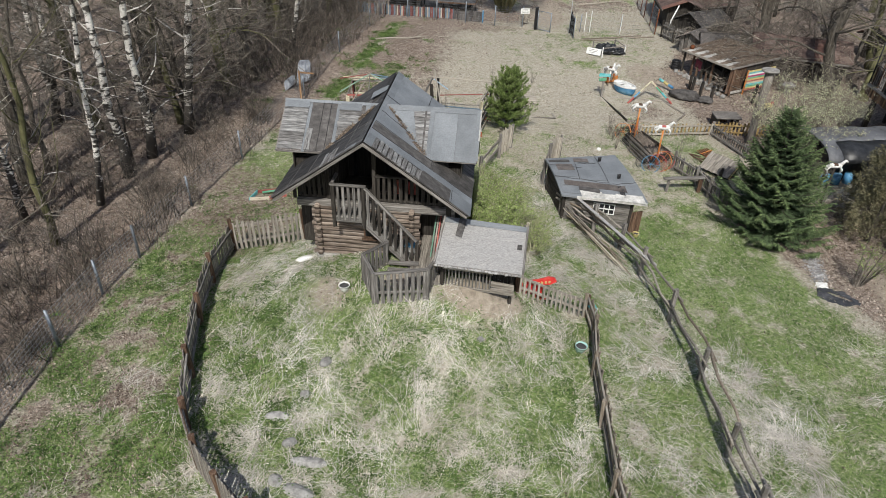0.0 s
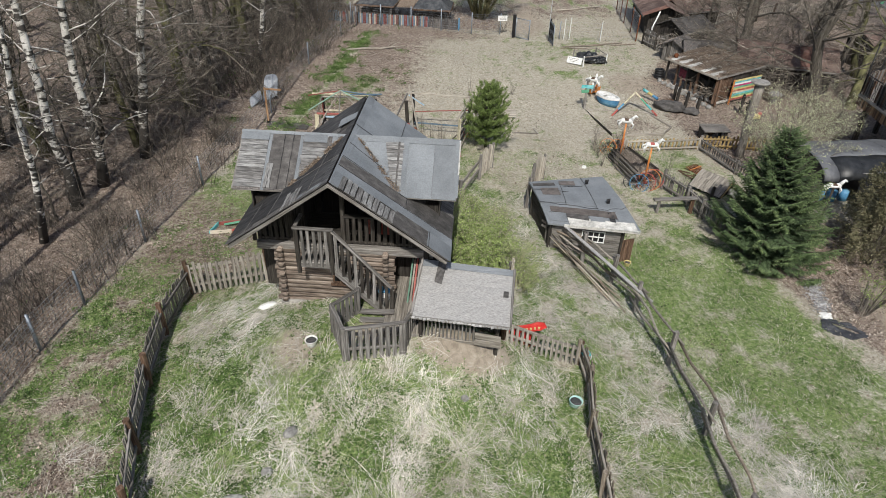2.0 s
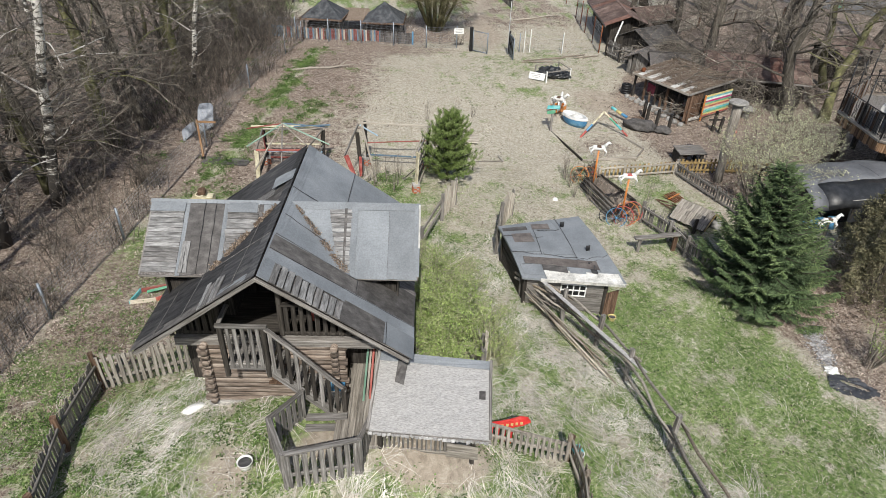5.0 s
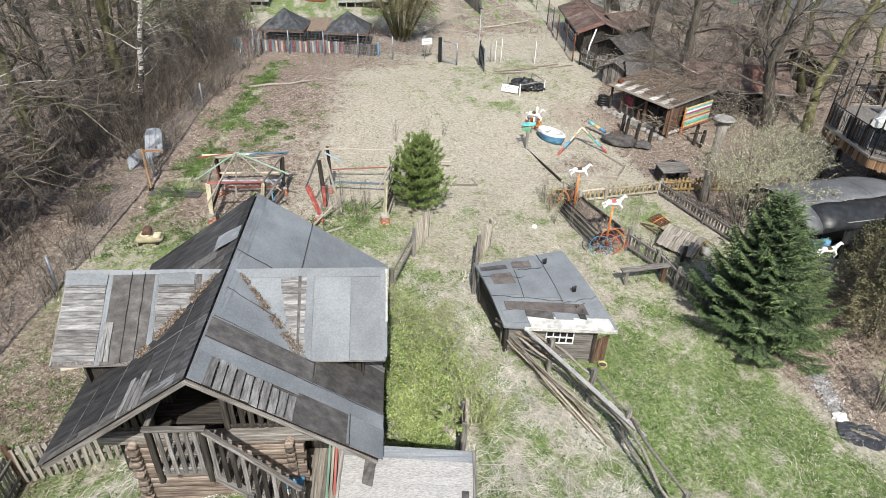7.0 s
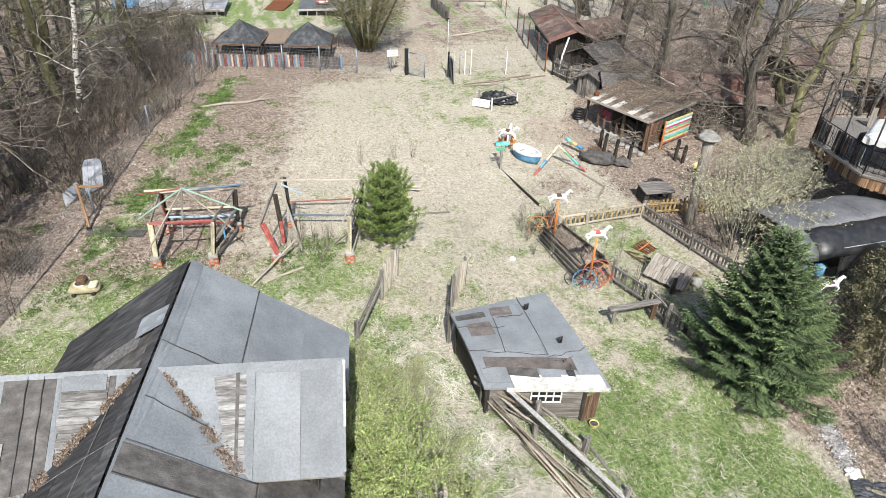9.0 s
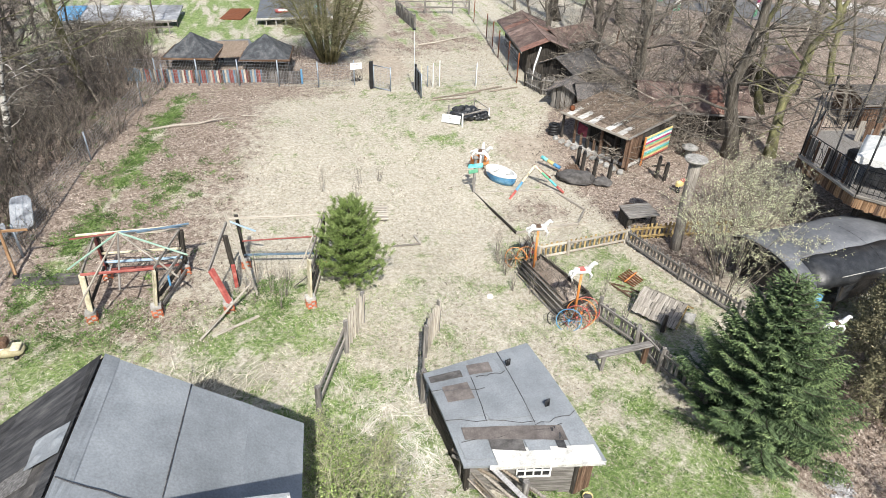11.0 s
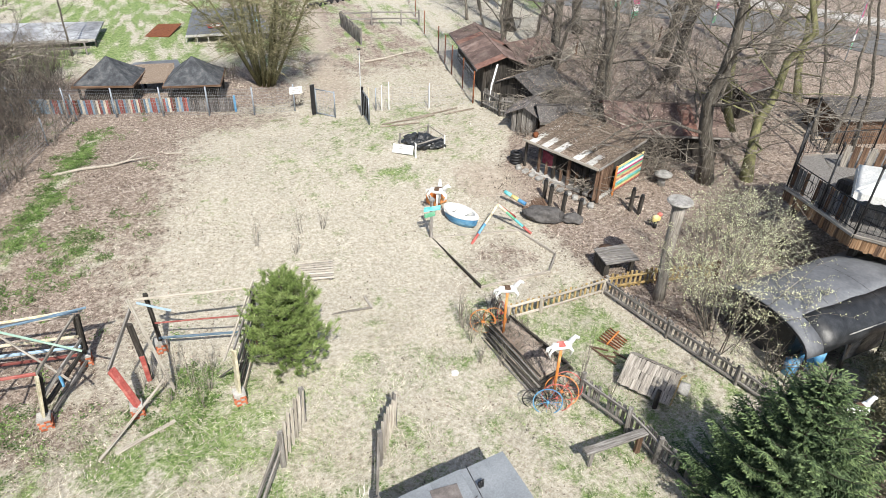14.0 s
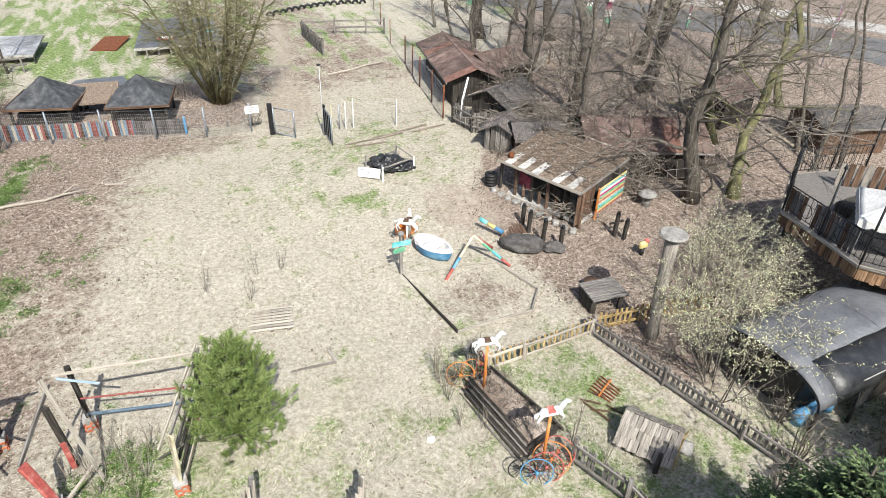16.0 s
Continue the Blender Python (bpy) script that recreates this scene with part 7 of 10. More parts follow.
def bank_litter():
    """A torn dark sheet, a crumpled white rag and ash on the right bank."""
    t = thing("dark_sheet", "flat crumpled dark grey sheet with a torn slit", "litter", 13.85, 13.08, None, -36)
    nx, ny = 44, 26
    vs, keep = [], []
    for i in range(nx + 1):
        for j in range(ny + 1):
            u, v = i / nx * 2 - 1, j / ny * 2 - 1
            x, y = u * 0.58, v * (0.36 - 0.2 * ease(0.2, 1.0, u))
            k = 1 - 0.1 * noise.noise(Vector((u * 2.2, v * 2.2, 4)))
            z = 0.028 + 0.07 * abs(noise.noise(Vector((x * 4 + y * 3, y * 8 - x * 2, 1)))) ** 1.3 + 0.02 * noise.noise(Vector((x * 13, y * 13, 2)))
            vs.append((x * k, y * k, max(0.012, z)))
            keep.append(((u - 0.1) / 0.5) ** 2 + ((v - 0.22 + 0.3 * u) / 0.12) ** 2 > 1 + 0.5 * noise.noise(Vector((u * 4, v * 4, 7))) and u * u * u * u + v * v * v * v < 1.15 + 0.5 * noise.noise(Vector((u * 3, v * 3, 9))))
    fs = []
    for i in range(nx):
        for j in range(ny):
            q = i * (ny + 1) + j
            quad = (q, q + 1, q + ny + 2, q + ny + 1)
            if all(keep[m] for m in quad):
                fs.append(quad)
    ob = raw("sheet", vs, fs, M["cloth_dark"], t, "crumpled dark sheet")
    sol = ob.modifiers.new("thickness", "SOLIDIFY")
    sol.thickness = 0.006
    t = thing("white_rag", "crumpled whitish rag on the bank", "litter", 13.77, 13.72)
    bm = bmesh.new()
    bmesh.ops.create_icosphere(bm, subdivisions=4, radius=1.0)
    for v in bm.verts:
        v.co *= 1 + 0.5 * noise.fractal(v.co * 1.7, 0.8, 2.0, 4)
        v.co = Vector((v.co.x * 0.17, v.co.y * 0.14, max(-0.1, v.co.z) * 0.08 + 0.01))
    part("rag", bm, M["white"], t)
    rnd = random.Random(91)
    t = thing("ash_heap", "thin streak of grey ash and rubble on the bank", "ash", 14.15, 14.65)
    vs, fs = [], []
    for k in range(900):
        f = rnd.random()
        x, y = -0.28 + 0.55 * f + rnd.gauss(0, 0.13), -0.7 + 1.35 * f + rnd.gauss(0, 0.1)
        r = rnd.uniform(0.012, 0.04)
        a = rnd.uniform(0, 6.3)
        b0 = len(vs)
        z = ground_z(14.15 + x, 14.65 + y) - ground_z(14.15, 14.65) + 0.02
        for m in range(5):
            vs.append((x + r * math.cos(a + m * 1.26) * rnd.uniform(0.7, 1.3), y + r * math.sin(a + m * 1.26) * rnd.uniform(0.7, 1.3), z))
        vs.append((x, y, z + r * 0.5))
        fs += [(b0 + m, b0 + (m + 1) % 5, b0 + 5) for m in range(5)]
    raw("ash", vs, fs, M["ash"], t)


bank_litter()


# ---- wire fences ----


def wire_fence(label, pts, height, cell, post_material, name="wire_fence", post_r=0.028, wire_r=0.0035, group="wire fences", lean=0.0):
    """Steel posts with a welded mesh of single wires."""
    ox, oy = pts[0]
    oz = ground_z(ox, oy)
    t = thing(name, label, "fence", ox, oy, group=group)
    L = local(ox, oy, oz)
    for x, y in pts:
        g = ground_z(x, y)
        tube("post", [L(x, y, g - 0.1), L(x + lean, y, g + height + 0.06)], post_r, post_material, t, 6)
    for (xa, ya), (xb, yb) in zip(pts, pts[1:]):
        vs, fs = [], []
        d = math.hypot(xb - xa, yb - ya)
        ga, gb = ground_z(xa, ya), ground_z(xb, yb)
        for i in range(int(height / cell[1]) + 1):
            z = 0.04 + i * cell[1]
            k = z / height
            add_tube(vs, fs, [L(xa + lean * k, ya, ga + z), L(xb + lean * k, yb, gb + z)], [wire_r * 1.3] * 2, 3, False)
        n = max(1, int(d / cell[0]))
        for i in range(n):
            f = (i + 0.5) / n
            x, y, g = xa + (xb - xa) * f, ya + (yb - ya) * f, ga + (gb - ga) * f
            add_tube(vs, fs, [L(x, y, g + 0.03), L(x + lean, y, g + height)], [wire_r] * 2, 3, False)
        raw("wire_panel", vs, fs, M["wire"], t, "grey wire mesh")
    return t


wire_fence("old wire mesh fence with steel posts at the wood's edge", CHAIN[:5], 1.05, (0.13, 0.11), M["steel"], wire_r=0.0046, post_r=0.036)
wire_fence("old wire mesh fence with steel posts at the wood's edge", CHAIN[4:9], 1.05, (0.13, 0.11), M["steel"], wire_r=0.003, post_r=0.036)
wire_fence("old wire mesh fence with steel posts at the wood's edge", CHAIN[8:], 1.05, (0.13, 0.12), M["steel"], wire_r=0.0028)
wire_fence("galvanised welded mesh fence panels", [(-0.4, 43.4), (1.6, 42.5), (3.4, 41.8), (5.2, 41.25), (7.0, 40.85), (8.85, 40.55), (10.66, 40.55)], 1.2, (0.07, 0.14), M["steel"], post_r=0.032, wire_r=0.0034)
wire_fence("dark welded mesh enclosure fence", [(18.75, 38.5), (19.3, 40.6), (19.8, 42.8), (20.4, 44.8), (20.9, 46.7)], 1.5, (0.12, 0.17), M["rust"], post_r=0.035, wire_r=0.005)
wire_fence("sagging wire fence beyond the field", [(14.1, 39.3), (16.5, 38.7), (18.75, 38.5)], 1.0, (0.3, 0.25), M["steel"], wire_r=0.0025)
wire_fence("rusty wire fence by the track", [(20.9, 46.7), (22.0, 51.0), (23.4, 55.5), (24.9, 60.0), (26.4, 64.0)], 1.4, (0.3, 0.3), M["rust"], wire_r=0.003)


def striped_fence():
    t = thing("board_fence", "low fence of boards painted red, blue, cream and green", "fence", 3.4, 42.2)
    o = (3.4, 42.2, ground_z(3.4, 42.2))
    cols = ["faded_cream", "faded_red", "faded_blue", "faded_cream", "faded_red", "wood_brown", "faded_blue", "faded_cream", "faded_blue", "faded_red", "faded_red", "faded_blue", "wood_grey"]
    n = 64
    for i in range(n):
        f = i / (n - 1)
        x, y = 0.3 + 6.0 * f, 43.45 - 1.95 * f + 0.25 * math.sin(f * 3.1) * -1
        g = ground_z(x, y)
        stick("board", (x - o[0], y - o[1], g - o[2]), (x - o[0], y - o[1], g - o[2] + 0.62 + random.uniform(-0.03, 0.03)), 0.085, 0.02, M[cols[i % len(cols)] if i > 6 else "faded_blue"], t)
    for z in (0.15, 0.5):
        stick("rail", (0.3 - o[0], 43.5 - o[1], z), (6.3 - o[0], 41.55 - o[1], z), 0.04, 0.06, M["wood_grey"], t)


striped_fence()
t_ = thing("panel_fence", "low fence of dark grey panels behind the mesh", "fence", 7.2, 41.25)
for k in range(9):
    stick("board", (-0.8 + 0.2 * k, 0.18 - 0.04 * k, -0.02), (-0.8 + 0.2 * k, 0.18 - 0.04 * k, 0.6), 0.19, 0.03, M["roof_board"], t_)
stick("end_post", (0.95, -0.18, -0.05), (0.95, -0.18, 0.68), 0.09, 0.09, M["blue"], t_, "blue end post")


def far_gate():
    t = thing("mesh_gate", "open steel mesh gate leaf with a dark gatepost", "gate", 11.35, 39.9)
    o = (11.35, 39.9)
    stick("gatepost", (0, 0, -0.1), (0, 0, 1.35), 0.18, 0.12, M["iron"], t, "dark gatepost")
    a, b = (0.12, 0.0), (0.75, -0.75)
    for z in (0.05, 1.15):
        tube("gate_bar", [(*a, z), (*b, z)], 0.025, M["steel"], t, 6)
    for q in (a, b):
        tube("gate_bar", [(*q, 0.0), (*q, 1.2)], 0.03, M["steel"], t, 6)
    vs, fs = [], []
    for k in range(12):
        f = k / 12
        add_tube(vs, fs, [(a[0] + (b[0] - a[0]) * f, a[1] + (b[1] - a[1]) * f, 0.05), (a[0] + (b[0] - a[0]) * f, a[1] + (b[1] - a[1]) * f, 1.15)], [0.004] * 2, 3, False)
    for k in range(8):
        z = 0.1 + 0.14 * k
        add_tube(vs, fs, [(*a, z), (*b, z)], [0.004] * 2, 3, False)
    raw("gate_mesh", vs, fs, M["wire"], t, "wire mesh")
    s = thing("notice_sign", "plain white notice sign on the mesh fence", "sign", 10.75, 40.5)
    block("plate", (0, -0.06, 1.0), (0.58, 0.02, 0.32), M["white"], s, "", 0.004)
    for k in range(3):
        block("text_bar", (0, -0.074, 1.09 - 0.08 * k), (0.4, 0.006, 0.02), M["stone"], s, "", 0)
    t = thing("gate_leaf", "second gate leaf standing open with dark panel", "gate", 13.2, 37.8, None, 0)
    stick("gatepost", (0.15, 1.2, -0.1), (0.15, 1.2, 1.3), 0.1, 0.1, M["iron"], t)
    for z in (0.1, 1.15):
        tube("gate_bar", [(0, 0, z), (0.15, 1.2, z)], 0.03, M["steel"], t, 6)
    tube("gate_bar", [(0, 0, 0), (0, 0, 1.2)], 0.035, M["steel"], t, 6)
    for k in range(11):
        stick("panel_slat", (0.012 * k + 0.01, 0.1 * k + 0.08, 0.06), (0.012 * k + 0.01, 0.1 * k + 0.08, 1.18), 0.03, 0.06, M["wood_black" if k % 3 else "steel"], t)
    m = thing("lamp_mast", "thin pale lamp mast with a small dark lamp head", "mast", 13.25, 38.9)
    tube("pole", [(0, 0, -0.1), (0, 0, 2.95)], [0.022, 0.014], M["plastic_grey"], m, 8)
    block("lamp_head", (-0.02, 0, 2.98), (0.16, 0.1, 0.06), M["iron"], m, "", 0.015)
    for x, y, hgt, col in ((13.75, 39.25, 1.15, "cream"), (14.35, 39.2, 1.2, "white"), (14.7, 39.2, 1.3, "white"), (16.5, 38.66, 1.2, "white")):
        p = thing("marker_post", "thin white painted post", "post", x, y, group="white posts")
        stick("shaft", (0, 0, -0.1), (0, 0, hgt), 0.042, 0.042, M[col], p)


far_gate()


def thatched_pavilion(label, x, y, sx, sy, eave, apex, turn):
    t = thing("pavilion", label, "pavilion", x, y, None, turn)
    n = 7
    for k in range(4):
        a = k * PI / 2
        ca, sa = math.cos(a), math.sin(a)
        hw, hd = (sx, sy) if k % 2 == 0 else (sy, sx)
        vs, fs = [], []
        for i in range(n + 1):
            f = i / n
            for j in range(n + 1):
                u = (j / n - 0.5) * 2 * hd * (1 - f * 0.97)
                d = hw * (1 - f)
                z = eave + (apex - eave) * (f ** 1.12) + 0.03 * noise.noise(Vector((u * 3, d * 3, k)))
                xx, yy = d, u
                vs.append((xx * ca - yy * sa, xx * sa + yy * ca, z))
        for i in range(n):
            for j in range(n):
                q = i * (n + 1) + j
                fs.append((q, q + 1, q + n + 2, q + n + 1))
        ob = raw("roof_plane", vs, fs, M["thatch"], t, "dark felted roof plane")
        sol = ob.modifiers.new("thickness", "SOLIDIFY")
        sol.thickness = 0.06
        e0, e1 = (hw * ca + hd * sa, hw * sa - hd * ca, eave - 0.02), (hw * ca - hd * sa, hw * sa + hd * ca, eave - 0.02)
        stick("eave_board", e0, e1, 0.05, 0.1, M["wood_brown"], t)
    for u in (-1, 1):
        for v in (-1, 1):
            stick("post", (u * sx * 0.85, v * sy * 0.85, -0.1), (u * sx * 0.85, v * sy * 0.85, eave + 0.05), 0.1, 0.1, M["wood_dark"], t)
    block("bench_wall", (0, 0, 0.3), (sx * 1.5, sy * 1.4, 0.5), M["wood_dark"], t, "dark inner benches", 0.02)


thatched_pavilion("pavilion with a dark hipped thatch-like roof", 3.5, 44.6, 1.25, 1.25, 0.85, 1.8, -18)
thatched_pavilion("pavilion with a dark hipped thatch-like roof", 6.95, 43.6, 1.22, 1.25, 0.85, 1.8, -15)
t_ = thing("lean_to_roof", "low leaf-strewn roof between the pavilions", "shed", 5.2, 44.6)
slab("roof_sheet", [(-0.9, -0.7, 0.7), (0.9, -1.0, 0.7), (1.1, 1.0, 0.95), (-0.8, 1.3, 0.95)], 0.06, M["debris"], t_, "leaf-covered roof sheet", 0.03, 6)
for px in (-0.7, 0.75):
    stick("post", (px, -0.7, -0.1), (px, -0.7, 0.68), 0.08, 0.08, M["wood_dark"], t_)


def deck_roof(label, pts, z, mat_, leg_mat=None):
    cx, cy = sum(p[0] for p in pts) / 4, sum(p[1] for p in pts) / 4
    t = thing("platform", label, "platform", cx, cy)
    c = [(p[0] - cx, p[1] - cy, z + (0.12 if i > 1 else 0)) for i, p in enumerate(pts)]
    slab("top_sheet", c, 0.08, mat_, t, "", 0.01, 4)
    a, b = Vector(c[0]), Vector(c[1])
    for k in range(9):
        p = a.lerp(b, k / 8)
        stick("leg", (p.x, p.y + 0.05, -0.05), (p.x, p.y + 0.05, p.z - 0.04), 0.06, 0.06, leg_mat or M["stone"], t)
    stick("edge_board", a + Vector((0, -0.02, -0.02)), b + Vector((0, -0.02, -0.02)), 0.03, 0.14, M["stone"], t)
    return t


deck = deck_roof("low platform covered with grey tarpaulin", [(7.7, 53.2), (12.6, 52.7), (13.0, 58.9), (9.0, 59.6)], 0.55, M["tarp_grey"])
block("red_panel", (-1.0, -1.6, 0.7), (0.85, 0.6, 0.12), M["red"], deck, "red painted panel", 0.02)
block("white_panel", (-0.95, -1.75, 0.76), (0.6, 0.35, 0.05), M["white"], deck, "white panel", 0.01)
block("white_panel", (0.4, -1.4, 0.68), (0.6, 0.3, 0.04), M["cream"], deck, "pale panel", 0.01)
block("cyan_panel", (1.5, -0.9, 0.68), (0.4, 0.4, 0.04), M["cyan"], deck, "turquoise panel", 0.01)
deck_roof("long low platform under pale plastic sheet", [(-3.5, 54.6), (3.0, 53.3), (3.6, 57.0), (-3.2, 58.6)], 0.42, M["sheet_pale"], M["wood_dark"])
t_ = thing("blue_sheet", "blue plastic sheet over the end of the low platform", "tarpaulin", -3.1, 56.3, ground_z(-3.1, 56.3) + 0.5)
slab("sheet", [(-0.9, -1.5, -0.02), (0.6, -1.7, 0.0), (1.0, 1.6, 0.1), (-0.6, 1.9, 0.08)], 0.03, M["blue"], t_, "", 0.02, 4)
t_ = thing("rail_fence", "grey rail fence in front of the low platform", "fence", -0.5, 52.2)
for k in range(5):
    stick("post", (-3 + 1.5 * k, 0.3 - 0.15 * k, -0.1), (-3 + 1.5 * k, 0.3 - 0.15 * k, 0.75), 0.09, 0.09, M["wood_grey"], t_)
for z in (0.4, 0.7):
    stick("rail", (-3.2, 0.3, z), (3.2, -0.33, z), 0.04, 0.1, M["wood_grey"], t_)
t_ = thing("scrap_sheet", "rusty sheet metal lying on the grass", "scrap", 6.7, 56.0, None, -15)
slab("sheet", [(-0.8, -1.4, 0.06), (0.6, -1.5, 0.06), (0.9, 1.5, 0.09), (-0.5, 1.5, 0.09)], 0.03, M["rust"], t_, "", 0.02, 4)
t_ = thing("tarpaulin", "dark tarpaulin flat on the ground", "tarpaulin", 5.4, 48.6, None, -10)
slab("sheet", [(-1.3, -0.7, 0.05), (1.5, -0.5, 0.05), (1.2, 0.9, 0.07), (-0.9, 0.7, 0.07)], 0.03, M["tarp_grey"], t_, "", 0.03, 5)


def tyre_row():
    vs0 = None
    for k in range(15):
        f = k / 14
        x, y = 17.3 + 7.6 * f, 60.6 + 1.9 * math.sin(f * 2.2)
        t = thing("half_buried_tyre", "black tyre half buried beside the track", "tyre", x, y, None, random.uniform(-30, 30), "tyres")
        pts = [(0.24 * math.cos(PI * q / 8), 0, 0.24 * math.sin(PI * q / 8)) for q in range(9)]
        tube("tread", pts, 0.085, M["iron"], t, 8)


tyre_row()


def paddock_rails():
    t = thing("rail_fence", "dark wooden rail fence across the far meadow", "fence", 18.0, 52.2)
    o = (18.0, 52.2)
    pts = [(17.3, 50.0), (17.6, 54.5), (19.6, 54.2), (21.5, 53.6), (22.6, 53.2)]
    loc = [(x - o[0], y - o[1]) for x, y in pts]
    for i, (x, y) in enumerate(loc):
        stick("post", (x, y, -0.1), (x, y, 1.0), 0.1, 0.1, M["wood_grey"], t)
        if i:
            for z in (0.45, 0.85):
                stick("rail", (*loc[i - 1], z), (x, y, z), 0.05, 0.1, M["wood_grey"], t)
    for k in range(14):
        f = k / 13
        x, y = loc[0][0] + (loc[1][0] - loc[0][0]) * f, loc[0][1] + (loc[1][1] - loc[0][1]) * f
        stick("slab_board", (x, y, -0.05), (x - 0.1, y, 0.95 + random.uniform(-0.1, 0.1)), 0.16, 0.04, M["wood_grey"], t)
    t = thing("fallen_log", "long thin bleached log on the far meadow", "log", 18.0, 46.8, None, 8)
    tube("stem", [(-1.8, -0.1, 0.06), (-0.4, 0.0, 0.06), (0.8, 0.25, 0.08), (1.9, 0.2, 0.1)], [0.06, 0.055, 0.04, 0.03], M["wood_pale"], t, 7)


paddock_rails()

# ---- sheds of the small zoo ----


def cafe_shack():
    """Low shack with a leaf-covered sheet roof, open front and a striped banner."""
    t = thing("zoo_shack", "low shack with a leaf-covered sheet roof and open front", "shed", 19.4, 30.6)
    o = Vector((19.4, 30.6, ground_z(19.4, 30.6)))
    fl, fr, br, bl = [Vector(p) - o for p in ((17.35, 31.95, 1.2), (18.35, 28.6, 1.2), (21.5, 29.75, 1.35), (20.5, 33.2, 1.4))]
    n = 12
    for k in range(n):
        a, b = fl.lerp(fr, k / n), fl.lerp(fr, (k + 0.97) / n)
        c, d = bl.lerp(br, (k + 0.97) / n), bl.lerp(br, k / n)
        slab("roof_sheet", [a, b, c, d], 0.03, M["peeled"] if k in (1, 3, 5, 8, 10) else M["debris"], t, "", 0.01, 3)
    vs, fs = [], []
    rnd = random.Random(17)
    for k in range(9000):
        u, v = rnd.random(), 0.1 + 0.9 * rnd.random() ** 0.9
        if v < 0.26 and int(u * n) in (1, 3, 5, 8, 10) and rnd.random() < 0.9:
            continue
        p = fl.lerp(fr, u).lerp(bl.lerp(br, u), v)
        r, a2 = rnd.uniform(0.02, 0.05), rnd.uniform(0, 6.3)
        z = p.z + 0.012 + rnd.random() * 0.03
        b0 = len(vs)
        vs += [(p.x + r * math.cos(a2), p.y + r * math.sin(a2), z), (p.x - r * math.sin(a2), p.y + r * math.cos(a2), z + rnd.uniform(-0.01, 0.02)), (p.x - r * math.cos(a2), p.y - r * math.sin(a2), z), (p.x + r * math.sin(a2), p.y - r * math.cos(a2), z)]
        fs.append((b0, b0 + 1, b0 + 2, b0 + 3))
    d = raw("leaf_layer", vs, fs, M["debris"], t, "layer of dead leaves on the roof")
    d["kind"] = "stuff"
    stick("eave_board", fl + Vector((-0.03, 0, -0.05)), fr + Vector((-0.03, 0, -0.05)), 0.04, 0.1, M["wood_pale"], t)
    stick("eave_board", fr + Vector((0, -0.03, -0.05)), br + Vector((0, -0.03, -0.05)), 0.04, 0.1, M["wood_grey"], t)
    for k in range(6):
        p = fl.lerp(fr, k / 5) + (bl - fl).normalized() * 0.25
        stick("post", (p.x, p.y, -0.1), (p.x, p.y, p.z - 0.04), 0.1, 0.1, M["wood_brown"] if k % 2 else M["wood_dark"], t)
    back = [(bl + (fl - bl) * 0.25), (br + (fr - br) * 0.25)]
    for k in range(22):
        p = back[0].lerp(back[1], k / 21)
        stick("wall_board", (p.x, p.y, 0), (p.x, p.y, 1.42), 0.17, 0.03, M["wood_dark"], t)
    for k in range(10):
        p = fr.lerp(br, 0.05 + 0.085 * k) + (fl - fr).normalized() * 0.08
        stick("wall_board", (p.x, p.y, 0), (p.x, p.y, 1.35), 0.2, 0.03, M["wood_brown"] if k < 4 else M["wood_dark"], t)
    # things along the front, in the shade
    for k in range(7):
        p = fl.lerp(fr, 0.3 + 0.1 * k) + (bl - fl).normalized() * 0.3
        stick("railing_board", (p.x, p.y, 0.0), (p.x, p.y, 0.6 + random.uniform(-0.05, 0.1)), 0.14, 0.03, M["wood_brown"], t)
    p = fl.lerp(fr, 0.3) + (bl - fl).normalized() * 0.35
    block("red_cloth", (p.x, p.y, 0.72), (0.06, 0.7, 0.5), M["maroon"], t, "dark red cloth in the shade", 0.01)
    block("counter", ((fl.lerp(fr, 0.5)).x + 0.9, (fl.lerp(fr, 0.5)).y + 0.35, 0.4), (0.4, 1.8, 0.8), M["wood_dark"], t, "dark counter")
    block("floor_slab", (0.05, 0.05, 0.03), (2.9, 3.2, 0.12), M["concrete"], t, "", 0.02, Matrix.Rotation(radians(20), 4, "Z"))
    p = fl.lerp(bl, 0.12)
    tube("clay_pot", [p + Vector((0.05, -0.3, 0.0)), p + Vector((0.05, -0.3, 0.12)), p + Vector((0.05, -0.3, 0.2))], [0.09, 0.12, 0.07], M["rust"], t, 10, "brown clay pot on the roof")
    # banner on the side wall: coloured stripes
    s = thing("striped_banner", "banner with horizontal red, yellow, green and blue stripes", "banner", 20.4, 29.2, None, 20.5)
    cols = ["red", "yellow", "green", "cyan", "cream", "red", "yellow", "green", "magenta", "white", "cyan", "yellow"]
    z = 0.18
    for i, c in enumerate(cols):
        hgt = 0.085
        block("stripe", (0, 0.02, z + hgt / 2), (2.0, 0.02, hgt - 0.002), M[c], s, c + " stripe", 0.0)
        z += hgt
    block("banner_post", (-1.02, 0.02, 0.6), (0.08, 0.06, 1.25), M["orange"], s, "orange post", 0.01)
    g = block("green_awning", (-1.15, 0.45, 1.0), (0.5, 0.3, 0.06), M["green"], s, "bright green scrap", 0.02)
    # tyres by the corner
    for k in range(4):
        y = thing("car_tyre", "old black tyre stacked at the shack", "tyre", 17.35, 32.35, None, 0, "stacked tyres")
        pts = [(0.19 * math.cos(2 * PI * q / 14), 0.19 * math.sin(2 * PI * q / 14), 0.07 + 0.12 * k) for q in range(15)]
        tube("tread", pts, 0.065, M["iron"], y, 8)
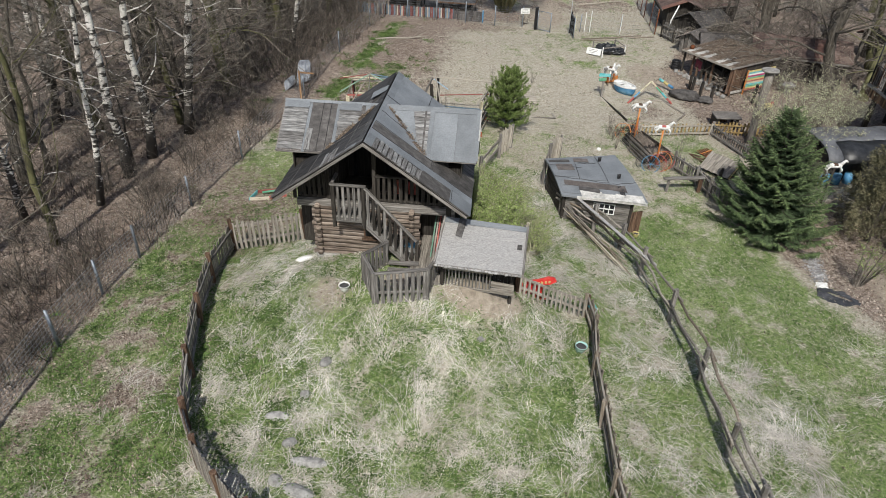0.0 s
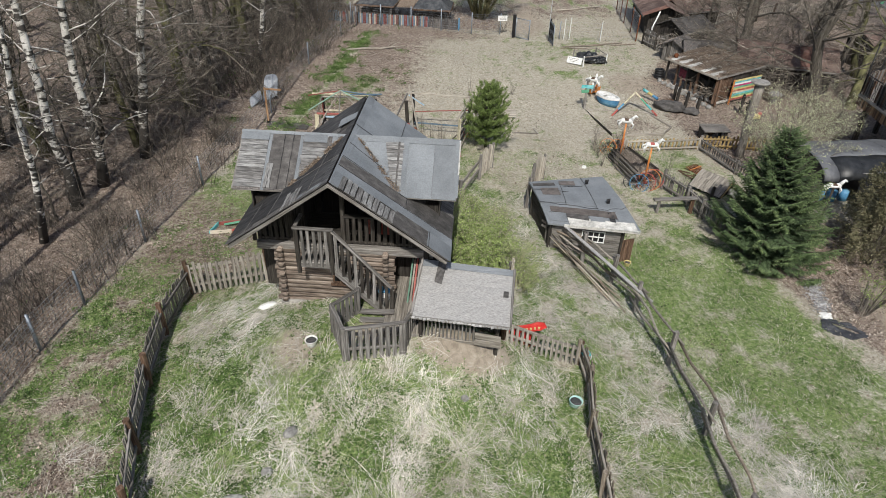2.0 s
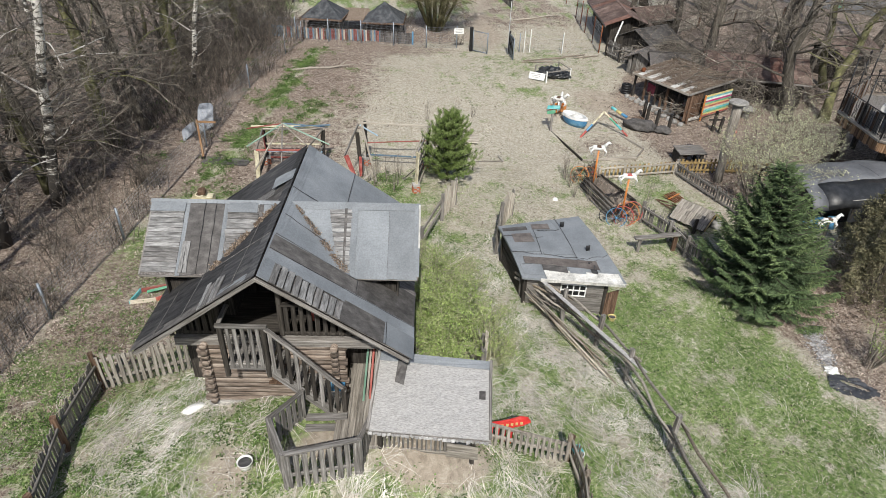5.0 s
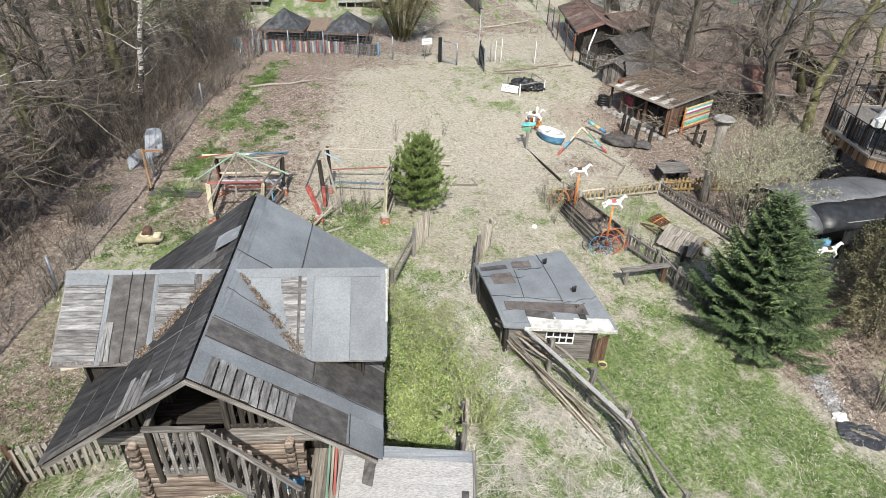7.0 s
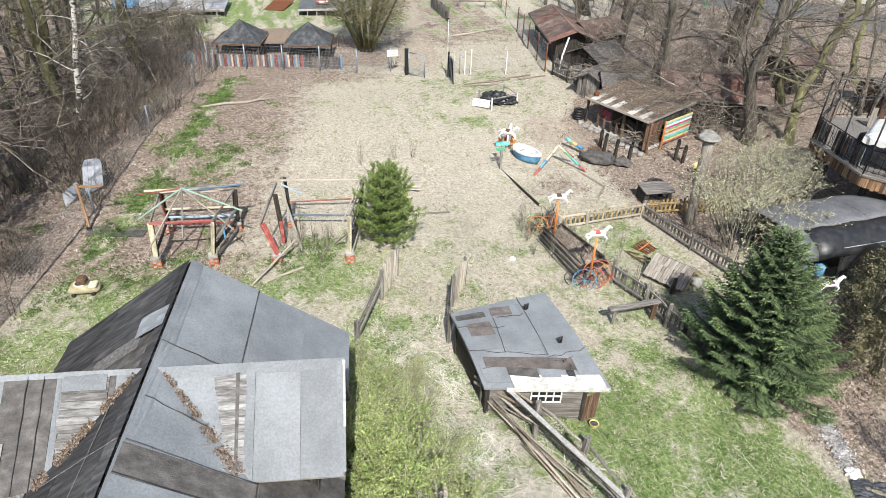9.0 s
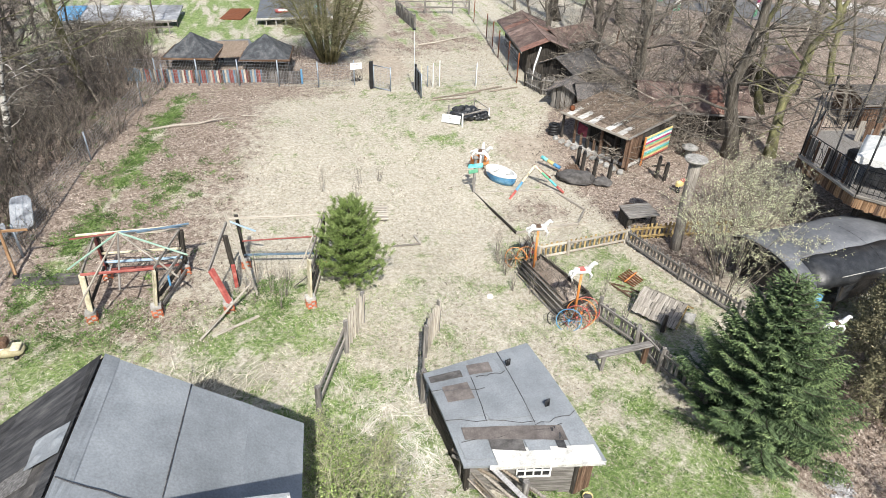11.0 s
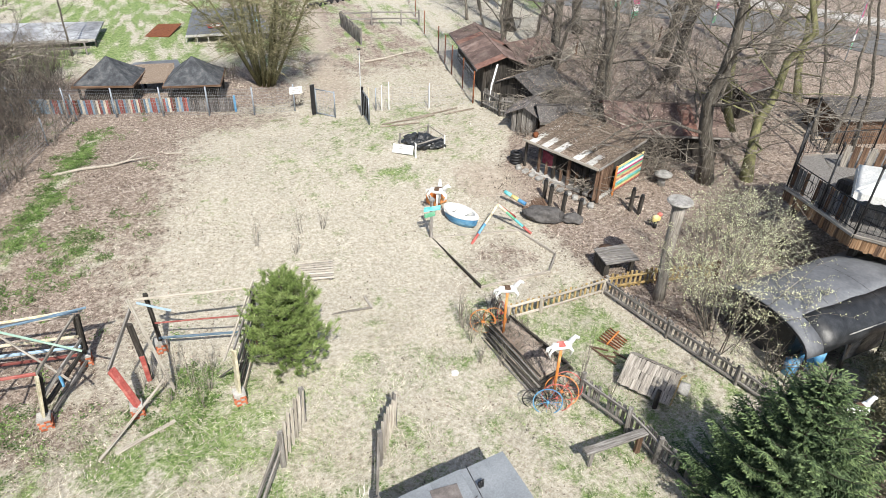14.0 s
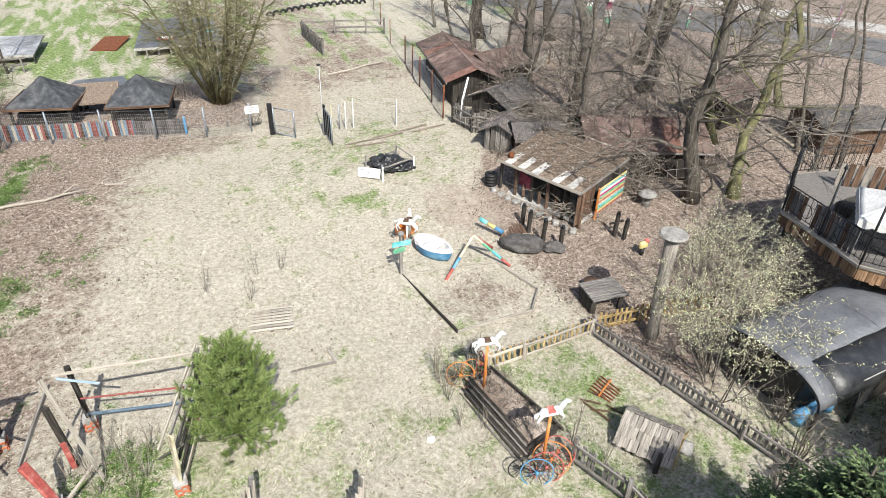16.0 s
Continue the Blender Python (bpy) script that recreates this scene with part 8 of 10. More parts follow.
    # stepping edge of stones before the front
    for k in range(11):
        p = fl.lerp(fr, k / 10) + (fl - bl).normalized() * 0.15 + o
        e = thing("edging_stone", "rough pale edging stone before the shack", "stone", p.x, p.y, None, random.uniform(0, 90), "shack edging")
        block("rock", (0, 0, 0.06), (0.3, 0.22, 0.16), M["stone"], e, "", 0.05)


cafe_shack()


def gabled_shed(label, x, y, turn, sx, sy, eave, ridge, roof, wall, name="shed", cat="shed", overhang=0.25, rust_strip=False, leaves=0):
    """A shed with boarded walls and a two-pitched roof; ridge along local x."""
    t = thing(name, label, cat, x, y, None, turn)
    for s in (-1, 1):
        n = max(4, int(sx * 2 / 0.5))
        for k in range(n):
            a, b = -sx - overhang + (2 * sx + 2 * overhang) * k / n, -sx - overhang + (2 * sx + 2 * overhang) * (k + 0.985) / n
            c = [(a, 0, ridge), (b, 0, ridge), (b, s * (sy + overhang), eave), (a, s * (sy + overhang), eave)]
            if s > 0:
                c.reverse()
            slab("roof_sheet", c, 0.04, M["tile_rust"] if rust_strip and (k * 3 + (s > 0)) % 7 == 1 else roof, t, "", 0.012, 3)
        stick("eave_board", (-sx - overhang, s * (sy + overhang), eave - 0.03), (sx + overhang, s * (sy + overhang), eave - 0.03), 0.04, 0.09, M["wood_grey"], t)
    stick("ridge_board", (-sx - overhang, 0, ridge + 0.03), (sx + overhang, 0, ridge + 0.03), 0.14, 0.04, roof, t)
    for s in (-1, 1):
        nb = int(2 * sx / 0.2)
        for k in range(nb):
            u = -sx + 2 * sx * (k + 0.5) / nb
            stick("wall_board", (u, s * sy, -0.05), (u, s * sy, eave + 0.06), 0.19, 0.03, wall, t)
        nb = int(2 * sy / 0.2)
        for k in range(nb):
            v = -sy + 2 * sy * (k + 0.5) / nb
            top = ridge - (ridge - eave) * abs(v) / (sy + overhang) - 0.05
            stick("wall_board", (s * sx, v, -0.05), (s * sx, v, top), 0.03, 0.19, wall, t)
    if leaves:
        rnd = random.Random(int(x * 10))
        vs, fs = [], []
        for k in range(leaves):
            u, v = rnd.uniform(-sx - overhang, sx + overhang), rnd.choice((-1, 1)) * rnd.random() ** 0.7 * (sy + overhang)
            if noise.noise(Vector((u * 0.9, v * 1.3, x))) < -0.12:
                continue
            z = ridge - (ridge - eave) * abs(v) / (sy + overhang) + 0.015 + 0.03 * rnd.random()
            r, a = rnd.uniform(0.025, 0.055), rnd.uniform(0, 6.3)
            b0 = len(vs)
            vs += [(u + r * math.cos(a), v + r * math.sin(a), z), (u - r * math.sin(a), v + r * math.cos(a), z + 0.015), (u - r * math.cos(a), v - r * math.sin(a), z), (u + r * math.sin(a), v - r * math.cos(a), z)]
            fs.append((b0, b0 + 1, b0 + 2, b0 + 3))
        d = raw("leaf_layer", vs, fs, M["fallen"], t, "dead leaves on the roof")
        d["kind"] = "stuff"
    return t


gabled_shed("animal shed with a faded red sheet roof and rusty strips", 21.65, 42.2, 74.4, 2.95, 1.0, 1.32, 1.88, M["tile_red"], M["wood_dark"], rust_strip=True, overhang=0.45, leaves=900)
gabled_shed("side wing of the animal shed with a rust-red ridge", 23.5, 41.6, 14, 1.25, 0.95, 1.25, 1.8, M["tile_red"], M["wood_dark"], rust_strip=True, leaves=900)
gabled_shed("long shed with a faded red sheet roof under branches", 23.9, 31.7, -28, 2.2, 1.5, 1.15, 1.85, M["tile_red"], M["wood_dark"], rust_strip=True, leaves=6500)
gabled_shed("small dark hut with a mossy board roof", 20.95, 37.0, 20, 1.1, 0.9, 1.2, 1.75, M["felt_worn"], M["wood_dark"], leaves=2200)
gabled_shed("low dark hutch with a bark roof", 19.6, 35.0, 40, 0.7, 0.55, 0.8, 1.2, M["roof_board"], M["wood_grey"], leaves=700)
gabled_shed("low dark hutch with a bark roof", 20.4, 33.9, -20, 0.8, 0.6, 0.9, 1.35, M["roof_board"], M["wood_brown"], leaves=900)
gabled_shed("small hut with a faded red roof among trees", 31.0, 33.5, 10, 1.3, 0.9, 1.3, 1.9, M["tile_red"], M["wood_dark"], rust_strip=True, leaves=900)
gabled_shed("grey market stall roof beyond the trees", 34.0, 29.5, -20, 1.6, 1.2, 1.2, 1.6, M["felt_worn"], M["wood_brown"], leaves=800)
picket_fence("dark board fence in front of the animal shed", [(18.9, 37.9), (19.1, 36.6), (19.8, 35.9)], 0.95, M["wood_grey"], 0.16, 0.12, post_material=M["wood_dark"])
picket_fence("low pale picket fence before the road", [(25.5, 41.5), (28.5, 43.5), (32.0, 44.5), (36, 44.5)], 0.8, M["wood_pale"], 0.2, 0.09, post_material=M["wood_brown"])
t_ = thing("white_brace", "white painted bracing beam at the animal shed", "beam", 19.2, 37.7)
stick("beam", (0, 0, 0.0), (0.1, 0.1, 1.1), 0.08, 0.08, M["white"], t_)
stick("beam", (0.1, 0.1, 1.0), (0.75, 0.75, 1.75), 0.08, 0.08, M["white"], t_)


def tree_stool(x, y):
    t = thing("mushroom_stool", "grey stone mushroom stool", "stool", x, y)
    tube("stem", [(0, 0, -0.05), (0, 0, 0.42)], [0.16, 0.13], M["stone"], t, 10)
    tube("cap", [(0, 0, 0.4), (0, 0, 0.46), (0, 0, 0.56)], [0.34, 0.36, 0.16], M["stone"], t, 12)


tree_stool(21.9, 28.9)


def branch_tangle():
    """Broken boughs and twigs heaped over the shed roofs and between the huts."""
    rnd = random.Random(91)
    vs, fs = [], []
    for x, y, z, r, n in ((20.9, 32.3, 1.45, 1.0, 260), (21.9, 30.6, 1.3, 0.8, 200), (20.6, 34.6, 1.0, 0.9, 260), (21.6, 35.6, 1.25, 0.8, 200), (22.6, 33.4, 1.5, 0.9, 220), (19.9, 36.0, 0.9, 0.5, 110), (22.3, 29.8, 0.5, 0.6, 120), (18.5, 29.2, 0.7, 0.35, 70), (22.0, 38.6, 1.2, 0.7, 120)):
        for k in range(n):
            p = Vector((x + rnd.gauss(0, r * 0.6), y + rnd.gauss(0, r * 0.6), ground_z(x, y) + z * rnd.uniform(0.55, 1.12)))
            a = rnd.uniform(0, 6.3)
            d = Vector((math.cos(a), math.sin(a), rnd.uniform(-0.3, 0.35)))
            ln = rnd.uniform(0.35, 1.5)
            q = [p]
            for i in range(3):
                d = (d + Vector((rnd.uniform(-0.5, 0.5), rnd.uniform(-0.5, 0.5), rnd.uniform(-0.35, 0.2)))).normalized()
                q.append(q[-1] + d * ln / 3)
            w = rnd.uniform(0.006, 0.02)
            add_tube(vs, fs, q, [w, w * 0.8, w * 0.6, w * 0.3], 3, False)
    tagged(raw("branch_tangle", vs, fs, M["twig"]), "tangle of bare branches over the shed roofs", "branches", kind="stuff")


branch_tangle()

# ---- tunnel tent, terrace, parasol ----


def tunnel_tent():
    t = thing("tunnel_tent", "grey tarpaulin tent with an arched roof and dark open sides", "tent", 19.65, 20.5, None, -2)
    n = 14
    vs, fs = [], []
    low = []
    lx, hw = 2.4, 1.45
    for i in range(9):
        x = -lx + 2 * lx * i / 8
        for j in range(n + 1):
            a = PI * (0.03 + 0.94 * j / n)
            sag = 0.05 * math.sin(i * PI / 2) ** 2
            vs.append((x, hw * math.cos(a), 1.0 + 0.72 * math.sin(a) ** 0.8 - sag))
    for i in range(8):
        for j in range(n):
            q = i * (n + 1) + j
            (fs if j < 9 or i < 1 else low).append((q, q + 1, q + n + 2, q + n + 1))
    # lower front of the arch is black to carry the tent's shadow
    ob = raw("side_cover", vs, low, M["black_tarp_and_shade"], t, "lower side of the cover, black for its shadow", True)
    sol = ob.modifiers.new("thickness", "SOLIDIFY")
    sol.thickness = 0.02
    ob = raw("roof_cover", vs, fs, M["tent"], t, "grey tarpaulin cover", True)
    sol = ob.modifiers.new("thickness", "SOLIDIFY")
    sol.thickness = 0.02
    for i in (-1, -0.33, 0.33, 1):
        pts = [(lx * i * 0.99, hw * 0.98 * math.cos(PI * k / 12), 0.96 + 0.7 * max(0.0, math.sin(PI * k / 12)) ** 0.8) for k in range(13)]
        tube("hoop", pts, 0.03, M["iron"], t, 6)
        for s in (-1, 1):
            stick("post", (lx * i * 0.99, s * hw * 0.97, -0.1), (lx * i * 0.99, s * hw * 0.97, 1.0), 0.08, 0.08, M["wood_dark"], t)
    # block added to stand for the darkness under the cover
    block("back_curtain", (0.2, 0.25, 0.6), (4.2, 1.9, 1.2), M["black_tarp_and_shade"], t, "black block standing for the shade under the tent", 0.05)
    # panels that put the front's shadow into black colour
    for x0, x1 in ((-0.9, 0.55), (0.6, 2.38)):
        slab("side_flap", [(x0, -hw - 0.02, 0.55), (x1, -hw - 0.02, 0.55), (x1, -hw * 0.93, 1.3), (x0, -hw * 0.93, 1.3)], 0.02, M["black_tarp_and_shade"], t, "black panel standing for the shadow on the tent front", 0.02, 6)
    tube("seam_rope", [(-0.9, -hw * 0.94, 1.32), (0.6, -hw * 0.94, 1.3), (2.38, -hw * 0.94, 1.32)], 0.016, M["stone"], t, 5, "pale seam")
    for k in range(3):
        tube("blue_barrel", [(-1.9 + 0.5 * k, -0.9, 0), (-1.9 + 0.5 * k, -0.9, 0.42)], 0.17, M["blue"], t, 12, "blue plastic barrel")


tunnel_tent()


def terrace():
    cx, cy = 25.0, 21.75
    t = thing("terrace", "raised eight-sided terrace with brown board skirt and black iron railing", "terrace", cx, cy)
    o = (cx, cy, ground_z(cx, cy))
    DZ_ = 1.9 - o[2]
    R8 = 3.78
    ring = [(R8 * math.cos(radians(142.5 + 45 * k)), R8 * math.sin(radians(142.5 + 45 * k))) for k in range(8)]
    vs = [(x, y, DZ_) for x, y in ring] + [(x, y, DZ_ - 0.12) for x, y in ring]
    fs = [tuple(range(8)), tuple(range(15, 7, -1))] + [((k + 1) % 8, k, 8 + k, 8 + (k + 1) % 8) for k in range(8)]
    raw("deck", vs, fs, M["wood_stair"], t, "grey boarded deck")
    rnd = random.Random(36)
    for k in range(8):
        a, b = Vector((*ring[k], 0)), Vector((*ring[(k + 1) % 8], 0))
        along_ = (b - a).normalized()
        out_ = Vector((along_.y, -along_.x, 0))
        stick("rim_board", a + out_ * 0.03 + Vector((0, 0, DZ_ - 0.02)), b + out_ * 0.03 + Vector((0, 0, DZ_ - 0.02)), 0.07, 0.1, M["wood_mid"], t)
        n = 24
        for q in range(n):
            p_ = a.lerp(b, (q + 0.5) / n) + out_ * 0.02
            stick("skirt_board", (p_.x, p_.y, DZ_ - 0.42 + rnd.uniform(-0.03, 0.03)), (p_.x, p_.y, DZ_ - 0.07), 0.118, 0.025, M["wood_orange"] if rnd.random() < 0.7 else M["wood_brown"], t, "", math.atan2(along_.y, along_.x))
        if k in (4, 5):
            continue
        for z_, r_ in ((0.85, 0.018), (0.14, 0.012), (0.6, 0.009)):
            tube("rail", [a + Vector((0, 0, DZ_ + z_)), b + Vector((0, 0, DZ_ + z_))], r_, M["iron"], t, 6)
        n = 18
        for q in range(n):
            p_ = a.lerp(b, (q + 0.5) / n)
            tube("rail_bar", [(p_.x, p_.y, DZ_ + 0.1), (p_.x, p_.y, DZ_ + 0.85)], 0.009, M["iron"], t, 4)
        if k in (7, 0):
            for q in range(15):
                p_ = a.lerp(b, 0.03 + 0.058 * q) - out_ * 0.07
                if q in (4, 5, 11):
                    continue
                stick("screen_slat", (p_.x, p_.y, DZ_ + 0.02), (p_.x, p_.y, DZ_ + 0.78 + rnd.uniform(-0.03, 0.03)), 0.13, 0.025, M["wood_stair"] if q % 3 else M["wood_brown"], t, "", math.atan2(along_.y, along_.x))
        for f_ in (0.28, 0.72):
            c_ = a.lerp(b, f_) + out_ * 0.02
            tube("scroll", [c_ + along_ * (0.2 * math.cos(2 * PI * q / 14)) + Vector((0, 0, DZ_ + 0.42 + 0.2 * math.sin(2 * PI * q / 14))) for q in range(15)], 0.011, M["iron"], t, 5)
        for f_ in (0.0, 0.5):
            c_ = a.lerp(b, f_)
            tube("lamp_pole", [(c_.x, c_.y, DZ_ - 0.1), (c_.x, c_.y, DZ_ + (2.0 if f_ == 0 else 1.75))], 0.03, M["iron"], t, 6)
            tube("finial", [(c_.x, c_.y, DZ_ + 1.72), (c_.x, c_.y, DZ_ + 2.0), (c_.x, c_.y, DZ_ + 2.03), (c_.x, c_.y, DZ_ + 2.16)], [0.02, 0.02, 0.06, 0.008], M["iron"], t, 6)
    for k in range(9):
        stick("screen_board", (0.1 + 0.2 * k, 2.6 - 0.16 * k, DZ_), (0.1 + 0.2 * k, 2.6 - 0.16 * k, DZ_ + 0.75), 0.19, 0.03, M["wood_brown"] if k % 3 else M["wood_mid"], t, "", radians(-38))
    for k in range(8):
        stick("pillar", (ring[k][0] * 0.88, ring[k][1] * 0.88, -0.2), (ring[k][0] * 0.88, ring[k][1] * 0.88, DZ_ - 0.1), 0.2, 0.2, M["wood_dark"], t)
    block("bench", (-1.4, 1.3, DZ_ + 0.22), (0.9, 0.5, 0.44), M["wood_dark"], t, "dark heap of furniture", 0.08)
    block("bench", (-2.4, -0.2, DZ_ + 0.2), (0.6, 0.8, 0.4), M["wood_stair"], t, "dark wooden bench", 0.05)
    p = thing("parasol", "large open square parasol of white canvas with a valance", "parasol", 22.73, 21.35, o[2] + DZ_, 31)
    half, eave_, top_ = 1.07, 1.12, 1.62
    for k in range(4):
        m_ = Matrix.Rotation(k * PI / 2, 4, "Z")
        vs, fs, n = [], [], 8
        for i in range(n + 1):
            f_ = i / n
            for q in range(n + 1):
                w_ = half * (1 - f_ * 0.985)
                vs.append(m_ @ Vector((w_, (q / n * 2 - 1) * w_, eave_ + (top_ - eave_) * f_ - 0.06 * math.sin(PI * f_) * math.sin(PI * q / n))))
        for i in range(n):
            for q in range(n):
                a_ = i * (n + 1) + q
                fs.append((a_, a_ + 1, a_ + n + 2, a_ + n + 1))
        ob = raw("canopy", vs, fs, M["canvas"], p, "white canvas canopy", True)
        ob.modifiers.new("thickness", "SOLIDIFY").thickness = 0.012
        vs, fs = [], []
        for q in range(25):
            y_ = (q / 24 * 2 - 1) * half
            vs += [m_ @ Vector((half + 0.006, y_, eave_)), m_ @ Vector((half + 0.03, y_, eave_ - 0.16 - 0.06 * abs(math.sin(q * PI / 4))))]
        for q in range(24):
            fs.append((2 * q, 2 * q + 1, 2 * q + 3, 2 * q + 2))
        ob = raw("valance", vs, fs, M["canvas"], p, "scalloped white valance")
        ob.modifiers.new("thickness", "SOLIDIFY").thickness = 0.008
        tube("rib", [(0, 0, top_ - 0.05), m_ @ Vector((half * 0.97, half * 0.97, eave_ - 0.03))], 0.014, M["steel"], p, 5)
    tube("pole", [(0, 0, 0), (0, 0, 1.75)], 0.035, M["steel"], p, 8)
    block("base_plate", (0, 0, 0.03), (0.5, 0.5, 0.06), M["iron"], p)


terrace()

# ---- road with flags far off ----


def road():
    line = [(18.0, 92.0), (30.0, 69.0), (36.0, 59.5), (42.0, 51.5), (46.8, 44.5), (49.5, 37.0), (51.5, 28.0), (53.0, 18.0), (54.0, 0.0), (54.0, -40.0)]
    for name, lo, hi, mat_, lift, label in (("road", -2.4, 4.6, "asphalt", 0.05, "grey asphalt road behind the trees"), ("pavement", 6.6, 9.5, "concrete", 0.09, "pale pavement strip beyond the road")):
        vs, fs = [], []
        for i, (x, y) in enumerate(line):
            a, b = Vector(line[max(0, i - 1)]), Vector(line[min(len(line) - 1, i + 1)])
            d = (b - a).normalized()
            for off in (lo, hi):
                px, py = x - d.y * off, y + d.x * off
                vs.append((px, py, ground_z(px, py) + lift))
        for i in range(len(line) - 1):
            fs.append((2 * i, 2 * i + 2, 2 * i + 3, 2 * i + 1))
        ob = raw(name, vs, fs, M[mat_])
        sol = ob.modifiers.new("thickness", "SOLIDIFY")
        sol.thickness = 0.1
        tagged(ob, label, name, kind="structure")


road()
for x, y in ((30.5, 56.0), (37.0, 50.5), (40.5, 44.5), (43.5, 36.5), (36.0, 47.5)):
    t_ = thing("feather_flag", "tall narrow advertising flag in magenta, white and green", "flag", x, y, None, random.uniform(-20, 20), "flags")
    tube("pole", [(0, 0, -0.1), (0, 0, 3.6)], 0.03, M["steel"], t_, 6)
    for k, c in enumerate(("green", "white", "magenta", "white", "magenta", "magenta")):
        slab("flag_panel", [(0.03, 0, 0.7 + 0.46 * k), (0.62, 0.05, 0.7 + 0.46 * k), (0.62 - 0.03 * k, 0.05, 1.15 + 0.46 * k), (0.03, 0, 1.15 + 0.46 * k)], 0.01, M[c], t_, c + " cloth panel", 0.01, 3)


# ---- trees ----


def grow(seed, height, radius, lean=(0, 0), limbs=14, first=0.3, spread=0.55, twigs=3, droop=0.0, crook=0.12, counts=(7, 5, 2), thin=0.006):
    """Trunk and branches of a bare tree as two mesh lists: wood and twigs."""
    rnd = random.Random(seed)
    wv, wf, tv, tf = [], [], [], []
    n = 9
    pts, rad = [], []
    p = Vector((0, 0, -0.15))
    for i in range(n + 1):
        f = i / n
        pts.append(p.copy())
        rad.append(radius * (1 - 0.72 * f) * (1.35 if i == 0 else 1.0))
        p += Vector((lean[0] * height / n + rnd.uniform(-crook, crook) * 0.5, lean[1] * height / n + rnd.uniform(-crook, crook) * 0.5, height / n))
    add_tube(wv, wf, pts, rad, 9)

    def branch(start, d, length, r, depth):
        k = (6, 4, 2, 2)[depth]
        q = [start.copy()]
        dd = d.copy()
        for i in range(k):
            dd = (dd + Vector((rnd.uniform(-0.36, 0.36), rnd.uniform(-0.36, 0.36), rnd.uniform(-0.2, 0.26) - droop * (i / k)))).normalized()
            q.append(q[-1] + dd * length / k)
        rr = [r * (1 - 0.75 * i / k) for i in range(k + 1)]
        if depth == 0:
            add_tube(wv, wf, q, rr, 5, False)
        else:
            add_tube(tv, tf, q, rr, 3, False)
        if depth < twigs:
            m = counts[depth]
            for j in range(m):
                f = rnd.uniform(0.25, 1.0)
                i = min(k - 1, int(f * k))
                s = q[i].lerp(q[i + 1], f * k - i)
                side = Vector((rnd.uniform(-1, 1), rnd.uniform(-1, 1), rnd.uniform(-0.5, 0.8)))
                nd = (dd * 0.7 + side * 0.9).normalized()
                branch(s, nd, length * rnd.uniform(0.35, 0.6), max(thin, r * (0.42 if thin < 0.008 else 0.5)), depth + 1)

    for i in range(limbs):
        f = first + (1 - first) * (i + rnd.random() * 0.8) / limbs
        f = min(f, 0.99)
        j = min(n - 1, int(f * n))
        s = pts[j].lerp(pts[j + 1], f * n - j)
        a = rnd.uniform(0, 2 * PI)
        d = Vector((math.cos(a), math.sin(a), rnd.uniform(0.15, 0.9))).normalized()
        branch(s, d, height * spread * (1 - 0.55 * f) * rnd.uniform(0.5, 1.0), radius * rnd.uniform(0.14, 0.26) * (1.1 - 0.7 * f), 0)
    return wv, wf, tv, tf


def bare_tree(name, label, seed, wood, **kw):
    t = thing(name, label, "tree", 0, 0, 0.0)
    wv, wf, tv, tf = grow(seed, **kw)
    raw("trunk", wv, wf, M[wood], t, "", True)
    raw("crown", tv, tf, M["brush" if wood == "brush" else "twig"], t, "bare twigs")
    return t


def plant(proto, places, first_used):
    """Stands copies of a tree at the places (x, y, turn, size)."""
    for i, (x, y, turn, size) in enumerate(places):
        m = pose(x, y, ground_z(x, y), 0, 0, turn)
        if i == 0 and not first_used:
            proto.matrix_basis = m @ Matrix.Scale(size, 4)
        else:
            c = copy_thing(proto, m)
            c.matrix_basis = m @ Matrix.Scale(size, 4)


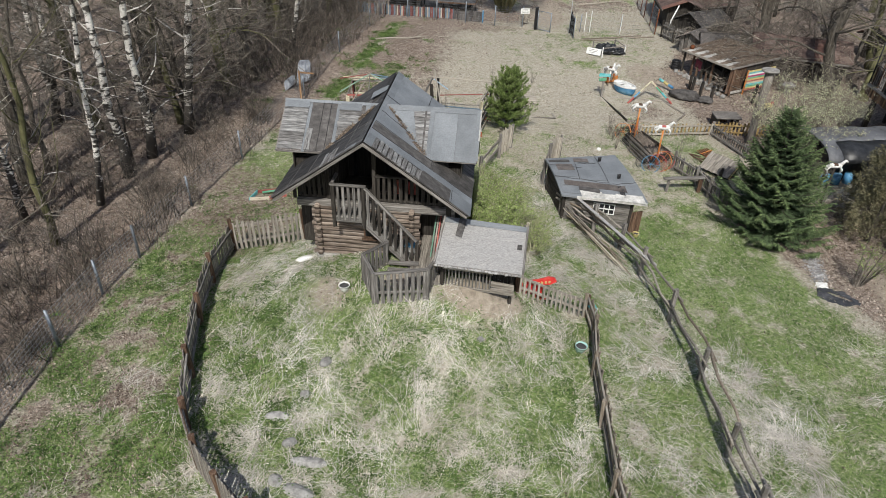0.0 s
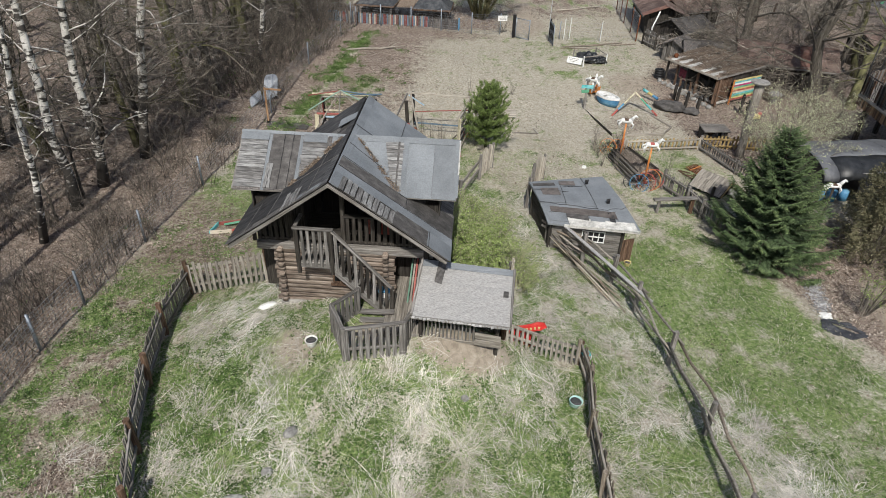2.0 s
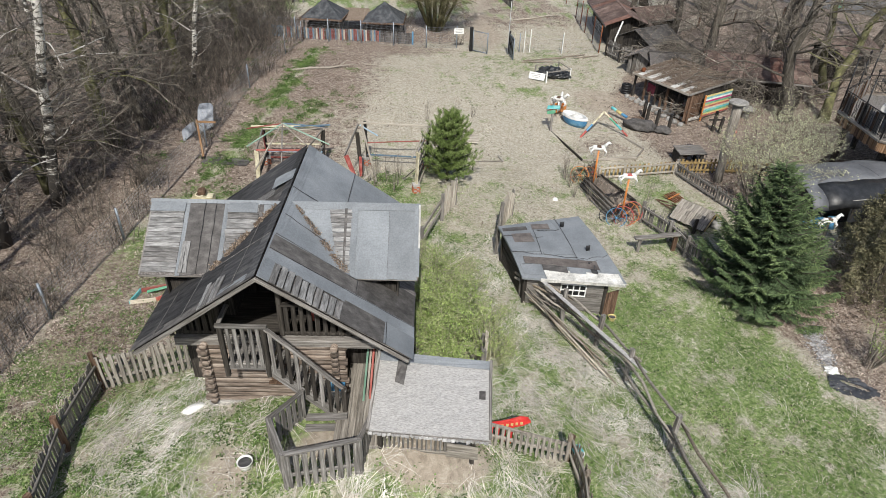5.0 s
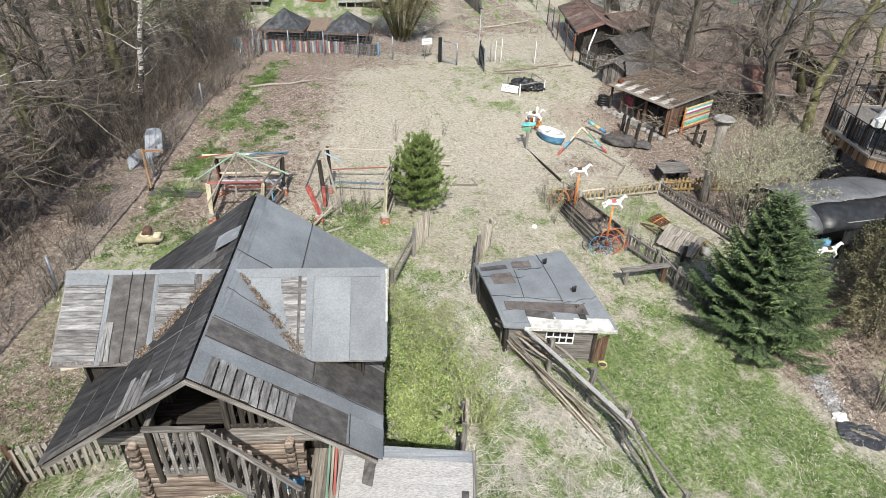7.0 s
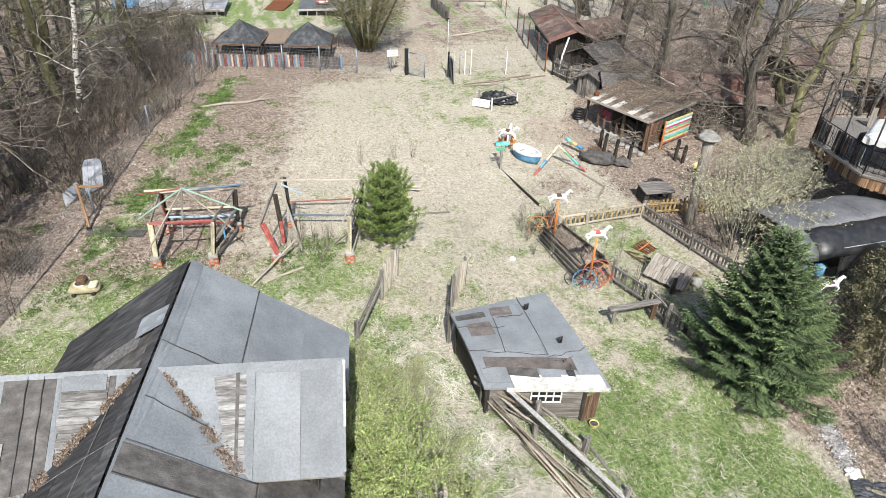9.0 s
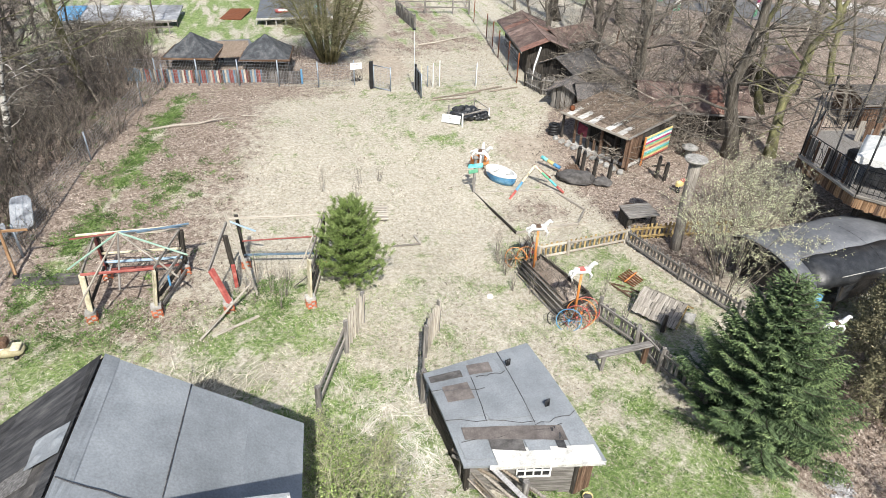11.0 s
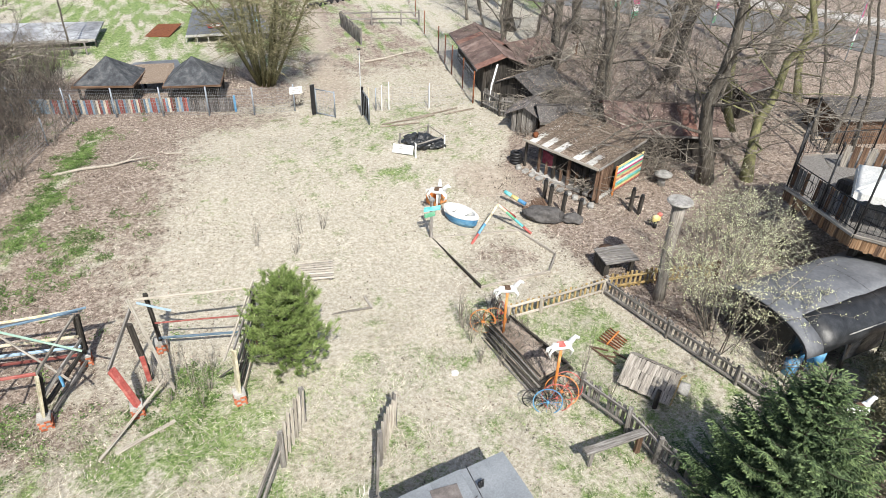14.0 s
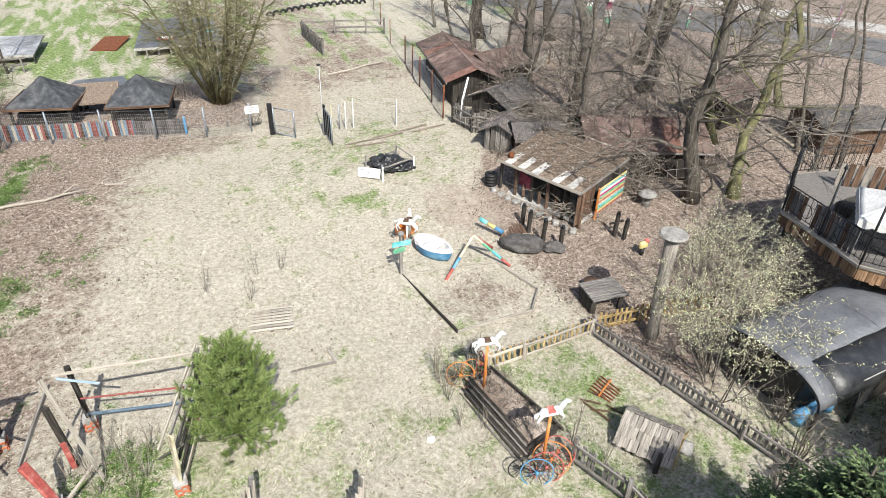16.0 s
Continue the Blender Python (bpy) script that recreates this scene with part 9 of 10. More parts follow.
def woods():
    rnd = random.Random(11)
    few = (4, 2, 0)
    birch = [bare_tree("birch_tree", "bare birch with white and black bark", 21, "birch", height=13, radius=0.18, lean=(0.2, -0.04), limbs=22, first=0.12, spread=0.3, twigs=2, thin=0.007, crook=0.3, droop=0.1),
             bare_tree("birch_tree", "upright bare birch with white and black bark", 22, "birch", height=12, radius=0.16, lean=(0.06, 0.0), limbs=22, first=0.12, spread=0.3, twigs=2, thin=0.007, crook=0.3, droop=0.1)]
    oak = [bare_tree("oak_tree", "bare woodland tree with dark bark", 31, "bark", height=12, radius=0.24, lean=(-0.04, 0.03), limbs=28, first=0.1, spread=0.5, twigs=2, thin=0.009, crook=0.5, droop=0.1, counts=(8, 6, 0)),
           bare_tree("oak_tree", "bare woodland tree with mossy bark", 32, "bark_moss", height=13, radius=0.26, lean=(-0.03, 0.0), limbs=28, first=0.12, spread=0.48, twigs=2, thin=0.009, crook=0.45, droop=0.1, counts=(8, 6, 0)),
           bare_tree("oak_tree", "slender bare woodland tree with dark bark", 33, "bark", height=10, radius=0.11, lean=(-0.1, 0.04), limbs=20, first=0.08, spread=0.36, twigs=2, thin=0.007, crook=0.5, droop=0.08)]
    deep = [bare_tree("oak_tree", "bare tree deep in the wood", 41, "bark", height=12, radius=0.2, lean=(-0.03, 0.03), limbs=16, first=0.08, spread=0.38, twigs=2, thin=0.009, counts=few, crook=0.5),
            bare_tree("oak_tree", "slim bare tree deep in the wood", 42, "bark_moss", height=11, radius=0.12, lean=(0.02, 0.03), limbs=16, first=0.08, spread=0.36, twigs=2, thin=0.009, counts=few, crook=0.5),
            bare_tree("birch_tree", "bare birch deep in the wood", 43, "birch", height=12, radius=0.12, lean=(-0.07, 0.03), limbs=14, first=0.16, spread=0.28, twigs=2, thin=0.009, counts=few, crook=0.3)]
    plant(birch[0], [(-6.95, 25.2, 0, 1.0), (-3.36, 34.5, 0, 0.7), (-10.5, 33.0, 90, 1.0)], False)
    plant(birch[1], [(-7.85, 22.9, 0, 1.0), (-8.25, 21.35, 120, 1.0), (-10.6, 18.5, -25, 0.7), (-12.5, 26.5, 60, 1.0)], False)
    plant(oak[1], [(-5.95, 29.9, 0, 1.0), (-4.3, 36.4, 120, 0.85), (-10.55, 25.7, 15, 0.75), (-1.55, 42.2, 70, 0.8), (-5.0, 40.1, 250, 1.0), (-7.45, 26.3, 40, 0.6)], False)
    plant(oak[0], [(-4.9, 31.0, 0, 0.85), (-7.0, 26.0, 60, 0.7), (-12.8, 24.8, 30, 0.9), (-4.3, 40.0, 200, 0.9), (-15.4, 35.6, 140, 1.0)], False)
    plant(oak[2], [(-9.85, 18.4, 0, 1.0), (-9.1, 27.4, 200, 1.0), (-5.8, 36.2, 20, 0.9), (-8.6, 31.5, 100, 1.0), (-11.2, 22.0, 300, 0.9), (-2.9, 44.5, 60, 0.8), (-6.6, 34.6, 10, 1.0), (-5.0, 38.6, 70, 0.9), (-7.6, 36.2, 140, 1.1), (-4.8, 42.6, 220, 0.9), (-6.4, 40.2, 330, 1.0), (-4.4, 46.4, 40, 0.9), (-6.9, 43.2, 110, 1.1), (-9.8, 30.6, 180, 1.2), (-8.2, 22.0, 15, 0.45), (-8.6, 20.6, 130, 0.4), (-11.4, 20.2, 70, 0.6)], False)
    # the depth of the wood; those at low y are unseen, added for shade
    placed = [(-7, 25), (-8.2, 21.4), (-7.8, 22.9), (-6, 29.9), (-4.9, 31), (-9.9, 18.6), (-10.6, 18.5), (-10.5, 25.7)]
    tries = 0
    made = 0
    while made < 78 and tries < 4000:
        tries += 1
        x, y = rnd.uniform(-28, -6), rnd.uniform(-6, 60) if made % 3 else rnd.uniform(-4, 22)
        if x > chain_x(min(y, 42)) - (2.0 if y < 24 else 1.4) - 0.04 * max(y, 0) or min(math.hypot(x - a, y - b) for a, b in placed) < 1.3:
            continue
        placed.append((x, y))
        k = 1 if made % 2 else 0
        k = 2 if made % 5 == 4 else k
        plant(deep[k], [(x, y, rnd.uniform(0, 360), rnd.uniform(0.75, 1.15))], made > (1, 1, 4)[k])
        made += 1
    return oak


OAKS = woods()


def thicket():
    proto = bare_tree("thorn_bush", "tangled bare thorn bush among litter and brush", 61, "brush", height=2.6, radius=0.05, lean=(0.05, -0.03), limbs=20, first=0.03, spread=0.62, twigs=2, counts=(5, 4, 0), crook=0.5)
    other = bare_tree("thorn_bush", "spreading bare thorn bush among litter and brush", 62, "brush", height=3.4, radius=0.06, lean=(-0.05, -0.05), limbs=20, first=0.03, spread=0.5, twigs=2, counts=(5, 4, 0), crook=0.6)
    plant(proto, [(-1.9, 37.6, 0, 1.0), (-0.9, 40.6, 80, 1.1), (0.2, 43.6, 160, 1.0), (-2.9, 35.6, 230, 0.9), (0.9, 45.2, 300, 1.0), (-3.6, 40.2, 50, 1.0), (-1.6, 45.6, 20, 1.1), (-8.9, 12.4, 40, 0.9), (-9.6, 10.2, 90, 1.0), (-9.0, 14.8, 200, 0.9), (-10.4, 13.0, 20, 1.0), (-11.5, 15.6, 120, 1.0), (-5.9, 27.2, 320, 0.9), (-4.9, 28.8, 30, 0.9), (-4.4, 33.0, 200, 1.1), (22.6, 31.2, 15, 1.3), (21.9, 29.6, 140, 0.9), (23.4, 35.4, 250, 1.4), (20.9, 37.4, 70, 1.1), (25.6, 33.2, 310, 1.3), (27.4, 29.6, 30, 1.2)], False)
    plant(other, [(-1.3, 39.0, 30, 1.0), (-0.3, 42.2, 110, 0.9), (-2.6, 42.6, 190, 1.1), (-3.3, 37.6, 270, 1.0), (-0.6, 46.2, 340, 1.0), (-5.2, 37.6, 10, 1.0), (-4.4, 44.0, 100, 1.2), (-1.7, 34.4, 60, 0.7), (-2.6, 32.4, 150, 0.7), (22.9, 38.8, 220, 1.1), (20.0, 33.2, 320, 0.7), (26.8, 36.2, 10, 1.2), (24.3, 29.9, 80, 1.1)], False)


thicket()


# ---- right-hand trees ----
NEAR_OAKS = [bare_tree("oak_tree", "gnarled bare oak with tangled low boughs", 51, "bark", height=10, radius=0.3, lean=(0.03, 0.02), limbs=22, first=0.12, spread=0.66, crook=0.75, droop=0.2, counts=(8, 5, 2), thin=0.007),
             bare_tree("oak_tree", "tall bare oak with tangled boughs", 52, "bark", height=12, radius=0.32, lean=(0.02, 0.02), limbs=20, first=0.16, spread=0.55, crook=0.55, droop=0.16, counts=(7, 5, 2), thin=0.007),
             bare_tree("oak_tree", "leaning bare oak with crooked mossy trunk", 53, "bark_moss", height=10, radius=0.22, lean=(0.22, 0.06), limbs=20, first=0.14, spread=0.5, crook=0.9, droop=0.12, counts=(7, 5, 2), thin=0.007),
             bare_tree("oak_tree", "slim bare oak with dark bark", 54, "bark", height=9, radius=0.11, lean=(0.16, 0.1), limbs=16, first=0.15, spread=0.4, crook=0.5, droop=0.1, counts=(6, 4, 1), thin=0.007)]
plant(NEAR_OAKS[0], [(23.8, 28.5, 0, 1.0), (24.9, 36.9, 100, 0.95), (22.3, 33.8, 210, 0.65)], False)
plant(NEAR_OAKS[1], [(30.2, 37.7, 0, 1.1), (25.3, 41.6, 60, 0.9), (31.9, 47.8, 140, 1.0), (28.0, 50.0, 220, 0.9), (33.5, 41.5, 300, 1.0), (37.5, 37.5, 20, 1.0), (24.3, 45.5, 40, 0.7)], False)
plant(NEAR_OAKS[2], [(25.5, 27.9, 0, 1.0), (28.6, 31.6, 40, 0.9), (35.0, 33.0, 30, 0.9), (38.0, 44.0, 0, 0.9)], False)
plant(NEAR_OAKS[3], [(28.8, 27.4, 0, 0.9), (30.2, 27.0, 30, 0.9), (31.5, 29.5, 60, 0.9), (27.6, 32.0, 20, 0.8), (22.6, 37.7, 250, 0.9), (27.0, 46.0, 10, 0.9), (26.5, 53.5, 90, 0.9), (29.0, 56.0, 200, 0.9), (33.0, 53.0, 100, 0.9), (23.4, 44.8, 130, 0.8)], False)
plant(OAKS[2], [(22.9, 42.8, 30, 0.9), (29.6, 42.9, 80, 0.9), (1.8, 52.0, 0, 0.55), (-2.0, 47.9, 90, 0.6)], True)


def willow():
    t = thing("willow_tree", "many-stemmed willow with pale green-yellow bark and fine twigs", "tree", 10.3, 44.6)
    rnd = random.Random(77)
    tv, tf = [], []
    for k in range(15):
        a = 2 * PI * k / 15 + rnd.uniform(-0.2, 0.2)
        out = rnd.uniform(0.6, 3.4)
        top = Vector((out * math.cos(a), out * math.sin(a), rnd.uniform(5.0, 7.6) - 0.45 * out))
        b = Vector((0.3 * math.cos(a), 0.25 * math.sin(a), -0.1))
        m1 = b.lerp(top, 0.45) + Vector((rnd.uniform(-0.3, 0.3), rnd.uniform(-0.3, 0.3), 0.4))
        tube("stem", [b, m1, top], [0.085, 0.055, 0.015], M["bark_moss"], t, 6)
        for j in range(64):
            f = rnd.uniform(0.22, 1.0)
            s = b.lerp(m1, f * 2) if f < 0.5 else m1.lerp(top, f * 2 - 1)
            d = Vector((math.cos(a) * 0.5 + rnd.uniform(-1, 1), math.sin(a) * 0.5 + rnd.uniform(-1, 1), rnd.uniform(-0.25, 1.0))).normalized()
            ln = rnd.uniform(0.6, 2.0)
            p1 = s + d * ln * 0.5
            p2 = p1 + (d + Vector((rnd.uniform(-0.4, 0.4), rnd.uniform(-0.4, 0.4), -0.25))).normalized() * ln * 0.5
            add_tube(tv, tf, [s, p1, p2], [0.014, 0.01, 0.006], 3, False)
            for q in range(4):
                s2 = p1.lerp(p2, rnd.random())
                add_tube(tv, tf, [s2, s2 + Vector((rnd.uniform(-0.5, 0.5), rnd.uniform(-0.5, 0.5), rnd.uniform(-0.3, 0.4)))], [0.009, 0.005], 3, False)
    raw("crown", tv, tf, M["twig_moss"], t, "fine olive twigs")


willow()

# ---- conifers and shrubs ----


def leaf_mesh(name, centres, normals_random, size, aspect, material, parent, label, seed):
    """Many small leaves as bent quads."""
    rnd = np.random.RandomState(seed)
    c = np.asarray(centres, dtype=float)
    n = len(c)
    d = rnd.normal(size=(n, 3)) if normals_random is None else np.asarray(normals_random, dtype=float)
    d /= np.linalg.norm(d, axis=1)[:, None] + 1e-9
    r = rnd.normal(size=(n, 3))
    s = np.cross(d, r)
    s /= np.linalg.norm(s, axis=1)[:, None] + 1e-9
    ln = size * rnd.uniform(0.6, 1.3, n)[:, None]
    w = ln * aspect
    vs = np.stack([c, c + d * ln * 0.5 + s * w * 0.5, c + d * ln, c + d * ln * 0.5 - s * w * 0.5], axis=1).reshape(-1, 3)
    idx = np.arange(n)[:, None] * 4
    fs = np.concatenate([idx + np.array([[0, 1, 2]]), idx + np.array([[0, 2, 3]])], axis=1).reshape(-1, 3)
    me = bpy.data.meshes.new(name)
    me.from_pydata(vs.tolist(), [], fs.tolist())
    return link(name, me, material, parent, label)


def spindles(name, a, b, width, material, parent, label, seed):
    """Needle-clad twigs from a to b, each two crossed, tapered blades."""
    rs = np.random.RandomState(seed)
    a, b = np.asarray(a, dtype=float), np.asarray(b, dtype=float)
    n = len(a)
    d = b - a
    d /= np.linalg.norm(d, axis=1)[:, None] + 1e-9
    s = np.cross(d, rs.normal(size=(n, 3)))
    s /= np.linalg.norm(s, axis=1)[:, None] + 1e-9
    w = width * rs.uniform(0.75, 1.25, n)[:, None] / 2
    rows = []
    for q in (s, np.cross(d, s)):
        m1 = a + (b - a) * 0.5
        rows += [a, m1 + q * w, b, m1 - q * w]
    v = np.stack(rows, 1).reshape(-1, 3)
    i = np.arange(n)[:, None] * 8
    f = np.concatenate([i + [[0, 1, 3]], i + [[1, 2, 3]], i + [[4, 5, 7]], i + [[5, 6, 7]]], 1).reshape(-1, 3)
    me = bpy.data.meshes.new(name)
    me.from_pydata(v.tolist(), [], f.tolist())
    return link(name, me, material, parent, label)


def spruce():
    t = thing("spruce_tree", "dense dark green spruce beside the paddock fence", "tree", 13.95, 16.85)
    H_, R_ = 4.45, 2.3
    rnd = random.Random(5)
    tube("trunk", [(0, 0, -0.1), (-0.38, 0, 2.0), (-0.8, 0, H_)], [0.13, 0.08, 0.012], M["bark"], t, 8)
    bv, bf = [], []
    inner, tips = ([], []), ([], [])
    z, turn_ = 0.1, 0.0
    while z < H_ - 0.12:
        f = z / H_
        for k in range(9 if f < 0.6 else 7):
            a = turn_ + 2 * PI * k / (9 if f < 0.6 else 7) + rnd.uniform(-0.22, 0.22)
            zz = z + rnd.uniform(-0.07, 0.07)
            ln = (R_ * (1 - f) ** 0.96 * (0.86 + 0.14 * min(1, z / 0.6)) + 0.06) * rnd.uniform(0.72, 1.1)
            d = Vector((math.cos(a), math.sin(a), -0.16 + 0.8 * f ** 1.6))
            pts = [Vector((-0.18 * zz, 0, zz)) + d * ln * q / 5 + Vector((0, 0, 0.2 * ln * (q / 5) ** 2.5 - 0.14 * ln * math.sin(q / 5 * PI))) for q in range(6)]
            add_tube(bv, bf, pts, [0.018, 0.015, 0.012, 0.009, 0.006, 0.003], 3, False)
            side = Vector((-math.sin(a), math.cos(a), 0))
            m = max(4, int(ln / 0.052))
            for j in range(m + 1):
                g = 0.12 + 0.88 * j / m
                q = min(4, int(g * 5))
                p = pts[q].lerp(pts[q + 1], g * 5 - q)
                for s in ((-1, 1) if j < m else (0,)):
                    tl = (min(0.4, 0.09 + 0.36 * ln * (1.02 - g)) if s else 0.13) * rnd.uniform(0.7, 1.15)
                    td = (d * 0.8 + side * s * rnd.uniform(0.6, 0.95) + Vector((0, 0, rnd.uniform(-0.3, 0.06)))).normalized()
                    e = p + td * tl
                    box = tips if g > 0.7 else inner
                    box[0].append(p)
                    box[1].append(e)
                    for c in range(int(tl / 0.042)):
                        u = 0.25 + 0.7 * (c + rnd.random()) / max(1, int(tl / 0.042))
                        w = p.lerp(e, u)
                        sd = (td * 0.8 + td.cross(Vector((0, 0, 1))) * (1 if c % 2 else -1) * rnd.uniform(0.4, 0.8) + Vector((0, 0, rnd.uniform(-0.35, 0.2)))).normalized()
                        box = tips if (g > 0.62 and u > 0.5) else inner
                        box[0].append(w)
                        box[1].append(w + sd * rnd.uniform(0.05, 0.115))
        z += 0.135 + 0.05 * (1 - f)
        turn_ += 0.63
    raw("bough", bv, bf, M["bark"], t, "brown boughs")
    # tips are paler by themselves; inner needles are darkened further as crown shade
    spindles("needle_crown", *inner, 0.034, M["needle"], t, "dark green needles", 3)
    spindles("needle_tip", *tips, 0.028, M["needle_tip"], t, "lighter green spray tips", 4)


def young_pine():
    t = thing("young_pine", "young bushy pine with long light green needles", "tree", 6.2, 24.75)
    rnd = random.Random(9)
    H_ = 2.75
    tube("trunk", [(0, 0, -0.1), (0, 0, 1.4), (0.02, 0, H_ - 0.1)], [0.07, 0.045, 0.01], M["bark"], t, 7)
    bv, bf, cs, ds = [], [], [], []
    for i in range(150):
        f = (i + rnd.random()) / 150
        tier = round(f * 6) / 6
        z = 0.12 + (H_ - 0.5) * (0.65 * tier + 0.35 * f)
        ln = (1.28 * (1 - z / H_) ** 0.7 * (0.75 + 0.25 * min(1, z / 0.7)) + 0.08) * rnd.uniform(0.65, 1.12)
        a = i * 2.399
        d = Vector((math.cos(a), math.sin(a), 0.3 + 0.5 * f)).normalized()
        s, e = Vector((0, 0, z)), Vector((0, 0, z)) + d * ln + Vector((0, 0, 0.12 * ln))
        add_tube(bv, bf, [s, s.lerp(e, 0.6) - Vector((0, 0, 0.05 * ln)), e], [0.016, 0.01, 0.005], 3, False)
        for q in range(max(3, int(ln * 8))):
            g = 0.3 + 0.7 * (q + rnd.random()) / max(3, int(ln * 8))
            p = s.lerp(e, g) + Vector((rnd.uniform(-0.13, 0.13), rnd.uniform(-0.13, 0.13), rnd.uniform(-0.04, 0.06)))
            ax = (d * 0.7 + Vector((rnd.uniform(-0.5, 0.5), rnd.uniform(-0.5, 0.5), 0.7))).normalized()
            for k in range(80):
                cs.append(p + ax * rnd.uniform(-0.1, 0.1))
                ds.append(ax * 0.9 + Vector((rnd.uniform(-1, 1), rnd.uniform(-1, 1), rnd.uniform(-0.6, 1))))
    raw("bough", bv, bf, M["bark"], t, "brown boughs")
    leaf_mesh("needle_crown", cs, ds, 0.11, 0.085, M["pine"], t, "light green needles", 4)


def thuja(x, y, h, r, seed):
    t = thing("thuja_shrub", "tall browned thuja with drooping scaly sprays", "shrub", x, y, group="thujas")
    rnd = random.Random(seed)
    tube("trunk", [(0, 0, -0.1), (0, 0, h * 0.8)], [0.09, 0.03], M["bark"], t, 6)
    cs, ds = [], []
    for i in range(650):
        z = h * rnd.random() ** 0.8
        rr = r * (1 - (z / h) ** 1.8) ** 0.6 * rnd.uniform(0.45, 1.05)
        a = rnd.uniform(0, 2 * PI)
        rr *= 1 + 0.25 * noise.noise(Vector((math.cos(a) * 2, math.sin(a) * 2, z * 1.3 + seed)))
        p = Vector((rr * math.cos(a), rr * math.sin(a), z))
        d = Vector((math.cos(a), math.sin(a), rnd.uniform(-0.2, 0.9)))
        for k in range(26):
            cs.append(p + Vector((rnd.uniform(-0.1, 0.1), rnd.uniform(-0.1, 0.1), rnd.uniform(-0.1, 0.1))))
            ds.append(d + Vector((rnd.uniform(-0.8, 0.8), rnd.uniform(-0.8, 0.8), rnd.uniform(-0.6, 0.6))))
    leaf_mesh("spray_crown", cs, ds, 0.07, 0.42, M["thuja"], t, "olive and brown sprays", seed)


def shrub(name, label, x, y, h, r, stems, leaves, leaf_mat, leaf_size, seed, twigs=6, aspect=0.55, group="", stem_mat="twig", stem_r=0.012):
    t = thing(name, label, "shrub", x, y, group=group)
    rnd = random.Random(seed)
    tv, tf, tips = [], [], []
    for k in range(stems):
        a = rnd.uniform(0, 2 * PI)
        out = r * rnd.uniform(0.2, 1.0)
        b = Vector((0.15 * r * math.cos(a), 0.15 * r * math.sin(a), -0.05))
        top = Vector((out * math.cos(a), out * math.sin(a), h * rnd.uniform(0.6, 1.0) * (1 - 0.25 * (out / r) ** 2)))
        m1 = b.lerp(top, 0.5) + Vector((rnd.uniform(-0.1, 0.1), rnd.uniform(-0.1, 0.1), 0.12 * h))
        add_tube(tv, tf, [b, m1, top], [stem_r * 1.4, stem_r, stem_r * 0.3], 4, False)
        for j in range(twigs):
            f = rnd.uniform(0.3, 1.0)
            s = b.lerp(m1, f * 2) if f < 0.5 else m1.lerp(top, f * 2 - 1)
            e = s + Vector((rnd.uniform(-1, 1), rnd.uniform(-1, 1), rnd.uniform(-0.2, 0.9))).normalized() * r * rnd.uniform(0.15, 0.4)
            add_tube(tv, tf, [s, e], [stem_r * 0.5, stem_r * 0.2], 3, False)
            tips.append((s, e))
            for q in range(2):
                s2 = s.lerp(e, rnd.uniform(0.3, 1))
                e2 = s2 + Vector((rnd.uniform(-1, 1), rnd.uniform(-1, 1), rnd.uniform(-0.2, 0.8))).normalized() * r * rnd.uniform(0.08, 0.2)
                add_tube(tv, tf, [s2, e2], [stem_r * 0.35, stem_r * 0.15], 3, False)
                tips.append((s2, e2))
    raw("stem", tv, tf, M[stem_mat], t, "thin stems")
    if leaves:
        cs = []
        for k in range(leaves):
            s, e = rnd.choice(tips)
            cs.append(s.lerp(e, rnd.random()) + Vector((rnd.gauss(0, 0.02), rnd.gauss(0, 0.02), rnd.gauss(0, 0.02))))
        leaf_mesh("leaf_crown", cs, None, leaf_size, aspect, M[leaf_mat], t, "", seed)
    return t


spruce()
young_pine()
for x, y, h, r, s in ((16.9, 15.9, 2.6, 1.0, 1), (17.6, 17.0, 3.2, 1.0, 2), (18.8, 16.9, 3.0, 1.1, 3), (19.6, 18.0, 2.4, 0.9, 4), (17.6, 14.4, 1.6, 0.8, 5)):
    thuja(x, y, h, r, s)
rnd_ = random.Random(4)
for i, (x, y, h, r) in enumerate(((3.55, 14.6, 1.5, 0.8), (3.9, 15.5, 1.8, 0.9), (3.3, 15.9, 1.9, 0.8), (4.0, 16.6, 1.8, 0.95), (3.7, 17.6, 1.8, 0.9), (4.1, 18.3, 1.3, 0.75), (3.9, 19.2, 0.9, 0.5), (4.8, 17.3, 1.2, 0.7), (3.6, 13.9, 1.0, 0.55), (5.0, 16.0, 1.1, 0.7), (4.9, 14.9, 1.0, 0.7), (5.1, 18.4, 0.8, 0.6))):
    green = (7500 if y < 16 else 5200 if y < 17 else 2600 if y < 18.5 else 900) // (1 if x < 4.4 else 3)
    shrub("green_shrub", "loose shrub with thin stems and fresh green leaves", x, y, h * rnd_.uniform(0.95, 1.25), r * 1.15, 34, green, "leaf", 0.045, 100 + i, 11, 0.6, "shrubs by the cottage", "stem_pale", 0.009)
for i, (x, y, h, r, n_) in enumerate(((17.0, 21.2, 3.0, 2.3, 1500), (17.5, 21.9, 2.8, 2.1, 1200), (18.8, 23.4, 2.7, 2.0, 900), (20.0, 23.4, 2.5, 1.8, 800), (20.7, 24.8, 2.4, 1.7, 700))):
    shrub("flowering_shrub", "twiggy shrub with pale yellow spring buds", x, y, h * 1.15, r * 1.15, 17, n_ * 4, "bud", 0.032, 200 + i, 11, 0.8, "flowering shrubs", "twig", 0.012)
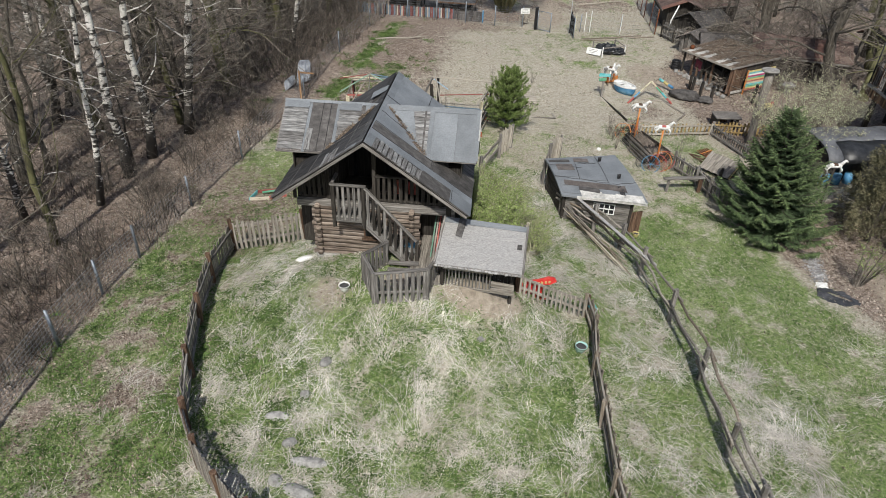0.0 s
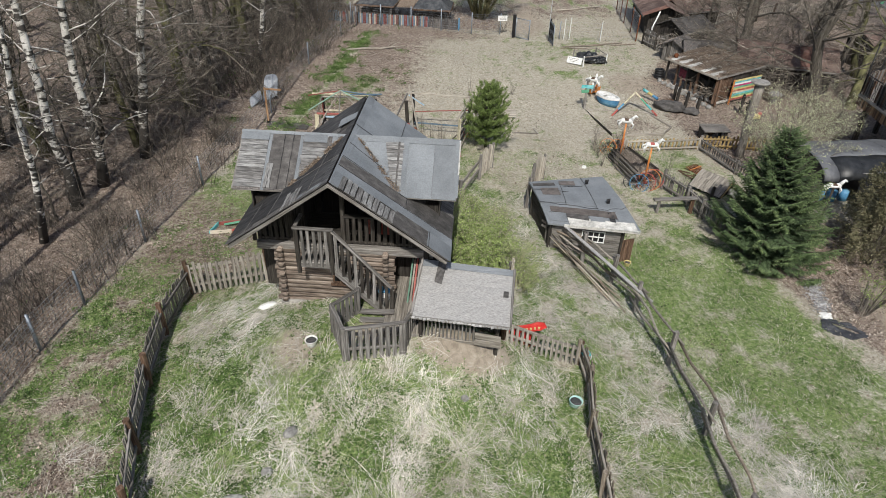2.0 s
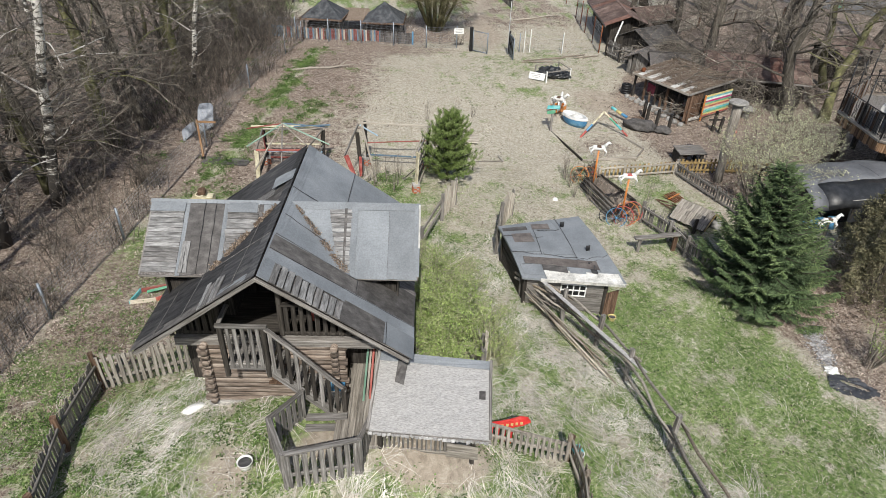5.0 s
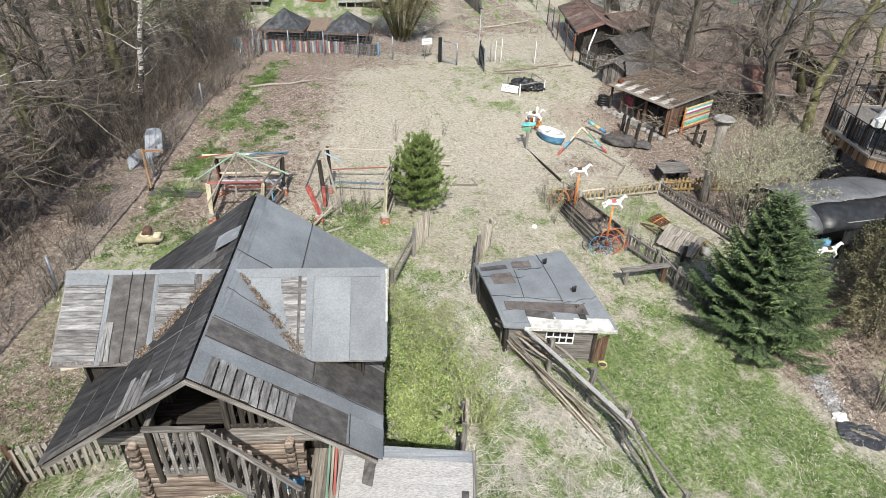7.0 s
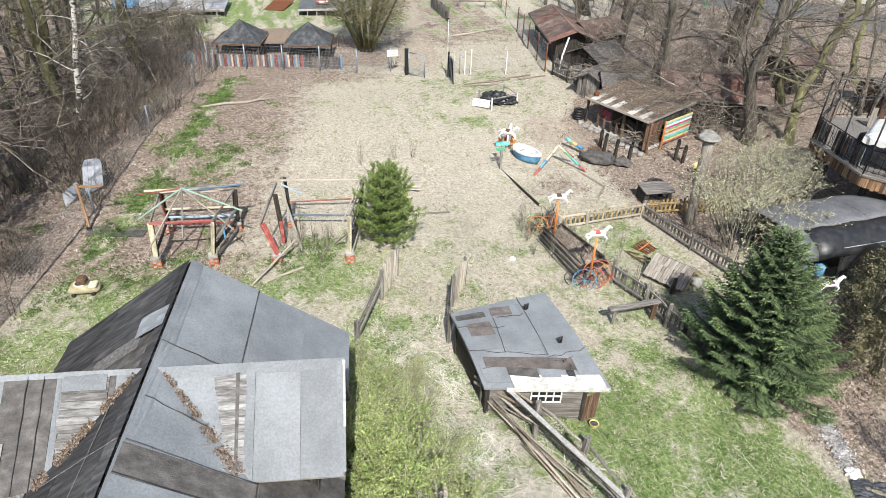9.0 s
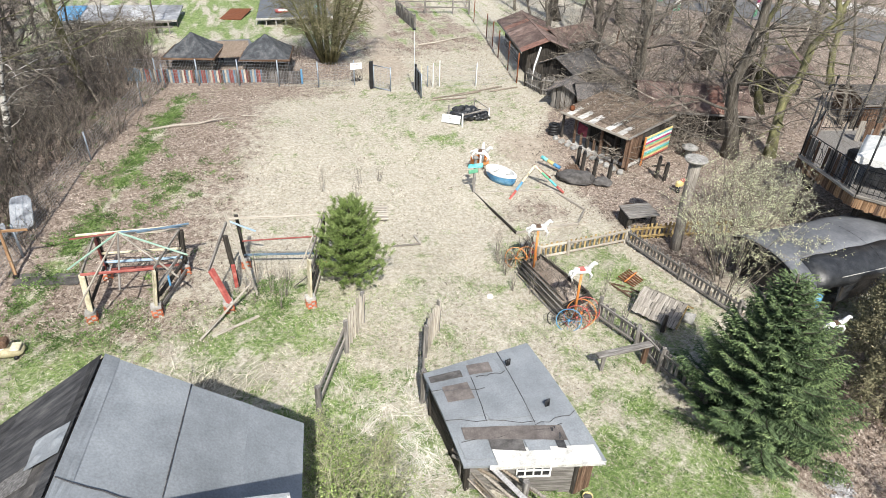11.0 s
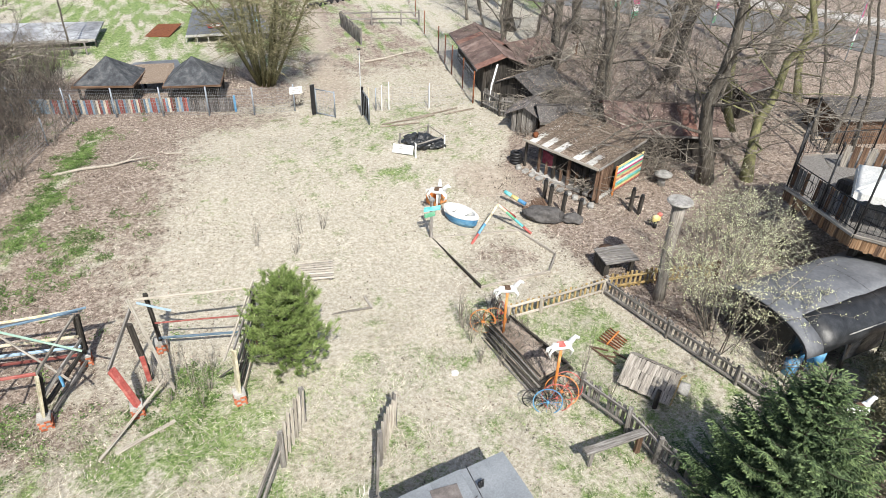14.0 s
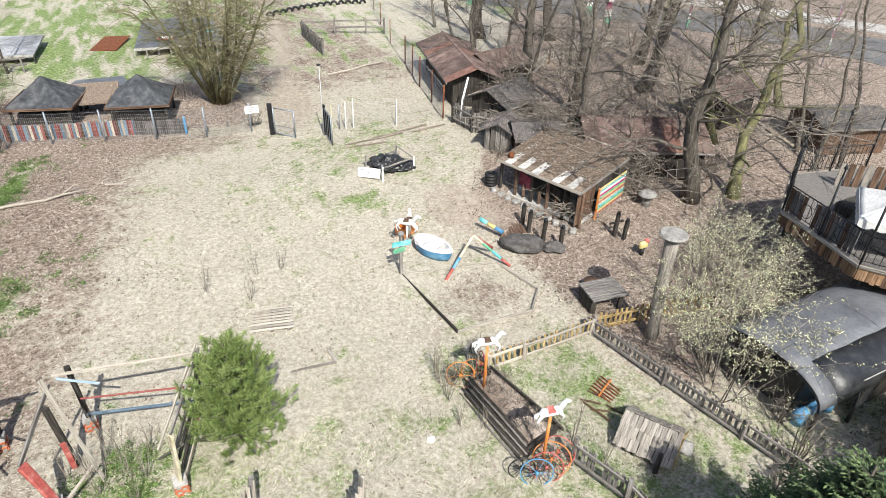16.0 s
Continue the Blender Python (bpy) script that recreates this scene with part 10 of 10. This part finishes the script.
for i, (x, y, h, r, n_) in enumerate(((14.9, 13.7, 1.7, 0.85, 1100), (16.3, 13.0, 1.1, 0.8, 60), (16.6, 19.0, 1.3, 0.9, 100), (17.4, 20.0, 1.2, 0.9, 50), (15.6, 18.6, 0.9, 0.7, 0), (18.8, 13.5, 1.2, 0.9, 80))):
    shrub("thin_shrub", "thin bare shrub on the leaf litter", x, y, h, r, 16, n_, "leaf", 0.045, 300 + i, 6, 0.5, "thin shrubs")
for i, (x, y, h) in enumerate(((3.7, 25.5, 1.7), (4.0, 25.0, 1.5), (3.4, 25.2, 1.3), (6.6, 30.1, 1.4), (8.1, 30.4, 1.3), (8.8, 30.5, 1.0), (10.9, 24.6, 1.6), (12.6, 21.6, 1.9), (11.0, 25.0, 1.2), (7.6, 29.4, 1.3), (9.9, 41.5, 1.0), (10.8, 24.0, 0.9), (3.5, 24.6, 1.4), (4.3, 24.7, 1.6), (4.5, 25.3, 1.2), (3.0, 25.3, 1.1), (4.1, 24.2, 1.0), (10.6, 23.2, 1.0), (11.1, 22.9, 1.2), (12.9, 20.9, 1.3))):
    shrub("bare_sapling", "thin bare sapling in the grass", x, y, h, 0.28, 5, 0, "leaf", 0.04, 400 + i, 4, group="saplings", stem_r=0.006)


def undergrowth():
    """Grey brushwood at the edge of the wood and among the sheds."""
    rnd = random.Random(12)
    vs, fs = [], []
    spots = []
    for k in range(36):
        y = rnd.uniform(6, 15)
        spots.append((chain_x(y) - rnd.uniform(0.2, 4.0), y, rnd.uniform(0.7, 1.5)))
    for k in range(64):
        y = rnd.uniform(12, 32)
        spots.append((chain_x(y) - 0.2 - 7.0 * rnd.random() ** 1.6, y, rnd.uniform(0.6, 1.5)))
    for k in range(84):
        y = rnd.uniform(29, 52)
        spots.append((chain_x(min(y, 42)) + rnd.uniform(-4.5, 0.1) - 0.1 * max(0, y - 42), y, rnd.uniform(0.9, 2.1)))
    for x, y, s in ((22.2, 35.0, 1.2), (23.1, 34.2, 1.2), (22.0, 30.9, 0.9), (23.2, 30.3, 1.3), (22.6, 29.3, 0.8), (24.5, 33.5, 1.0), (24.3, 30.0, 1.2), (26.0, 29.5, 1.0), (21.2, 34.4, 1.0), (22.0, 38.5, 1.0), (23.5, 38.0, 1.0), (27.5, 33.0, 1.0), (8.8, 46.0, 1.0), (10.9, 41.3, 0.7), (12.0, 24.9, 0.6), (11.1, 24.5, 0.5), (19.0, 34.2, 0.8)):
        spots.append((x, y, s))
    for x, y, s in spots:
        for k in range(20):
            a, rr = rnd.uniform(0, 6.3), rnd.uniform(0, 0.55) * s
            bx, by = x + rr * math.cos(a), y + rr * math.sin(a)
            g = ground_z(bx, by)
            b = Vector((bx, by, g - 0.03))
            d = Vector((rnd.uniform(-0.5, 0.5), rnd.uniform(-0.5, 0.5), 1)).normalized()
            m1 = b + d * 0.6 * s * rnd.uniform(0.5, 1)
            e = m1 + (d + Vector((rnd.uniform(-0.7, 0.7), rnd.uniform(-0.7, 0.7), -0.1))).normalized() * 0.6 * s
            add_tube(vs, fs, [b, m1, e], [0.012, 0.009, 0.004], 3, False)
            for q in range(3):
                s2 = m1.lerp(e, rnd.random())
                add_tube(vs, fs, [s2, s2 + Vector((rnd.uniform(-0.3, 0.3), rnd.uniform(-0.3, 0.3), rnd.uniform(-0.05, 0.3))) * s], [0.005, 0.002], 3, False)
    ob = raw("brushwood", vs, fs, M["brush"])
    tagged(ob, "grey bare brushwood at the wood's edge", "brushwood", kind="stuff")


undergrowth()


# ---- grass, straw and fallen leaves ----
GX, GY, GSTEP = -24.0, 3.0, 0.3
GNX, GNY = 230, 180
HGT = np.array([[ground_z(GX + i * GSTEP, GY + j * GSTEP) for i in range(GNX)] for j in range(GNY)])
COV = np.array([[cover(GX + i * GSTEP, GY + j * GSTEP) for i in range(GNX)] for j in range(GNY)])
PATCH_FINE = np.array([[noise.fractal(Vector((i * GSTEP * 1.5, j * GSTEP * 1.5, 8.0)), 0.9, 2.0, 3) for i in range(GNX)] for j in range(GNY)])
PATCH = np.array([[noise.fractal(Vector((i * GSTEP * 0.55, j * GSTEP * 0.55, 5.0)), 1.0, 2.0, 4) for i in range(GNX)] for j in range(GNY)])
SWIRL = np.array([[noise.noise(Vector((i * GSTEP * 0.45, j * GSTEP * 0.45, 15.0))) for i in range(GNX)] for j in range(GNY)])


def look_up(grid, x, y):
    fx, fy = np.clip((x - GX) / GSTEP, 0, GNX - 1.01), np.clip((y - GY) / GSTEP, 0, GNY - 1.01)
    i, j = fx.astype(int), fy.astype(int)
    u, v = fx - i, fy - j
    if grid.ndim == 3:
        u, v = u[:, None], v[:, None]
    return (grid[j, i] * (1 - u) + grid[j, i + 1] * u) * (1 - v) + (grid[j + 1, i] * (1 - u) + grid[j + 1, i + 1] * u) * v


def free_ground(x, y):
    """False where a building or bed stands."""
    ca, sa = math.cos(radians(-HTURN)), math.sin(radians(-HTURN))
    u, v = (x - HX) * ca - (y - HY) * sa, (x - HX) * sa + (y - HY) * ca
    ok = ~((u > -1.6) & (u < 2.1) & (v > 0.75) & (v < 4.7))
    ok &= ~((u > 1.8) & (u < 3.8) & (v > -0.45) & (v < 0.5))
    ok &= ~((u > 0.0) & (u < 1.8) & (v > -0.9) & (v < 0.9))
    ok &= ~((x > 6.5) & (x < 8.75) & (y > 16.9) & (y < 19.4))
    ok &= ~((x > 11.4) & (x < 12.4) & (y > 21.8) & (y < 24.1))
    ok &= ~((x > 17.8) & (x < 21.2) & (y > 29.2) & (y < 32.8))
    return ok


def scatter(n, box, keep, seed):
    """Places for n blades, thinned by keep."""
    rs = np.random.RandomState(seed)
    x, y = rs.uniform(box[0], box[1], n), rs.uniform(box[2], box[3], n)
    c, p = look_up(COV, x, y), look_up(PATCH, x, y)
    ok = (rs.uniform(size=n) < keep(c, p, x, y)) & free_ground(x, y)
    x, y = x[ok], y[ok]
    return rs, x, y, look_up(HGT, x, y), len(x)


def blades(name, n, box, keep, length, width, lean, material, label, seed):
    """Short blades, each a kite of two triangles."""
    rs, x, y, z, n = scatter(n, box, keep, seed)
    az = rs.uniform(0, 2 * PI, n)
    ln, w, le = rs.uniform(*length, n), rs.uniform(*width, n), rs.uniform(*lean, n)
    dx, dy = np.cos(az), np.sin(az)
    sx, sy = -dy * w / 2, dx * w / 2
    h1, r1 = ln * 0.45 * np.cos(le * 0.7), ln * 0.45 * np.sin(le * 0.7)
    h2, r2 = h1 + ln * 0.55 * np.cos(np.minimum(le * 1.2, 1.6)), r1 + ln * 0.55 * np.sin(np.minimum(le * 1.2, 1.6))
    z = z - 0.01
    v = np.stack([np.stack([x, y, z], 1), np.stack([x + dx * r1 + sx, y + dy * r1 + sy, z + h1], 1), np.stack([x + dx * r2, y + dy * r2, z + h2], 1), np.stack([x + dx * r1 - sx, y + dy * r1 - sy, z + h1], 1)], 1).reshape(-1, 3)
    i = np.arange(n)[:, None] * 4
    f = np.concatenate([i + [[0, 1, 2]], i + [[0, 2, 3]]], 1).reshape(-1, 3)
    me = bpy.data.meshes.new(name)
    me.from_pydata(v.tolist(), [], f.tolist())
    tagged(link(name, me, material), label, "grass", kind="stuff")


def stalks(name, n, box, keep, length, width, lift, material, label, seed):
    """Long dead stalks that lie flat in swirling mats, bent once, three triangles each."""
    rs, x, y, z, n = scatter(n, box, keep, seed)
    az = look_up(SWIRL, x, y) * 7.0 + rs.normal(size=n) * 0.55 + PI * (rs.uniform(size=n) < 0.4)
    a2 = az + rs.normal(size=n) * 0.4
    ln, w = rs.uniform(*length, n), rs.uniform(*width, n)
    dx, dy, ex, ey = np.cos(az), np.sin(az), np.cos(a2), np.sin(a2)
    x1, y1 = x + dx * ln * 0.55, y + dy * ln * 0.55
    x2, y2 = x1 + ex * ln * 0.45, y1 + ey * ln * 0.45
    z1 = look_up(HGT, x1, y1) + rs.uniform(*lift, n)
    z2 = look_up(HGT, x2, y2) + rs.uniform(*lift, n) * 0.8
    z = z + rs.uniform(0.0, 0.03, n)
    sx, sy = -dy * w / 2, dx * w / 2
    v = np.stack([np.stack([x - sx, y - sy, z], 1), np.stack([x + sx, y + sy, z], 1), np.stack([x1 - sx, y1 - sy, z1], 1), np.stack([x1 + sx, y1 + sy, z1], 1), np.stack([x2, y2, z2], 1)], 1).reshape(-1, 3)
    i = np.arange(n)[:, None] * 5
    f = np.concatenate([i + [[0, 1, 3]], i + [[0, 3, 2]], i + [[2, 3, 4]]], 1).reshape(-1, 3)
    me = bpy.data.meshes.new(name)
    me.from_pydata(v.tolist(), [], f.tolist())
    tagged(link(name, me, material), label, "grass", kind="stuff")


def step_(a, b, v):
    t = np.clip((v - a) / (b - a), 0, 1)
    return t * t * (3 - 2 * t)


def yard(x, y):
    return step_(-4.2, -3.4, x) * (1 - step_(4.2, 5.4, x)) * (1 - step_(14.5, 16.0, y))


def near_chain(x, y):
    return step_(0, 0.8, x - np.interp(y, [q[1] for q in CHAIN], [q[0] for q in CHAIN]))


def long_straw(c, p, x, y):
    base = np.maximum(yard(x, y), (0.42 + 0.4 * step_(13, 14.5, y)) * step_(4.6, 5.2, x) * (1 - step_(7.4, 8.6, x)) * (1 - step_(19.0, 21.0, y)))
    base = np.maximum(base, 0.06 * step_(-6.8, -6.2, x) * (1 - step_(-4.2, -3.6, x)) * (1 - step_(16, 19, y)))
    base = np.maximum(base, 0.015 * step_(7, 8, x) * (1 - step_(13, 14, x)) * (1 - step_(15, 18, y)))
    base = np.maximum(base, 3.0 * np.exp(-((x - 8.8) / 0.8) ** 2 - ((y - 8.6) / 1.5) ** 2) + 1.6 * np.exp(-((x - 5.9) / 0.5) ** 2 - ((y - 8.2) / 1.2) ** 2))
    return np.minimum(1.0, base * np.clip(0.95 - 0.95 * c[:, 0], 0.08, 1)) * (1 - 0.9 * c[:, 2])


def green_keep(c, p, x, y):
    return np.clip(c[:, 0] * 1.3 - 0.35, 0, 0.85) * (1 - c[:, 1]) * (1 - c[:, 2])


def tufts(name, n, box, keep, per, length, width, material, label, seed):
    """Dead tussocks: from each root a fan of long stalks arches over and lies down one way."""
    rs, x, y, z, n = scatter(n, box, keep, seed)
    az = look_up(SWIRL, x, y) * 5.0 + rs.normal(size=n) * 1.3
    big = rs.uniform(0.6, 1.25, n)
    spread = rs.uniform(0.2, 1.1, n)
    x, y, az, big, spread = [np.repeat(q, per) for q in (x, y, az, big, spread)]
    n = len(x)
    x, y = x + rs.normal(size=n) * 0.09, y + rs.normal(size=n) * 0.09
    z = look_up(HGT, x, y)
    az = az + rs.normal(size=n) * spread
    ln, w = rs.uniform(*length, n) * big, rs.uniform(*width, n)
    bend = rs.normal(size=n) * 0.25
    up = rs.uniform(0.04, 0.24, n) * rs.uniform(0.1, 1.0, n)
    pts, h = [], z + 0.005
    for f, a, lift in ((0.0, 0.0, 0.0), (0.34, 0.4, 0.62), (0.68, 0.8, 0.75), (1.0, 1.0, 0.3)):
        px, py = x + np.cos(az + bend * a) * ln * f, y + np.sin(az + bend * a) * ln * f
        pts.append((px, py, (h if f == 0 else look_up(HGT, px, py) + 0.012 + up * lift * ln)))
    sx, sy = -np.sin(az) * w / 2, np.cos(az) * w / 2
    rows = []
    for q, k in zip(pts[:3], (0.7, 1.0, 0.8)):
        rows += [np.stack([q[0] - sx * k, q[1] - sy * k, q[2]], 1), np.stack([q[0] + sx * k, q[1] + sy * k, q[2]], 1)]
    rows.append(np.stack(pts[3], 1))
    v = np.stack(rows, 1).reshape(-1, 3)
    i = np.arange(n)[:, None] * 7
    f = np.concatenate([i + [[0, 1, 3]], i + [[0, 3, 2]], i + [[2, 3, 5]], i + [[2, 5, 4]], i + [[4, 5, 6]]], 1).reshape(-1, 3)
    me = bpy.data.meshes.new(name)
    me.from_pydata(v.tolist(), [], f.tolist())
    tagged(link(name, me, material), label, "grass", kind="stuff")


def weeds(n, box, keep, seed):
    """Low leafy weeds in clumps among the grass."""
    rs, x, y, z, n = scatter(n, box, keep, seed)
    per = 20
    r = np.repeat(rs.uniform(0.05, 0.17, n), per)
    x, y = np.repeat(x, per) + rs.normal(size=n * per) * r * 0.7, np.repeat(y, per) + rs.normal(size=n * per) * r * 0.7
    z = look_up(HGT, x, y) + rs.uniform(0.015, 0.11, n * per) * (0.5 + 3 * r)
    up = np.stack([rs.normal(size=n * per) * 0.8, rs.normal(size=n * per) * 0.8, rs.uniform(-0.1, 0.5, n * per)], 1)
    ob = leaf_mesh("weeds", np.stack([x, y, z], 1), up, 0.05, 0.62, M["weed"], None, "", seed)
    tagged(ob, "low dark green weeds in the grass", "weeds", kind="stuff")


def weed_keep(c, p, x, y):
    return np.clip(c[:, 0] * 1.5 - 0.45, 0, 1) * (1 - c[:, 2]) * (0.35 + 0.65 * step_(-0.1, 0.35, p)) * (1 - 0.75 * step_(8.2, 9.0, x))


weeds(7000, (-8.5, 14, 4.5, 21), weed_keep, 21)
weeds(3500, (-4, 5, 4.5, 13.5), lambda c, p, x, y: yard(x, y) * step_(0.12, -0.2, look_up(PATCH_FINE, x, y)) * (1 - c[:, 2]), 24)
weeds(16000, (-5, 4.5, 19, 42), lambda c, p, x, y: np.clip(c[:, 0] * 2.4 - 0.75, 0, 1) * step_(23.5, 25, y), 22)
weeds(1300, (-8.6, -3.8, 4.5, 17), lambda c, p, x, y: np.clip(c[:, 0] * 2.6 - 1.0, 0, 1), 23)


def tussocks(c, p, x, y):
    return np.clip(long_straw(c, p, x, y) * (0.75 + 1.9 * look_up(PATCH_FINE, x, y)), 0, 1)


tufts("straw", 15000, (-8, 13.5, 4.5, 21), tussocks, 17, (0.25, 0.8), (0.005, 0.0095), M["straw"], "long flattened tussocks of dry grass", 1)
stalks("straw", 70000, (-8, 13.5, 4.5, 21), lambda c, p, x, y: long_straw(c, p, x, y) * (0.35 + 0.65 * step_(-0.2, 0.12, look_up(PATCH_FINE, x, y))), (0.2, 0.6), (0.005, 0.009), (0.01, 0.06), M["straw"], "scattered flattened dry grass stalks", 11)
blades("grass", 760000, (-8.5, 15, 4.5, 25.5), green_keep, (0.035, 0.1), (0.006, 0.013), (0.3, 1.3), M["grass"], "short fresh green grass", 2)
stalks("dry_grass", 90000, (-4, 20, 21, 46), lambda c, p, x, y: 0.8 * (1 - 0.8 * c[:, 1]) * (1 - 0.6 * c[:, 2]) * near_chain(x, y), (0.06, 0.2), (0.006, 0.012), (0.006, 0.03), M["straw_short"], "short dry grass of the field", 3)
stalks("dry_grass", 110000, (-8, 15.5, 4.5, 26), lambda c, p, x, y: 0.85 * (1 - 0.6 * c[:, 1]) * (1 - c[:, 2]), (0.05, 0.18), (0.005, 0.01), (0.01, 0.05), M["straw_short"], "short dry grass between the green", 4)
blades("grass", 80000, (-7, 20, 24, 46), lambda c, p, x, y: np.clip(c[:, 0] * 1.6 - 0.4, 0, 0.9) * step_(2.5, 5, x - 0.3 * (y - 30)) * (1 - 0.6 * c[:, 1]), (0.04, 0.1), (0.006, 0.012), (0.3, 1.3), M["grass"], "green tufts in the field", 5)


def fallen_leaves(n, box, keep, size, seed):
    rs = np.random.RandomState(seed)
    x, y = rs.uniform(box[0], box[1], n), rs.uniform(box[2], box[3], n)
    c, p = look_up(COV, x, y), look_up(PATCH, x, y)
    ok = (rs.uniform(size=n) < keep(c, p, x, y)) & free_ground(x, y)
    x, y = x[ok], y[ok]
    n = len(x)
    z = look_up(HGT, x, y) + rs.uniform(0.006, 0.03, n)
    a = rs.uniform(0, 6.3, n)
    r = rs.uniform(*size, n)
    tx, ty = rs.normal(size=n) * 0.5, rs.normal(size=n) * 0.5
    q = []
    for k, asp in ((0, 1.0), (1, 0.6), (2, 1.0), (3, 0.6)):
        ox, oy = r * asp * np.cos(a + k * PI / 2), r * asp * np.sin(a + k * PI / 2)
        q.append(np.stack([x + ox, y + oy, z + ox * tx + oy * ty], 1))
    v = np.stack(q, 1).reshape(-1, 3)
    f = (np.arange(n)[:, None] * 4 + np.arange(4)[None, :])
    me = bpy.data.meshes.new("fallen_leaves")
    me.from_pydata(v.tolist(), [], f.tolist())
    ob = link("fallen_leaves", me, M["fallen"])
    tagged(ob, "brown and pale fallen leaves", "leaves", kind="stuff")


fallen_leaves(260000, (-18, 20, 4.5, 48), lambda c, p, x, y: c[:, 1] * 0.9 + 0.035 + 0.1 * (y < 22), (0.016, 0.036), 6)
fallen_leaves(48000, (-9, -3.6, 4.5, 19), lambda c, p, x, y: 0.35 + c[:, 1] - 0.3 * c[:, 0], (0.014, 0.03), 8)
fallen_leaves(70000, (14, 38, 12, 50), lambda c, p, x, y: c[:, 1] * 0.9, (0.025, 0.05), 7)


def stalk_heap():
    """A heap of cut dead stalks behind the cottage."""
    t = thing("stalk_heap", "tangled heap of cut dead stalks on the grass", "plant debris", 1.9, 21.4)
    rnd = random.Random(44)
    vs, fs = [], []
    for k in range(420):
        x, y = rnd.gauss(0, 0.5), rnd.gauss(0, 0.35)
        a = rnd.gauss(0.9, 0.7)
        ln = rnd.uniform(0.3, 0.8)
        z = rnd.uniform(0.02, 0.22) * math.exp(-(x * x + y * y))
        add_tube(vs, fs, [(x, y, z), (x + ln * 0.5 * math.cos(a), y + ln * 0.5 * math.sin(a), z + rnd.uniform(0.02, 0.16)), (x + ln * math.cos(a), y + ln * math.sin(a), max(0.01, z + rnd.uniform(-0.05, 0.1)))], [0.007, 0.007, 0.003], 3, False)
    raw("stalk", vs, fs, M["straw_short"], t)
    t = thing("scrap_board", "short red painted board on the grass", "board", -0.2, 23.45, None, 30)
    stick("board", (-0.22, 0, 0.05), (0.22, 0.02, 0.06), 0.1, 0.03, M["red"], t)


stalk_heap()


# ---- plan units to metres ----
for ob in list(scene.objects):
    if ob.parent is None and ob.type in ("MESH", "EMPTY"):
        ob.matrix_basis = Matrix.Scale(PLAN, 4) @ ob.matrix_basis
